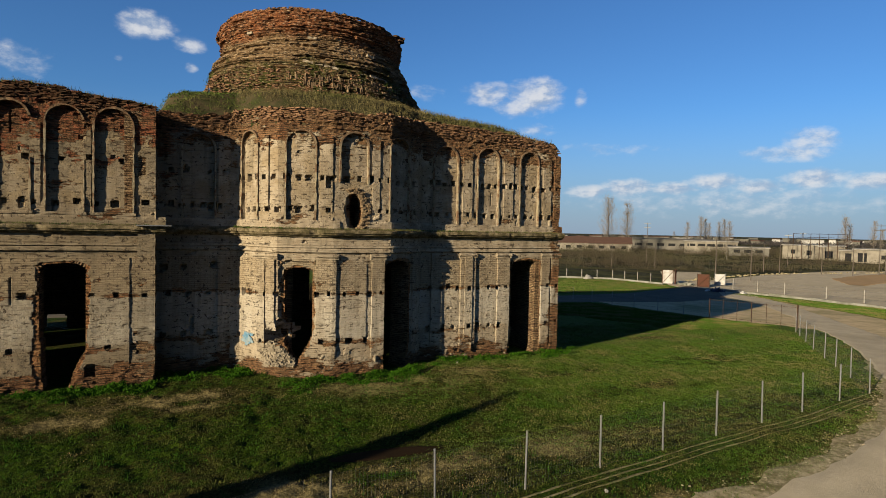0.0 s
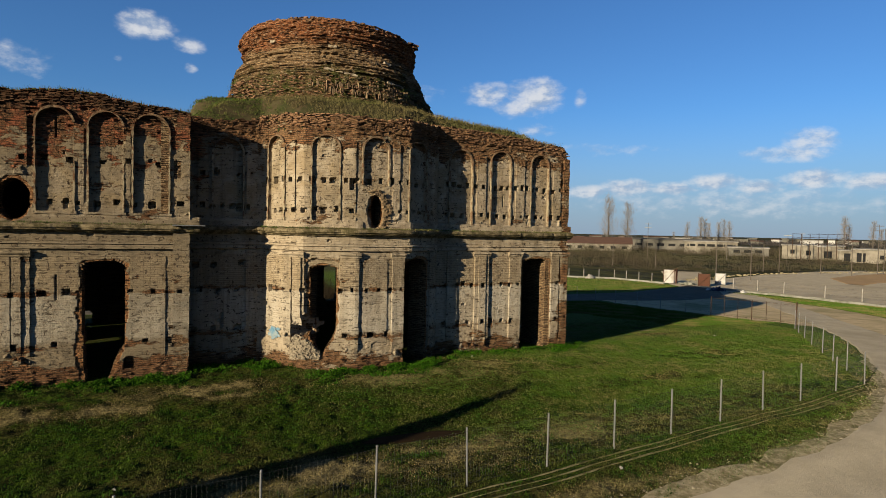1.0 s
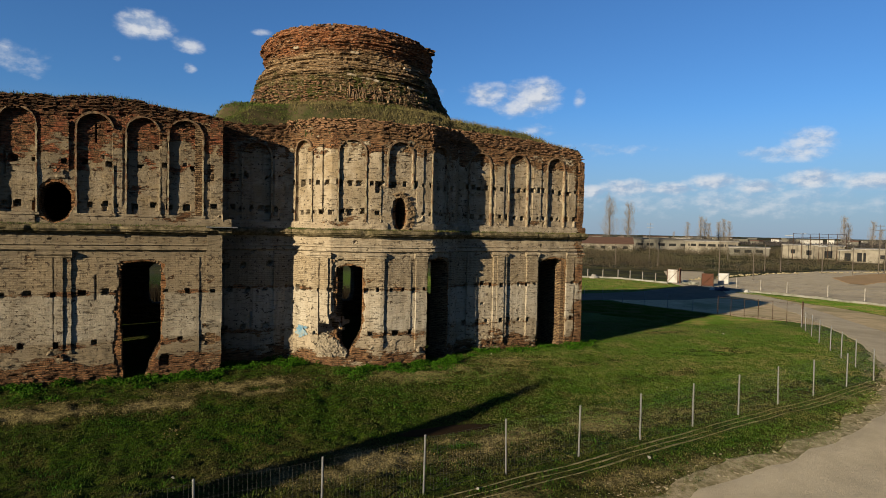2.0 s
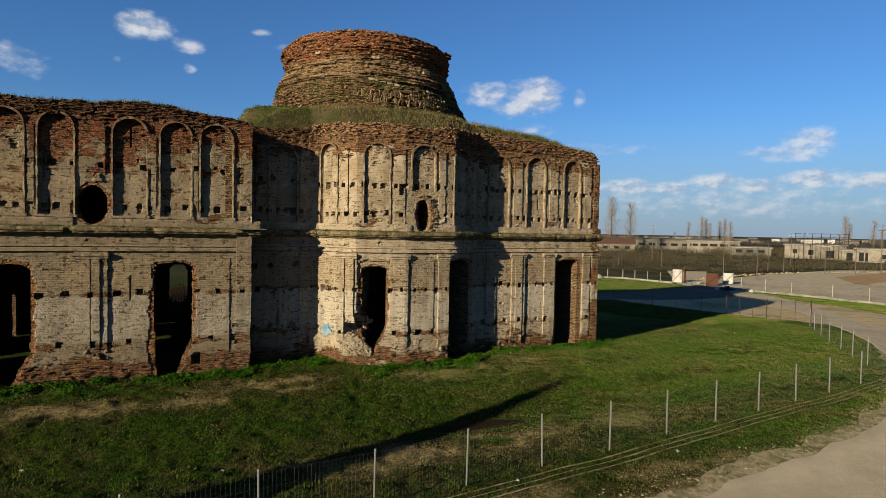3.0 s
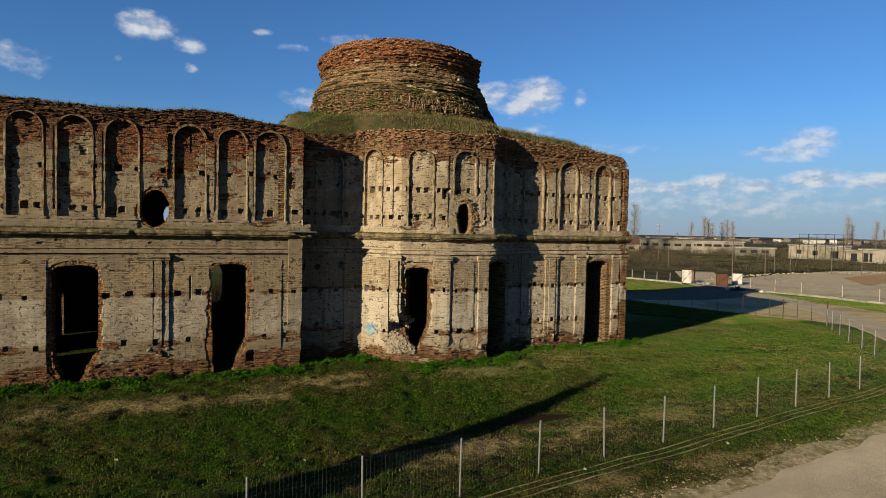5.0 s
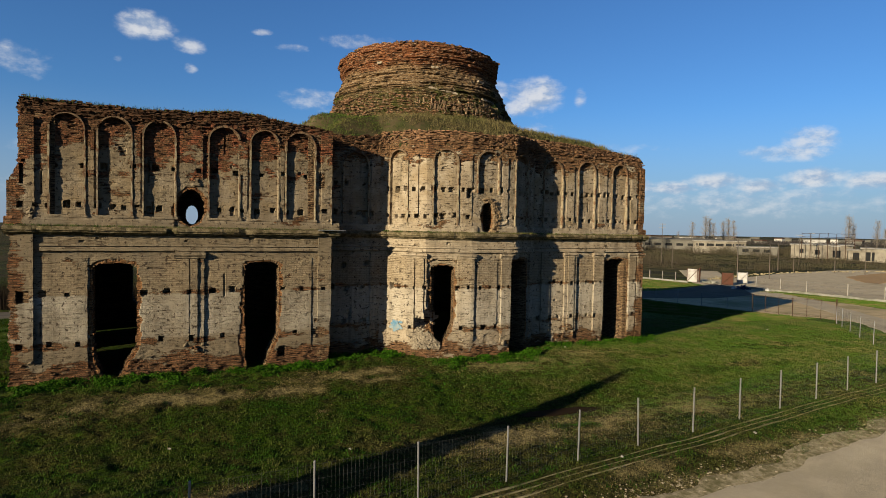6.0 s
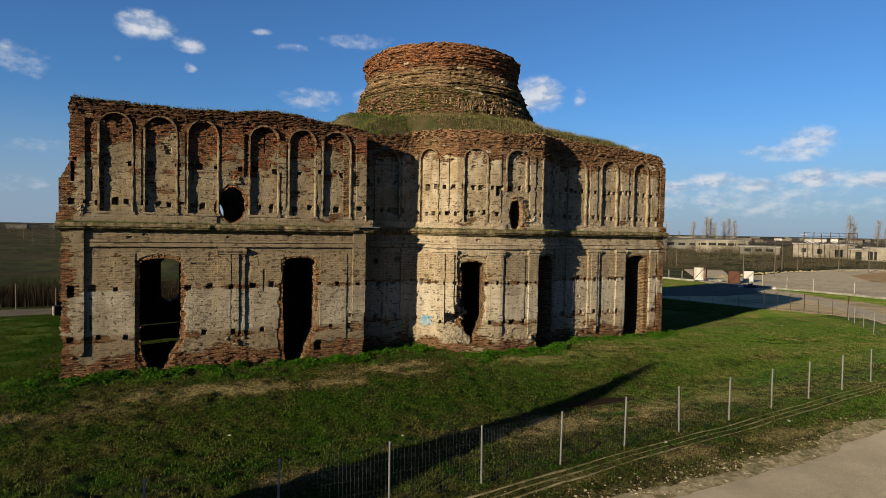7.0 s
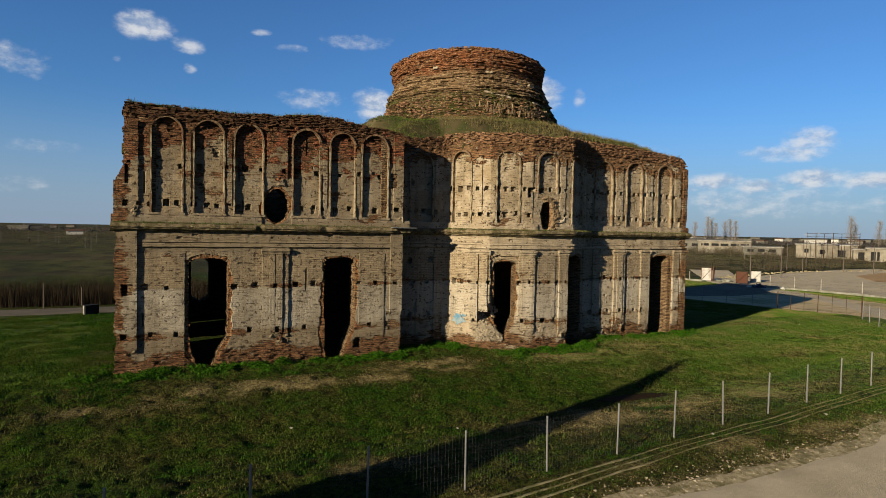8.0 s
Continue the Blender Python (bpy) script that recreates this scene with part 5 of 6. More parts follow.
def arc_block(a0, a1, za, zb, r, tall, deep):
    n = 12
    V, F = [], []
    for k in range(n + 1):
        q = k / n
        t = radians(a0 + (a1 - a0) * q - 90)
        z = za + (zb - za) * q
        for rr, zz in ((r - deep, z), (r + 0.03 * math.sin(9 * q), z), (r + 0.02 * math.cos(13 * q), z + tall * (0.9 + 0.15 * math.sin(11 * q))), (r - deep, z + tall)):
            V.append((DX + rr * math.cos(t), DY + rr * math.sin(t), zz))
    for k in range(n):
        for i in range(4):
            j = (i + 1) % 4
            F.append((4 * k + i, 4 * k + 4 + i, 4 * k + 4 + j, 4 * k + j))
    F += [(0, 1, 2, 3), (4 * n + 3, 4 * n + 2, 4 * n + 1, 4 * n)]
    return mesh_object("stone_course", V, F, PALESTONE, None, church, "pale stone course on the drum")


for a0, a1, za, zb, r in ((-17, -7, 18.38, 18.24, 6.76), (-6.4, 1, 18.2, 18.08, 6.76), (9, 17, 18.35, 18.25, 6.72), (19, 31, 18.0, 17.9, 6.86), (20, 25, 19.4, 19.35, 6.36), (-15, -10, 19.95, 19.95, 6.12), (-52, -48, 20.3, 20.3, 6.14)):
    arc_block(a0, a1, za, zb, r, 0.16, 0.6)


# bricks set on end over the windows
VOUSS = foliage("arch_bricks", (0.14, 0.088, 0.05), (0.29, 0.20, 0.118))


def window_arch(P, c, half, top, seed):
    g, s = random.Random(seed), Soup()
    for k in range(17):
        t = radians(-42 + 84 * k / 16 + g.uniform(-1, 1))
        r0, r1 = half * 1.5, half * 1.5 + g.uniform(0.13, 0.22)
        b, w, d = len(s.v), 0.03, g.uniform(-0.09, -0.012)
        for depth in (-0.1, d):
            for r, e in ((r0, -w), (r0, w), (r1, w), (r1, -w)):
                p = P(np.array(c + r * math.sin(t) + e * math.cos(t)), np.array(top - half * 1.42 + r * math.cos(t) - e * math.sin(t)), np.array(depth))
                s.v.append(tuple(p))
        s.f += [(b + 4, b + 5, b + 6, b + 7)] + [(b + i, b + (i + 1) % 4, b + 4 + (i + 1) % 4, b + 4 + i) for i in range(4)]
    tagged(s.make("window_arch", VOUSS, owner(P, c), "arch of bricks set on end over a window"), kind="stuff")


for n, (P, c, half, top) in enumerate(((on_face, -12.1, 0.97, 6.72), (on_face, -5.0, 0.9, 6.74), (on_apse, deg(-29.3), 0.8, 6.92), (on_apse, deg(27.6), 0.98, 6.87), (on_face, 19.9, 1.05, 6.8))):
    window_arch(P, c, half, top, n)
LOOSE = foliage("loose_old_bricks", (0.018, 0.014, 0.010), (0.145, 0.075, 0.04))
BLUEPAINT = plain("faded_blue_spray_paint", (0.10, 0.24, 0.36), (0.34, 0.38, 0.36), 3.0, 0.9)

# broken bricks and weeds along the crests
rnd = random.Random(11)


LOOSETAN = foliage("loose_tan_bricks", (0.022, 0.015, 0.010), (0.34, 0.19, 0.105))


def crest_bricks(P, a, b, top, count, mat=None, name="loose_bricks"):
    s = Soup()
    for _ in range(count):
        u = rnd.uniform(a, b)
        z = float(np.interp(u, [k[0] for k in top], [k[1] for k in top])) + rnd.uniform(-0.6, 0.10) + 0.10 * float(noise2(u, 0, 0.7, 97, 3))
        p = P(np.array(u), np.array(z), np.array(rnd.uniform(-0.45, -0.05)))
        s.box(p, (rnd.uniform(0.10, 0.26), rnd.uniform(0.1, 0.18), rnd.uniform(0.03, 0.055)), rnd.gauss(0, 0.14) - (0 if P is not on_apse else -u / AR), rnd.gauss(0, 0.03), 0.01)
    ob = s.make(name, mat or LOOSE, church)
    return tagged(ob, "crumbling loose bricks along the wall top", kind="stuff")


crest_bricks(on_face, LEFT + 0.62, CORNER, TOP_A, 2500)
crest_bricks(on_recess, CORNER, 2.6, [(-2, 14.2), (4, 14.4)], 700)
crest_bricks(on_apse, deg(-72), deg(50), [(deg(-80), 14.7), (deg(-43), 14.56), (deg(-4), 14.5), (deg(33), 14.6)], 1700, LOOSETAN)
crest_bricks(on_face, 12.4, RIGHT, [(12.2, 14.8), (15.9, 14.65), (19.7, 14.4), (RIGHT, 13.9)], 1500, LOOSETAN)
rubble = Soup()
for _ in range(900):
    t, q = rnd.uniform(2.9, 6.5), rnd.random()
    r = 6.78 + q * 0.6
    rubble.box((DX + r * math.cos(t), DY + r * math.sin(t), 18.0 - q * 1.75 + rnd.uniform(-0.08, 0.06)), (rnd.uniform(0.1, 0.24), rnd.uniform(0.1, 0.16), rnd.uniform(0.04, 0.07)), t + 1.57 + rnd.uniform(-0.6, 0.6), rnd.uniform(-0.3, 0.3), 0.015)
for _ in range(800):
    t = rnd.uniform(0, 6.28)
    rubble.box((DX + 5.85 * math.cos(t), DY + 5.85 * math.sin(t), 21.6 + 0.12 * math.sin(t + 0.5) ** 2 + rnd.uniform(-0.12, 0.14)), (rnd.uniform(0.12, 0.28), 0.16, rnd.uniform(0.04, 0.07)), t + 1.57 + rnd.uniform(-0.3, 0.3), rnd.uniform(-0.1, 0.1), 0.015)
tagged(rubble.make("drum_rubble", LOOSETAN, church), "fallen bricks at the foot and rim of the drum", kind="stuff")
# bricks of a fallen ring, set on end in the skirt
onend = Soup()
for row, (rr, zz, lo, hi) in enumerate(((6.98, 17.45, -26, 44), (7.14, 17.0, -18, 48))):
    for k in range(int((hi - lo) / 0.95)):
        if rnd.random() < 0.3:
            continue
        t = radians(lo + k * 0.95 + rnd.uniform(-0.2, 0.2) - 90)
        onend.box((DX + rr * math.cos(t), DY + rr * math.sin(t), zz + rnd.uniform(-0.16, 0.1)), (0.05, 0.14, rnd.uniform(0.18, 0.38)), t + 1.57 + rnd.uniform(-0.3, 0.3), rnd.uniform(-1.0, 0.2), 0.02)
tagged(onend.make("upright_bricks", RINGMAT, church), "bricks set on end round the drum's foot", kind="stuff")
weeds_at = []
for _ in range(900):
    t = rnd.uniform(3.0, 6.4)
    zz = rnd.uniform(16.2, 18.5)
    r = float(np.interp(zz, [16.2, 17.0, 17.6, 18.1, 18.5], [7.38, 7.12, 6.95, 6.8, 6.65]))
    x, y = DX + r * math.cos(t), DY + r * math.sin(t)
    if noise2(x, y + zz, 1.1, 48) > -0.05:
        weeds_at.append((x, y, zz))
tufts("skirt_weeds", ROOFGRASS, weeds_at, 0.05, 0.22, 7, 0.1, "weeds growing on the drum's crumbled foot", church)
rim_at = []
for _ in range(420):
    t = rnd.uniform(0, 6.28)
    if noise2(math.cos(t) * 6, math.sin(t) * 6, 1.4, 49) > -0.1:
        rim_at.append((DX + 5.8 * math.cos(t), DY + 5.8 * math.sin(t), 21.64 + 0.12 * math.sin(t + 0.5) ** 2))
tufts("rim_weeds", foliage("dark_rim_weeds", (0.012, 0.012, 0.006), (0.05, 0.05, 0.018)), rim_at, 0.06, 0.2, 6, 0.12, "dark dry weeds on the drum's rim", church)
lump = Soup()
for _ in range(26):
    lump.box((DX + 6.0 * math.cos(-0.28) + rnd.gauss(0, 0.22), DY + 6.0 * math.sin(-0.28) + rnd.gauss(0, 0.22), 21.8 + rnd.uniform(0, 0.55)), (0.34, 0.3, 0.14), rnd.uniform(0, 3), rnd.uniform(-0.2, 0.2), 0.03)
lump.make("brick_stump", LOOSE, church)
pts = []
for _ in range(900):
    u = rnd.uniform(LEFT + 0.6, CORNER)
    pts.append((u, FACE + rnd.uniform(0.1, 1.1), float(np.interp(u, [k[0] for k in TOP_A], [k[1] for k in TOP_A])) + 0.02))
tufts("crest_grass", ROOFGRASS, pts, 0.08, 0.28, 5, 0.07, "short weeds on the wall crest", church)
ledge_pts = [tuple(on_face(np.array(rnd.uniform(LEFT, CORNER)), np.array(8.5), np.array(rnd.uniform(0.15, 0.34)))) for _ in range(260)]
ledge_pts += [tuple(on_apse(np.array(rnd.uniform(deg(-70), deg(50))), np.array(8.5), np.array(rnd.uniform(0.15, 0.34)))) for _ in range(260)]
ledge_pts += [tuple(on_face(np.array(rnd.uniform(12.6, RIGHT)), np.array(8.5), np.array(rnd.uniform(0.15, 0.34)))) for _ in range(180)]
tufts("ledge_moss", ROOFGRASS, ledge_pts, 0.04, 0.14, 6, 0.06, "moss and weeds on the cornice", church)
flash = Soup()
flash.box((-1.25, FACE - 0.42, 8.50), (1.5, 0.5, 0.05))
flash.make("cornice_sheet", STEEL, church, "pale metal sheet left on the cornice corner")
# heap of brick in the torn apse window
heap = Soup()
for _ in range(520):
    u = rnd.uniform(-46, -30)
    z = rnd.uniform(1.45, float(np.interp(u, [-46, -38, -30], [2.75, 2.6, 1.75])))
    p = on_apse(np.array(deg(u)), np.array(z), np.array(rnd.uniform(-0.22, 0.0)))
    heap.box(p, (rnd.uniform(0.08, 0.24), rnd.uniform(0.1, 0.22), rnd.uniform(0.05, 0.12)), radians(u) + rnd.uniform(-0.5, 0.5), rnd.uniform(-0.3, 0.3), 0.03)
tagged(heap.make("fallen_masonry", foliage("grey_broken_masonry", (0.09, 0.075, 0.055), (0.36, 0.30, 0.215)), church), "broken masonry heaped in the torn window", kind="stuff")
sp = np.linspace(0, 2 * math.pi, 16, endpoint=False)
for cx, cz, k in ((-58.5, 2.75, 0.27), (-61.0, 2.55, 0.2), (-56.0, 2.6, 0.2), (-59.0, 2.4, 0.16), (-55.0, 2.9, 0.13)):
    rad = k * (1 + 0.45 * np.array([rnd.uniform(-1, 1) for _ in sp]))
    pv = on_apse(deg(cx) + rad * np.cos(sp) * 1.2, cz + rad * np.sin(sp) * 0.8, np.full(16, 0.05 + rnd.uniform(0, 0.012)))
    mesh_object("paint_mark", pv, [tuple(range(16))], BLUEPAINT, None, WALL_P, "faded blue spray paint mark")

# ---- bell tower that throws the long shadow ----
tower = empty("bell_tower", "slender plastered bell tower with a pointed roof", "tower")
TX, TY = -33.4, 3.9
tb = gz(TX, TY)


def square_ring(s, rings):
    b = len(s.v)
    for r, z in rings:
        s.v += [(TX + dx * r, TY + dy * r, z) for dx, dy in ((-1, -1), (1, -1), (1, 1), (-1, 1))]
    for k in range(len(rings) - 1):
        for i in range(4):
            j = (i + 1) % 4
            s.f.append((b + 4 * k + i, b + 4 * k + j, b + 4 * k + 4 + j, b + 4 * k + 4 + i))


body = Soup()
square_ring(body, [(1.2, tb - 0.3), (1.2, tb + 6.6), (1.32, tb + 6.7), (1.32, tb + 6.95), (1.1, tb + 7.0)])
body.make("tower_body", GREYWALL, tower)
spire = Soup()
square_ring(spire, [(1.4, tb + 6.95), (0.95, tb + 8.3), (0.62, tb + 10.4), (0.3, tb + 12.5), (0.15, tb + 13.7), (0.03, tb + 14.3)])
spire.make("spire", ROOFBROWN, tower)

# ---- wire fence ----
fence = empty("wire_fence", "grey steel post and wire mesh fence on the grass", "fence")
POSTS = [(-21.4, 13.2), (-18.4, 13.2), (-15.3, 13.2), (-12.2, 13.3), (-9.2, 13.4), (-6.2, 13.5), (-3.2, 13.7), (-0.1, 14.0), (3.0, 14.45), (6.0, 14.8), (9.1, 15.1), (12.25, 15.5), (15.4, 15.9), (18.5, 16.25),
         (21.7, 16.7), (24.8, 17.05), (28.2, 17.5), (31.3, 17.9), (34.2, 20.5), (36.8, 22.9), (39.4, 25.2), (42.4, 27.9), (45.2, 30.3), (47.9, 32.6), (50.2, 34.5)]
POST_H = 1.72
post_s = Soup()
post_s.rod((0, 0, -0.15), (0, 0, POST_H), 0.032, sides=8)
post_s.rod((0, 0, POST_H), (0, 0, POST_H + 0.03), 0.036, 0.026, 8)
first = post_s.make("post", STEEL, fence)
for n, (x, y) in enumerate(POSTS):
    ob = first if n == 0 else new("post", first.data)
    ob.parent = fence
    ob.location, ob.rotation_euler = (x, y, gz(x, y)), (rnd.uniform(-0.02, 0.02), rnd.uniform(-0.02, 0.02), 0)
    if n + 1 == len(POSTS):
        break
    x2, y2 = POSTS[n + 1]
    s = Soup()
    L = math.hypot(x2 - x, y2 - y)
    k = int(L / 0.11)
    for i in range(1, k):
        q = i / k
        px, py = x + (x2 - x) * q, y + (y2 - y) * q
        g = gz(px, py)
        s.rod((px, py, g + 0.03), (px, py, g + POST_H - 0.06), 0.0016, sides=3)
    for h in (0.06, 0.45, 0.85, 1.25, POST_H - 0.08):
        m = 6
        for i in range(m):
            a, b = i / m, (i + 1) / m
            p, q = (x + (x2 - x) * a, y + (y2 - y) * a), (x + (x2 - x) * b, y + (y2 - y) * b)
            s.rod((*p, gz(*p) + h), (*q, gz(*q) + h), 0.003, sides=3)
    s.make("mesh_panel", WIRE, fence)
# brown iron railing by the lane
rail = empty("iron_railing", "rusty brown iron railing beside the lane", "railing")
RP = [(52.3, 35.8), (52.0, 37.2), (51.7, 38.5), (51.3, 39.8), (50.9, 41.1), (50.5, 42.4), (50.1, 43.7)]
for n, (x, y) in enumerate(RP):
    s = Soup()
    wide = 0.10 if n == 0 else 0.06 if n in (3, 6) else 0.035
    s.box((x, y, gz(x, y) + 1.05), (wide, wide, 2.5 if n == 0 else 2.2), 0.3)
    s.make("post", RUST, rail)
    if n:
        for h in (0.3, 2.0):
            s = Soup()
            px, py = RP[n - 1]
            s.rod((px, py, gz(px, py) + h), (x, y, gz(x, y) + h), 0.018, sides=4)
            s.make("rail", RUST, rail)
# thin fence in the church's shade
back_fence = empty("lane_fence", "thin grey post and wire fence in shade", "fence")
for n in range(6):
    x, y = 49.6 - 0.4 * n, 46.6 + 3.3 * n
    s = Soup()
    s.rod((x, y, gz(x, y) - 0.1), (x, y, gz(x, y) + 1.7), 0.035)
    s.make("post", STEEL, back_fence)
    for h in (0.5, 1.1, 1.6):
        s = Soup()
        s.rod((x + 0.4, y - 3.3, gz(x + 0.4, y - 3.3) + h), (x, y, gz(x, y) + h), 0.006, sides=3)
        s.make("wire", WIRE, back_fence)

# ---- wheel ruts and mud ----
RUTMAT = plain("pressed_pale_soil", (0.38, 0.32, 0.18), (0.13, 0.12, 0.046), 2.4, 0.97, bump=0.6, dirt=(0.10, 0.10, 0.035))
for off, w in ((-0.34, 0.10), (-0.02, 0.07), (0.3, 0.12)):
    ribbon("wheel_rut", [((x, y + off - w / 2), (x, y + off + w / 2)) for x, y in RUT], RUTMAT, "pale wheel rut pressed into the grass", lift=0.014, ragged=0.1, across=4, step=0.15, category="rut")
mud = Mat("wet_brown_mud", 0.85)
mud_mat = mud.done(mud.mix(mud.noise(mud.coord("Object"), 1.4, 5), (0.018, 0.011, 0.005), (0.042, 0.025, 0.012)), mud.bump(mud.noise(mud.coord("Object"), 9, 4), 0.3, 0.03))
ribbon("puddle", [((4.5, 20.3), (4.5, 20.6)), ((5.3, 19.7), (5.3, 21.1)), ((6.5, 19.5), (6.5, 21.2)), ((7.8, 19.6), (7.8, 21.0)), ((8.8, 20.1), (8.8, 20.4))], mud_mat, "shallow brown mud puddle in the grass", lift=0.015, ragged=0.2, across=6, step=0.2, category="puddle")

# ---- grass ----


def grass_field(name, mat, count, low, high, blades, label, region, want, width=0.014, spread=0.06):
    g = np.random.default_rng(len(name) * 7 + 1)
    x, y = g.uniform(*region[:2], count), g.uniform(*region[2:], count)
    ok = want(x, y, g.random(count)) & ((np.abs(np.abs(y - rut_y(x)) - 0.32) > 0.07) | (noise2(x, y, 0.8, 85, 2) > 0.25)) & (y > edge_y(x) + 0.3 * noise2(x, y, 0.6, 93, 2)) & (np.hypot((x - 6.6) / 2.1, (y - 20.35) / 0.85) > 1 + 0.25 * noise2(x, y, 0.4, 84, 2))
    x, y = x[ok], y[ok]
    return tufts(name, mat, list(zip(x, y, ground_z(x, y) + tussock(x, y))), low, high, blades, spread, label, width=width)


def dryness(x, y):
    d = np.max([k * np.exp(-((x - cx + 0.4 * (y - cy)) / wx) ** 2 - ((y - cy) / wy) ** 2) for cx, cy, wx, wy, k in DRY], axis=0)
    d = d * np.clip(0.85 + 1.4 * noise2(x, y, 1.0, 99, 4), 0, 1.7)
    d = np.maximum(d, 0.9 * np.exp(-((y - edge_y(x) - 0.3) / 0.6) ** 2))
    return 1.0 * d + 0.6 * noise2(x, y, 1.1, 91, 4) + 0.45 * noise2(x, y, 4, 92, 2)


def to_wall(x, y):
    """Distance from the foot of the walls, in front of them."""
    long = np.where((x > LEFT) & (x < CORNER) | (x > 12.3) & (x < RIGHT), FACE - y, np.where((x >= CORNER) & (x <= 12.3), RECESS - y, 9))
    return np.minimum(np.minimum(long, np.where((x > 2.2) & (x < 12.6), 0.85 * (apse_y(x) - y), 9)), np.where(x < LEFT, np.hypot(x - LEFT, y - FACE), np.where(x > RIGHT, np.hypot(x - RIGHT, y - FACE), 9)))


grass_field("short_grass", BLADES, 170000, 0.04, 0.13, 4, "short green grass with fine blades", (-26, 50, 11.8, 44), spread=0.12, want=lambda x, y, r: (to_wall(x, y) > 0.1) & (noise2(x, y, 0.34, 72, 1) > -0.5 + 0.6 * r) & (dryness(x, y) < 0.65 + 1.0 * (r - 0.5)) & (r < 1.1 - (y - 12) / 34) & (r < 1.3 - smooth01((x - 14) / 16)), width=0.013)
grass_field("dry_grass", STRAW, 150000, 0.015, 0.06, 5, "dead straw-coloured grass in patches", (-26, 42, 11.9, 36), lambda x, y, r: (to_wall(x, y) > 0.1) & (dryness(x, y) > 0.5 + 0.16 * (r - 0.5) + 0.6 * smooth01((x - 12) / 6) * smooth01((y - 16.5) / 2)), spread=0.16, width=0.01)
grass_field("pale_grass", PALEGRASS, 200000, 0.02, 0.065, 4, "pale olive-green grass on the open slope", (4, 50, 12.5, 42), spread=0.2, want=lambda x, y, r: (to_wall(x, y) > 0.1) & (r < smooth01((x + 0.6 * (y - 14) - 6) / 14)) & (noise2(x, y, 0.8, 98, 3) > -0.3 + 0.5 * (r - 0.5)))
g = np.random.default_rng(19)
x, y, r = g.uniform(-24, 26, 130000), g.uniform(24.5, 34.5, 130000), g.random(130000)
far = to_wall(x, y)
ok = (far > 0.05) & (far + 1.5 * noise2(x, y, 1.3, 94, 3) + 1.2 * noise2(x, y, 5, 95, 2) < 2.0 * (0.3 + 0.7 * r)) & (noise2(x, y, 0.7, 96, 2) > 0.0)
x, y = x[ok], y[ok]
weeds = Soup()
for px, py, pz, tall in zip(x, y, ground_z(x, y) + tussock(x, y), 0.10 + 0.16 * np.clip(noise2(x, y, 0.5, 97, 2) + 0.5, 0, 1)):
    for _ in range(5):
        weeds.leaf((px + rnd.gauss(0, 0.07), py + rnd.gauss(0, 0.07), pz + tall * rnd.random()), rnd.uniform(0.03, 0.075))
tagged(weeds.make("wall_weeds", WEEDS), "lush green weeds at the foot of the walls", "weeds", kind="stuff")
grass_field("side_grass", SIDEGRASS, 60000, 0.04, 0.13, 4, "fresh green grass beside the ruin", (-44, -15.5, 26, 59), lambda x, y, r: (to_wall(x, y) > 0.1) & ((x < LEFT) | (y < 30)) & (noise2(x, y, 0.9, 86, 3) > -0.15 + 0.35 * smooth01((30 - y) / 4)), width=0.024, spread=0.13)
grass_field("slope_grass", PALEGRASS, 60000, 0.06, 0.16, 4, "green grass on the far slope by the lane", (34, 54, 38, 62), lambda x, y, r: (y < 60.5 - 0.02 * x) & (x > 41 - 0.5 * (y - 38)) & (x < 51.6 - 0.22 * (y - 40) + 0.5 * noise2(x, y, 1.2, 89, 2)) & (noise2(x, y, 1.5, 87, 3) > -0.4), width=0.03, spread=0.12)
grass_field("kerb_grass", PALEGRASS, 60000, 0.05, 0.16, 4, "green strip of grass along the kerb", (64, 90, 25, 70), lambda x, y, r: (x > np.interp(y, [25, 34, 41, 49.5, 60, 68], [63, 69, 74, 77.6, 82, 85])) & (x < 87.8) & (noise2(x, y, 1.5, 87, 3) > -0.5), width=0.035, spread=0.12)
grass_field("lane_side_grass", PALEGRASS, 26000, 0.05, 0.16, 4, "sunlit green grass behind the paved lane", (34, 88, 70, 108), lambda x, y, r: (y > 74 + 0.25 * (x - 60)) & (y < 116 - 0.47 * (x - 60)) & (noise2(x, y, 1.5, 87, 3) > -0.5), width=0.04, spread=0.14)
# pale stones along the road edge and bits of litter on the grass
st = Soup()
for _ in range(5000):
    x = rnd.uniform(-14, 36)
    y = float(edge_y(x)) + rnd.gauss(0.1, 0.5)
    r = 0.009 + 0.03 * rnd.random() ** 6
    st.box((x, y, gz(x, y) + r * 0.4), (r * 2, r * 1.6, r), rnd.uniform(0, 3), 0, r * 0.4)
tagged(st.make("road_stones", foliage("road_pebbles", (0.14, 0.115, 0.075), (0.40, 0.335, 0.23))), "scattered pale stones along the road edge", "stones", kind="stuff")
for x, y, sz in ((-9.6, 21.9, 0.12), (-3.6, 19.2, 0.1), (4.6, 14.1, 0.1), (14.5, 30.6, 0.14), (19.5, 21.2, 0.1), (38.0, 33.0, 0.22), (11.2, 14.0, 0.16)):
    s = Soup()
    for _ in range(3):
        s.box((x + rnd.gauss(0, sz / 6), y + rnd.gauss(0, sz / 6), gz(x, y) + 0.04), (sz * 0.5, sz * 0.35, 0.04), rnd.uniform(0, 3), 0.2, 0.015)
    tagged(s.make("litter", CONCRETE), "scrap of white litter lying on the grass", "litter", "litter on the grass")

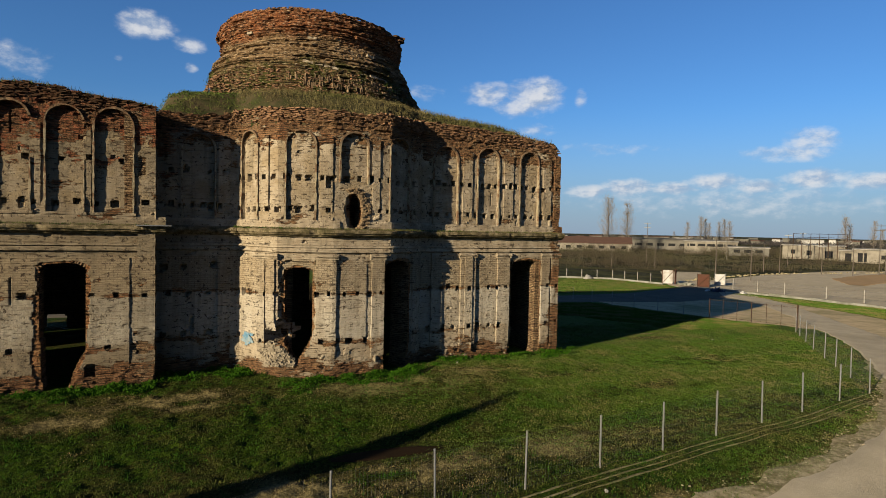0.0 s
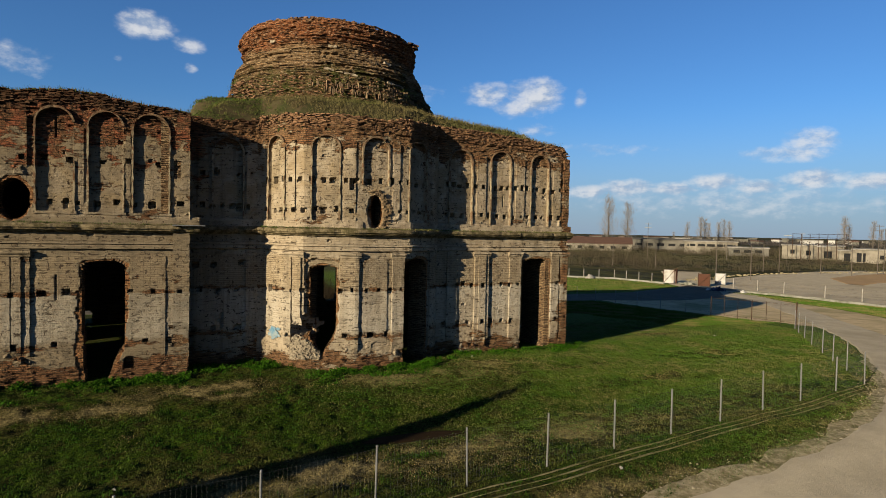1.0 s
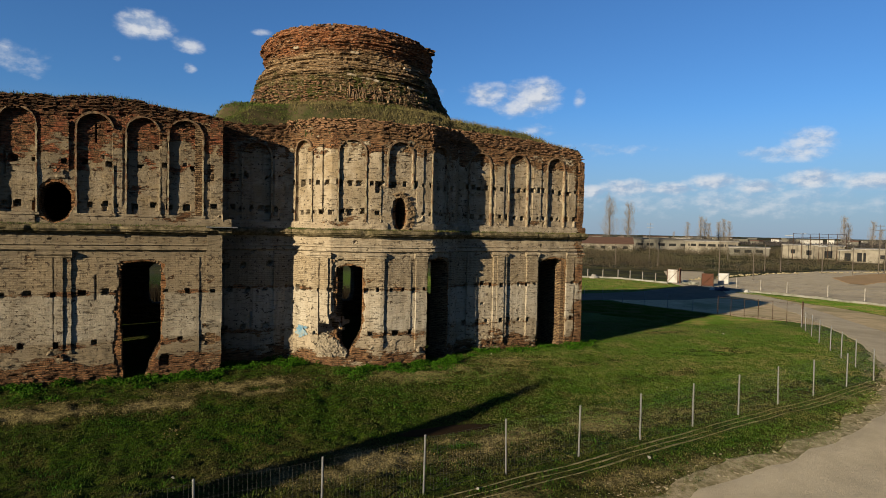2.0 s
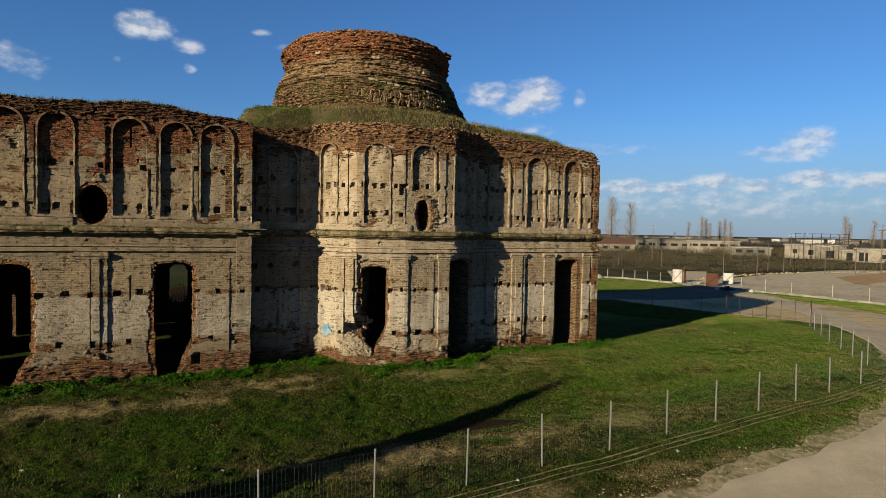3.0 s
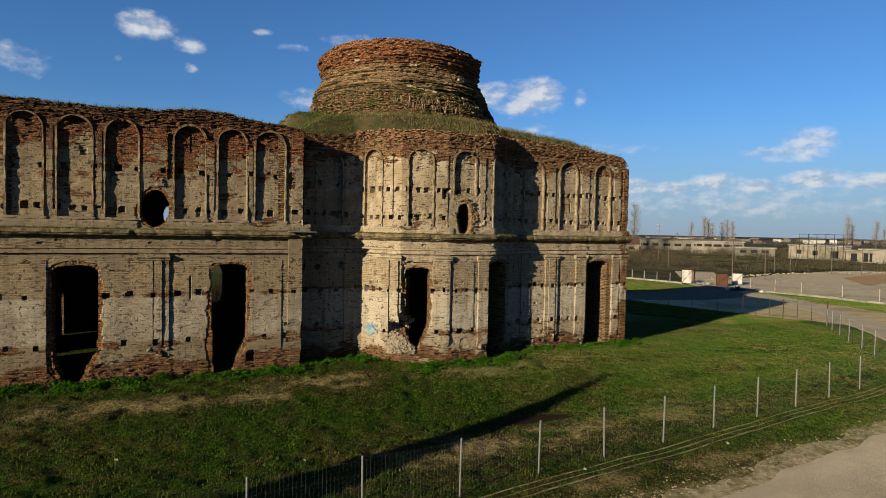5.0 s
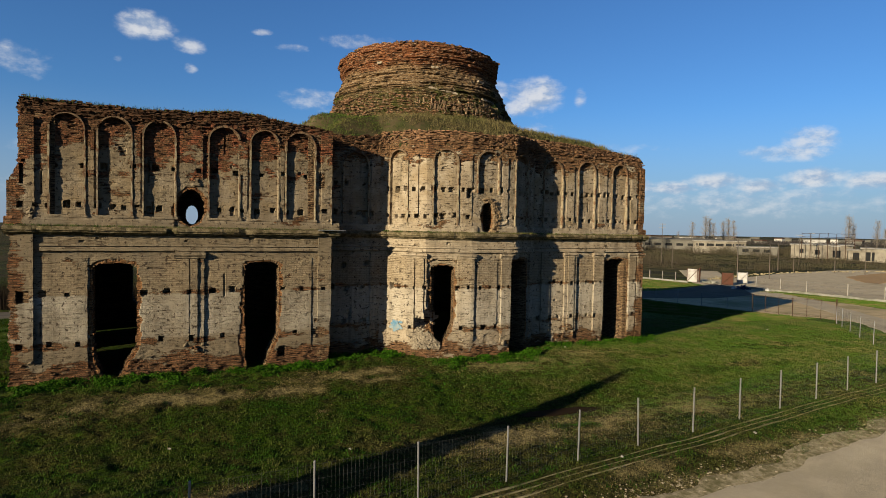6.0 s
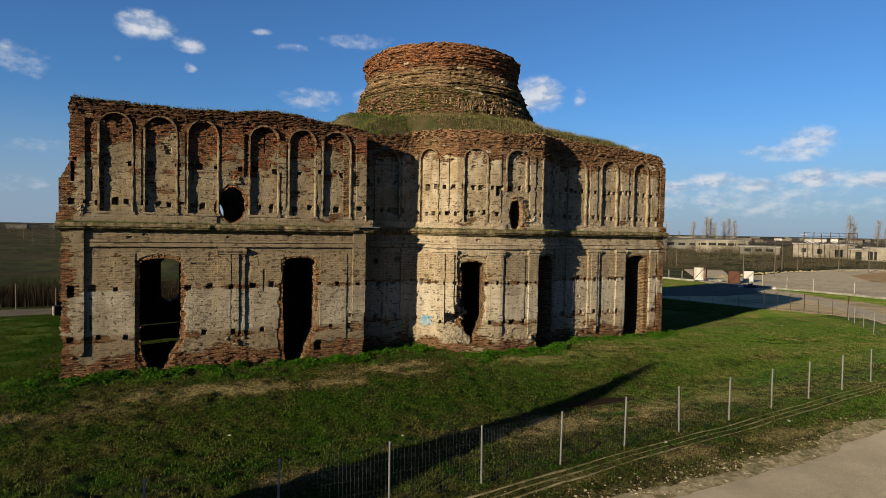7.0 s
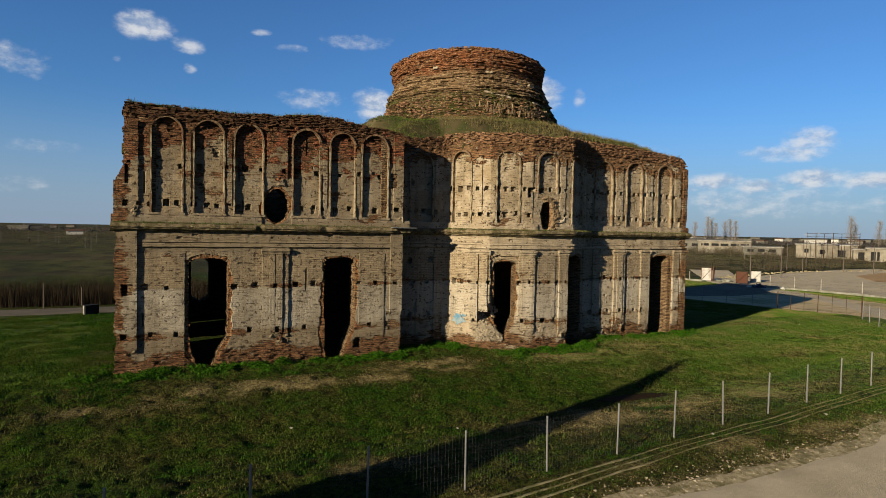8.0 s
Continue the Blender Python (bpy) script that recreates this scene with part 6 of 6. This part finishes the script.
# ---- kerb, gate and clutter by the lot ----
KERB = [(60, 116), (79, 107), (86.8, 101), (89.2, 88.5)], [(89.8, 76), (90.2, 66), (89.7, 58.5), (88.4, 52), (88.0, 46), (88.2, 30), (89.5, 12)]
KERBMAT = plain("dull_old_kerb", (0.34, 0.33, 0.28), (0.24, 0.23, 0.19), 1.0, 0.95, dirt=(0.16, 0.16, 0.11))
for run in KERB:
    for (x, y), (x2, y2) in zip(run, run[1:]):
        s = Soup()
        s.box(((x + x2) / 2, (y + y2) / 2, (gz(x, y) + gz(x2, y2)) / 2 + 0.12), (math.hypot(x2 - x, y2 - y) + 0.02, 0.35, 0.5), math.atan2(y2 - y, x2 - x), 0, 0.02)
        tagged(s.make("kerb", KERBMAT), "low pale concrete kerb wall", "kerb", kind="structure")
lot_fence = empty("lot_fence", "line of thin concrete posts with sagging wire", "fence")
for run, off in ((KERB[0], 0.6), (KERB[1], 6.5)):
    prev = None
    for (x, y), (x2, y2) in zip(run, run[1:]):
        L = math.hypot(x2 - x, y2 - y)
        for i in range(max(1, int(L / (2.9 if off < 1 else 5.0)))):
            q = i / max(1, int(L / (2.9 if off < 1 else 5.0)))
            px, py = x + (x2 - x) * q + off, y + (y2 - y) * q + off * 0.3
            g = gz(px, py)
            s = Soup()
            s.box((px, py, g + 0.95), (0.13, 0.13, 2.1), 0.2, 0, 0.01)
            s.make("post", CONCRETE, lot_fence)
            if prev and math.hypot(prev[0] - px, prev[1] - py) < 8:
                s = Soup()
                for h in (0.6, 1.2, 1.8):
                    s.rod((*prev[:2], prev[2] + h), (px, py, g + h), 0.012, sides=3)
                s.make("wire", WIRE, lot_fence)
            prev = (px, py, g)


def gate_leaf(x, y, w, h, turn, mat, frame_mat, label):
    leaf = empty("gate_leaf", label, "gate", "gate leaves by the lot")
    g = gz(x, y)
    c, sn = math.cos(turn), math.sin(turn)
    s = Soup()
    s.box((x, y, g + h / 2 + 0.15), (w, 0.05, h), turn)
    sheet = s.make("sheet", mat, leaf)
    for k in (-1, 1):
        s = Soup()
        s.box((x + c * k * w / 2, y + sn * k * w / 2, g + h / 2 + 0.1), (0.12, 0.12, h + 0.3), turn)
        s.make("post", frame_mat, leaf)
    s = Soup()
    s.rod((x - c * w / 2 + sn * 0.1, y - sn * w / 2 - c * 0.1, g + 0.2), (x + c * w / 2 + sn * 0.1, y + sn * w / 2 - c * 0.1, g + h), 0.05)
    s.make("brace", frame_mat, sheet)


gate_leaf(91.0, 89.0, 2.0, 2.7, -0.7, GATEWHITE, REDPAINT, "white sheet metal gate leaf in a red frame")
gate_leaf(92.3, 88.2, 0.8, 2.9, 0.5, REDPAINT, REDPAINT, "narrow faded red gate leaf")
gate_leaf(92.6, 81.6, 2.1, 2.4, -0.75, REDPAINT, RUST, "faded red-brown sheet gate leaf standing open")
gate_leaf(99.5, 83.6, 1.9, 2.2, -0.7, GATEWHITE, STEEL, "white sheet metal gate leaf on grey posts")


def rounded_heap(name, x, y, r, h, mat, label, category):
    V, F, n, m = [], [], 14, 5
    for j in range(m + 1):
        a = j / m * math.pi / 2
        for i in range(n):
            t = 2 * math.pi * i / n
            k = 1 + 0.55 * float(noise2(math.cos(t) * 2 + x, math.sin(t) * 2 + j * 1.3, 0.8, 95))
            V.append((x + r[0] * math.cos(a) * math.cos(t) * k, y + r[1] * math.cos(a) * math.sin(t) * k, gz(x, y) - 0.05 + h * math.sin(a) * k))
    for j in range(m):
        for i in range(n):
            F.append((j * n + i, j * n + (i + 1) % n, j * n + n + (i + 1) % n, j * n + n + i))
    return tagged(mesh_object(name, V, F, mat, smooth=True), label, category)


def junk_heap(name, x, y, r, h, count, mat, label, category):
    """Broken lumps thrown on a low pile."""
    s = Soup()
    for _ in range(count):
        q, t = math.sqrt(rnd.random()), rnd.uniform(0, 6.28)
        k = rnd.uniform(0.25, 0.6) * min(r)
        s.box((x + r[0] * q * math.cos(t), y + r[1] * q * math.sin(t), gz(x, y) + h * (1 - q) * rnd.random() + k * 0.2), (k * 1.5, k, k * 0.7), rnd.uniform(0, 3), rnd.uniform(-0.5, 0.5), k * 0.2)
    return tagged(s.make(name, mat), label, category)


junk_heap("tarpaulin_heap", 86.5, 73.0, (1.7, 0.9), 0.8, 26, plain("dark_blue_tarpaulin", (0.02, 0.025, 0.06), (0.04, 0.045, 0.09), 3, 0.5), "dark blue tarpaulin bundle beside the kerb", "heap")
rounded_heap("sack", 85.2, 74.2, (0.5, 0.45), 0.5, GATEWHITE, "pale sack beside the tarpaulin bundle", "sack")
rounded_heap("white_drum", 88.2, 69.5, (0.7, 0.4), 0.5, GATEWHITE, "white plastic barrel lying on its side", "barrel")
junk_heap("rubble_heap", 92.6, 85.6, (1.5, 1.0), 0.6, 40, KERBMAT, "pale heap of rubble by the gate", "heap")
rounded_heap("stone_block", 82.5, 103.5, (1.2, 0.8), 0.9, CONCRETE, "weathered concrete block by the fence", "block")
rounded_heap("stone_slab", 34.5, 36.8, (1.1, 0.3), 0.08, RUTMAT, "pale flat slab sunk in the grass", "slab")
berm = Soup()
for _ in range(240):
    q = rnd.random()
    x, y = 101 + 118 * q, 93 + 17 * q + 6 * math.sin(q * 5) + rnd.gauss(0, 0.8)
    r = rnd.uniform(0.12, 0.4)
    berm.box((x, y, gz(x, y) + r * 0.2), (r * 1.6, r, r * 0.8), rnd.uniform(0, 3), rnd.uniform(-0.3, 0.3), r * 0.25)
tagged(berm.make("rubble_berm", SHOULDER), "low bank of pale rubble at the lot's edge", "rubble", kind="stuff")
orange = ribbon("soil_patch", [((132, 75), (132, 78)), ((140, 77), (147, 91)), ((160, 81), (171, 97)), ((200, 86), (205, 101))], plain("orange_clay_soil", (0.50, 0.33, 0.165), (0.40, 0.27, 0.14), 0.3, 0.97), "bare orange clay in the lot", lift=0.12, ragged=1.0, across=40, category="soil")

# ---- scrub, reeds, poplars ----


def clump(s, x, y, z, w, h, n, size):
    for _ in range(n):
        a, r = rnd.uniform(0, 6.28), math.sqrt(rnd.random()) * w
        hh = h * (1 - 0.55 * (r / w) ** 2) * rnd.random() ** 0.6
        s.leaf((x + r * math.cos(a), y + r * math.sin(a), z + hh), size * rnd.uniform(0.6, 1.3))


def polar(az, dist):
    return dist * math.sin(radians(az)), dist * math.cos(radians(az))


def bush(s, x, y, z, w, h, n, width):
    """A leafless bush: thin stems leaning out from its middle."""
    for _ in range(n):
        a, r = rnd.uniform(0, 6.28), math.sqrt(rnd.random()) * w
        hh = h * (1 - 0.6 * (r / w) ** 2) * rnd.uniform(0.35, 1.0)
        s.blade((x + r * math.cos(a), y + r * math.sin(a), z - 0.1), hh, width * rnd.uniform(0.5, 1.5), rnd.uniform(-0.35, 0.35) * hh, rnd.uniform(0, 3.14))


scrub = Soup()
for _ in range(1700):
    az, dist = rnd.uniform(28, 70), 172 + 300 * rnd.random() ** 1.1
    x, y = polar(az, dist)
    if y < 112 and dist < 240 - (az - 40) * 1.0:
        continue
    k = dist / 200
    big = float(noise2(x, y, 26, 88, 2)) > 0.0
    h = rnd.uniform(2.4, 5.8) if big else rnd.uniform(0.6, 2.2)
    w = rnd.uniform(1.6, 3.6) * k ** 0.5
    bush(scrub, x, y, gz(x, y), w, h, 50, 0.03 * k)
    clump(scrub, x, y, gz(x, y), w, h, 110 if big else 60, 0.16 * k)
for _ in range(420):
    dist = 215 + 480 * rnd.random()
    x, y = polar(rnd.uniform(-18, 6), dist)
    k = dist / 300
    clump(scrub, x, y, gz(x, y), rnd.uniform(1.5, 6) * k, rnd.uniform(0.5, 2.4), 80, 0.2 * k)
tagged(scrub.make("scrub", SCRUB), "brown leafless scrub on waste ground", "scrub", kind="stuff")
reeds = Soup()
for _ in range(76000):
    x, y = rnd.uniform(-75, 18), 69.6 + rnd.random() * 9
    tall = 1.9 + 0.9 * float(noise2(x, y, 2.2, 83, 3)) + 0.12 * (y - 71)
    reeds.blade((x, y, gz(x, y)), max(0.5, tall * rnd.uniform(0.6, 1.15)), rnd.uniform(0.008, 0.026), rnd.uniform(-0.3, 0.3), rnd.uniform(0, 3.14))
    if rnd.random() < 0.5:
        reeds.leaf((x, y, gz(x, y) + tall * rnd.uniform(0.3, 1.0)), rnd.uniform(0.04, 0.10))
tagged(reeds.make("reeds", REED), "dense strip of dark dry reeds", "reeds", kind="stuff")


def poplar_mesh(seed, h):
    g = random.Random(seed)
    trunk, twigs = Soup(), Soup()
    pts = [(0, 0, -0.3)]
    for k in range(1, 9):
        pts.append((pts[-1][0] + g.gauss(0, 0.08), pts[-1][1] + g.gauss(0, 0.08), h * k / 8 * 0.95))
    for k in range(8):
        trunk.rod(pts[k], pts[k + 1], 0.38 * (1 - k / 8.5), 0.38 * (1 - (k + 1) / 8.5), 7)
    for _ in range(120):
        q = g.uniform(0.08, 0.93)
        k = min(7, int(q * 8))
        b = Vector(pts[k]).lerp(Vector(pts[k + 1]), q * 8 - k)
        a, L = g.uniform(0, 6.28), h * g.uniform(0.12, 0.28) * (1.15 - q * 0.8)
        tip = b + Vector((math.cos(a) * L * 0.75, math.sin(a) * L * 0.75, L))
        trunk.rod(b, tip, 0.035, 0.01, 3)
        for _ in range(15):
            p = b.lerp(tip, g.uniform(0.2, 1.0))
            twigs.blade((p.x + g.gauss(0, 0.7), p.y + g.gauss(0, 0.7), p.z), g.uniform(0.8, 2.2), g.uniform(0.015, 0.035), g.uniform(-0.4, 0.4), g.uniform(0, 3.14))
    return trunk, twigs


def poplar(seed, h):
    tr, tw = poplar_mesh(seed, h)
    ob = empty("poplar_tree", "tall leafless poplar tree with upright branches", "tree", "far poplars")
    tr.make("trunk", BARK, ob)
    tw.make("crown", POPLAR, ob)
    return ob


kinds = [poplar(k, 23) for k in range(3)]
PLACES = [(40.6, 350, 1.42), (42.3, 350, 1.24), (47.5, 600, 1.0), (48.6, 640, 1.3), (48.95, 655, 1.2), (49.3, 640, 1.0), (50.1, 700, 1.15), (50.5, 700, 1.25), (50.9, 690, 1.15), (59.3, 620, 1.32), (59.6, 640, 1.0),
          (61.2, 640, 1.15), (61.7, 660, 0.85), (62.4, 640, 0.85), (46.4, 700, 0.6), (-13, 900, 0.4), (-11.4, 800, 0.35)]
for n, (az, dist, k) in enumerate(PLACES):
    x, y = polar(az, dist)
    m = pose(x - 0.6, y + 0.5, gz(x, y), 0, 0, 40 * n)
    if n < 3:
        kinds[n].matrix_basis = m @ Matrix.Diagonal((k, k, k, 1))
    else:
        c = copy_thing(kinds[n % 3], m)
        c.scale = (k, k, k)

# ---- halls, poles and the far town ----


PALEWALL = plain("pale_stained_render", (0.33, 0.295, 0.235), (0.21, 0.185, 0.145), 0.35, 0.95, dirt=(0.14, 0.12, 0.095))


def hall(az, dist, length, depth, height, turn, wall_mat, roof_mat, windows, roof_h, label, piers=0):
    """A long low hall with its roof, piers and openings."""
    h = empty("industrial_hall", label, "building", "low halls beyond the scrub")
    x, y = polar(az, dist)
    h.matrix_basis = pose(x, y, gz(x, y), 0, 0, turn)
    s = Soup()
    s.box((0, 0, height / 2 - 0.3), (length, depth, height + 0.6))
    s.make("wall", wall_mat, h)
    s = Soup()
    b = len(s.v)
    L, D = length / 2 + 0.5, depth / 2 + 0.6
    s.v += [(-L, -D, height), (L, -D, height), (L, D, height), (-L, D, height), (-L, 0, height + roof_h), (L, 0, height + roof_h), (-L, -D, height + 0.35), (L, -D, height + 0.35), (L, D, height + 0.35), (-L, D, height + 0.35), (-L, 0, height + roof_h + 0.35), (L, 0, height + roof_h + 0.35)]
    s.f += [(b + 6, b + 7, b + 11, b + 10), (b + 8, b + 9, b + 10, b + 11), (b, b + 1, b + 7, b + 6), (b + 2, b + 3, b + 9, b + 8), (b, b + 3, b + 2, b + 1), (b + 1, b + 2, b + 8, b + 11, b + 7), (b + 3, b, b + 6, b + 10, b + 9)]
    s.make("roof", roof_mat, h)
    for wx, ww, wz, wh in windows:
        s = Soup()
        s.box((wx, -depth / 2 - 0.02, wz), (ww, 0.3, wh))
        pane = s.make("window", DARK, h)
        s = Soup()
        s.box((wx, -depth / 2 - 0.2, wz + wh / 2 + 0.14), (ww + 0.5, 0.35, 0.24), 0, 0, 0.03)
        s.make("lintel", wall_mat, pane)
    for k in range(piers):
        s = Soup()
        s.box((-length / 2 + (k + 0.5) * length / piers + rnd.uniform(-0.3, 0.3), -depth / 2 - 0.12, height / 2 - 0.2), (0.45, 0.3, height + 0.2 - rnd.uniform(0, 0.3)))
        s.make("pier", wall_mat, h)


hall(38.9, 345, 44, 12, 4.2, -38, PALEWALL, ROOFBROWN, [(-18 + 6 * k, 2.6, 2.2, 1.5) for k in range(7)], 3.4, "long white shed under a brown sheet roof")
hall(45.6, 400, 54, 14, 6.4, -44, GREYWALL, GREYWALL, [(-23 + 6.6 * k, 4.0, 3.6, 1.6) for k in range(7)], 0.9, "long flat grey hall with broken strip windows", 9)
hall(49.3, 350, 26, 10, 6.6, -47, PALEWALL, CONCRETE, [(-9.6 + 4.9 * k, 3.9, 4.7, 1.3) for k in range(5)], 0.3, "pale concrete hall with a strip of dark windows", 6)
hall(52.3, 335, 18, 9, 4.0, -50, GREYWALL, CONCRETE, [(-5.5 + 5 * k, 3.2, 2.4, 1.5) for k in range(3)], 0.4, "low grey annex with broken windows", 4)
hall(57.0, 320, 24, 12, 6.2, -55, PALEWALL, CONCRETE, [(-8, 2.2, 3.4, 1.8), (-1.5, 2.0, 3.0, 2.2), (6, 3, 2.4, 3.2)], 0.3, "derelict pale concrete block with dark openings", 4)
hall(60.2, 304, 14, 11, 4.6, -58, PALEWALL, CONCRETE, [(-4.4, 2.6, 2.0, 3.4), (0.2, 3.0, 2.0, 3.4), (4.6, 2.4, 2.0, 3.4)], 0.3, "open concrete shelter under a thin flat roof", 4)
hall(64.0, 300, 44, 12, 5.4, -61, PALEWALL, CONCRETE, [(-19, 3.0, 2.3, 3.6), (-12, 1.6, 2.6, 1.6), (-4, 3, 2.0, 2.2), (6, 5, 2.2, 3.0), (16, 3, 2.2, 2.4)], 0.3, "derelict long concrete hall with dark openings", 6)

# steel gantry over the derelict block
gantry = empty("steel_gantry", "rusty steel gantry frame over the derelict halls", "gantry")
GP = [polar(55.6 + 0.62 * k, 305 - 6 * (k % 2)) for k in range(7)]
for k, (x, y) in enumerate(GP):
    s = Soup()
    s.rod((x, y, gz(x, y)), (x, y, 10.4 - 0.3 * (k % 3)), 0.16, 0.12, 5)
    s.make("post", RUST, gantry)
    if k:
        for h in (10.1, 8.6):
            s = Soup()
            s.rod((*GP[k - 1], h), (x, y, h - 0.1), 0.11, sides=4)
            s.make("beam", RUST, gantry)


def pole(az, dist, h, arms, wood, label):
    x, y = polar(az, dist)
    p = empty("utility_pole", label, "pole", "utility poles")
    p.location = (x, y, gz(x, y))
    s = Soup()
    s.rod((0, 0, -0.2), (0, 0, h), 0.12 if h > 4 else 0.06, 0.07 if h > 4 else 0.05, 7)
    s.make("shaft", BARK if wood or 130 < dist < 245 or h < 4 else GREYWALL, p)
    for k in range(arms):
        s = Soup()
        s.box((0, 0, h - 0.4 - 1.3 * k), (2.2, 0.14, 0.16), radians(-az))
        s.make("crossarm", BARK if wood else STEEL, p)


for az, dist, h, arms, wood in ((43.9, 215, 14, 2, False), (49.6, 135, 9.5, 0, False), (52.4, 150, 8, 0, False), (40.8, 190, 7, 0, False), (44.6, 185, 7, 0, False), (53.4, 190, 8, 0, False), (54.6, 190, 8, 0, False), (57.6, 190, 8, 1, False),
                                (59.7, 190, 8, 0, False), (61.4, 200, 14, 2, True), (61.8, 203, 13, 1, True), (55.2, 230, 11, 1, False), (50.6, 260, 9, 0, False), (56.3, 300, 12, 1, False),
                                (-14.24, 340, 8.5, 0, False), (-12.25, 383, 9, 0, False), (-12.14, 305, 8.5, 0, False), (-10.62, 348, 9, 0, False), (-10.45, 342, 9, 0, False), (-9.26, 270, 8.5, 0, False), (-9.09, 249, 8.5, 0, False), (-7.87, 337, 9, 1, False)):
    pole(az, dist, h, arms, wood, "weathered wooden pole with crossarms" if wood else "grey concrete utility pole on waste ground")
for az, dist, h in ((-20.42, 72, 2.5), (-17.65, 73, 1.9)):
    pole(az, dist, h, 0, False, "short grey concrete post before the reeds")
house_mats = (GATEWHITE, GREYWALL, GREYWALL)
for k in range(64):
    az = rnd.uniform(34, 66) if k < 46 else rnd.uniform(-16, 8)
    x, y = polar(az, rnd.uniform(850, 1500))
    w, d, hh = rnd.uniform(8, 26), rnd.uniform(8, 14), rnd.uniform(3, 6.5)
    if k == 60:  # a white house nearer by
        x, y, w, d, hh = -83.8, 566.7, 12, 9, 3.4
    h = empty("far_house", "small pale building on the horizon", "building", "far town")
    h.matrix_basis = pose(x, y, -1.5, 0, 0, rnd.uniform(-40, 40))
    s = Soup()
    s.box((0, 0, hh / 2), (w, d, hh))
    s.make("wall", house_mats[k % 3], h)
    s = Soup()
    s.box((0, 0, hh + 0.6), (w + 1, d + 1, 1.2), 0, 0, 0.3)
    s.make("roof", (ROOFBROWN, GREYWALL)[k % 2], h)
woods = Soup()
for _ in range(900):
    az = rnd.uniform(30, 68) if rnd.random() < 0.65 else rnd.uniform(-18, 12)
    x, y = polar(az, rnd.uniform(700, 1300))
    clump(woods, x, y, -1.5, rnd.uniform(5, 14), rnd.uniform(2, 5.5), 70, 0.75)
tagged(woods.make("far_woods", foliage("hazy_bare_woods", (0.03, 0.027, 0.026), (0.065, 0.057, 0.053))), "far line of bare brown trees", "woods", kind="stuff")
# box by the lane; its shaded front and sunlit side are put into the colours
bx, by = -20.2, 58.7
box_thing = empty("cable_box", "metal box by the lane, shaded front and lit side in its colours", "box")
s = Soup()
s.box((bx, by, gz(bx, by) + 0.4), (1.1, 0.7, 0.9), 0.42, 0, 0.01)
s.make("box_body", DARK, box_thing)
s = Soup()
s.box((bx - 0.57 * math.cos(0.42), by - 0.57 * math.sin(0.42), gz(bx, by) + 0.4), (0.04, 0.3, 0.8), 0.42)
s.make("lit_side", CONCRETE, box_thing)
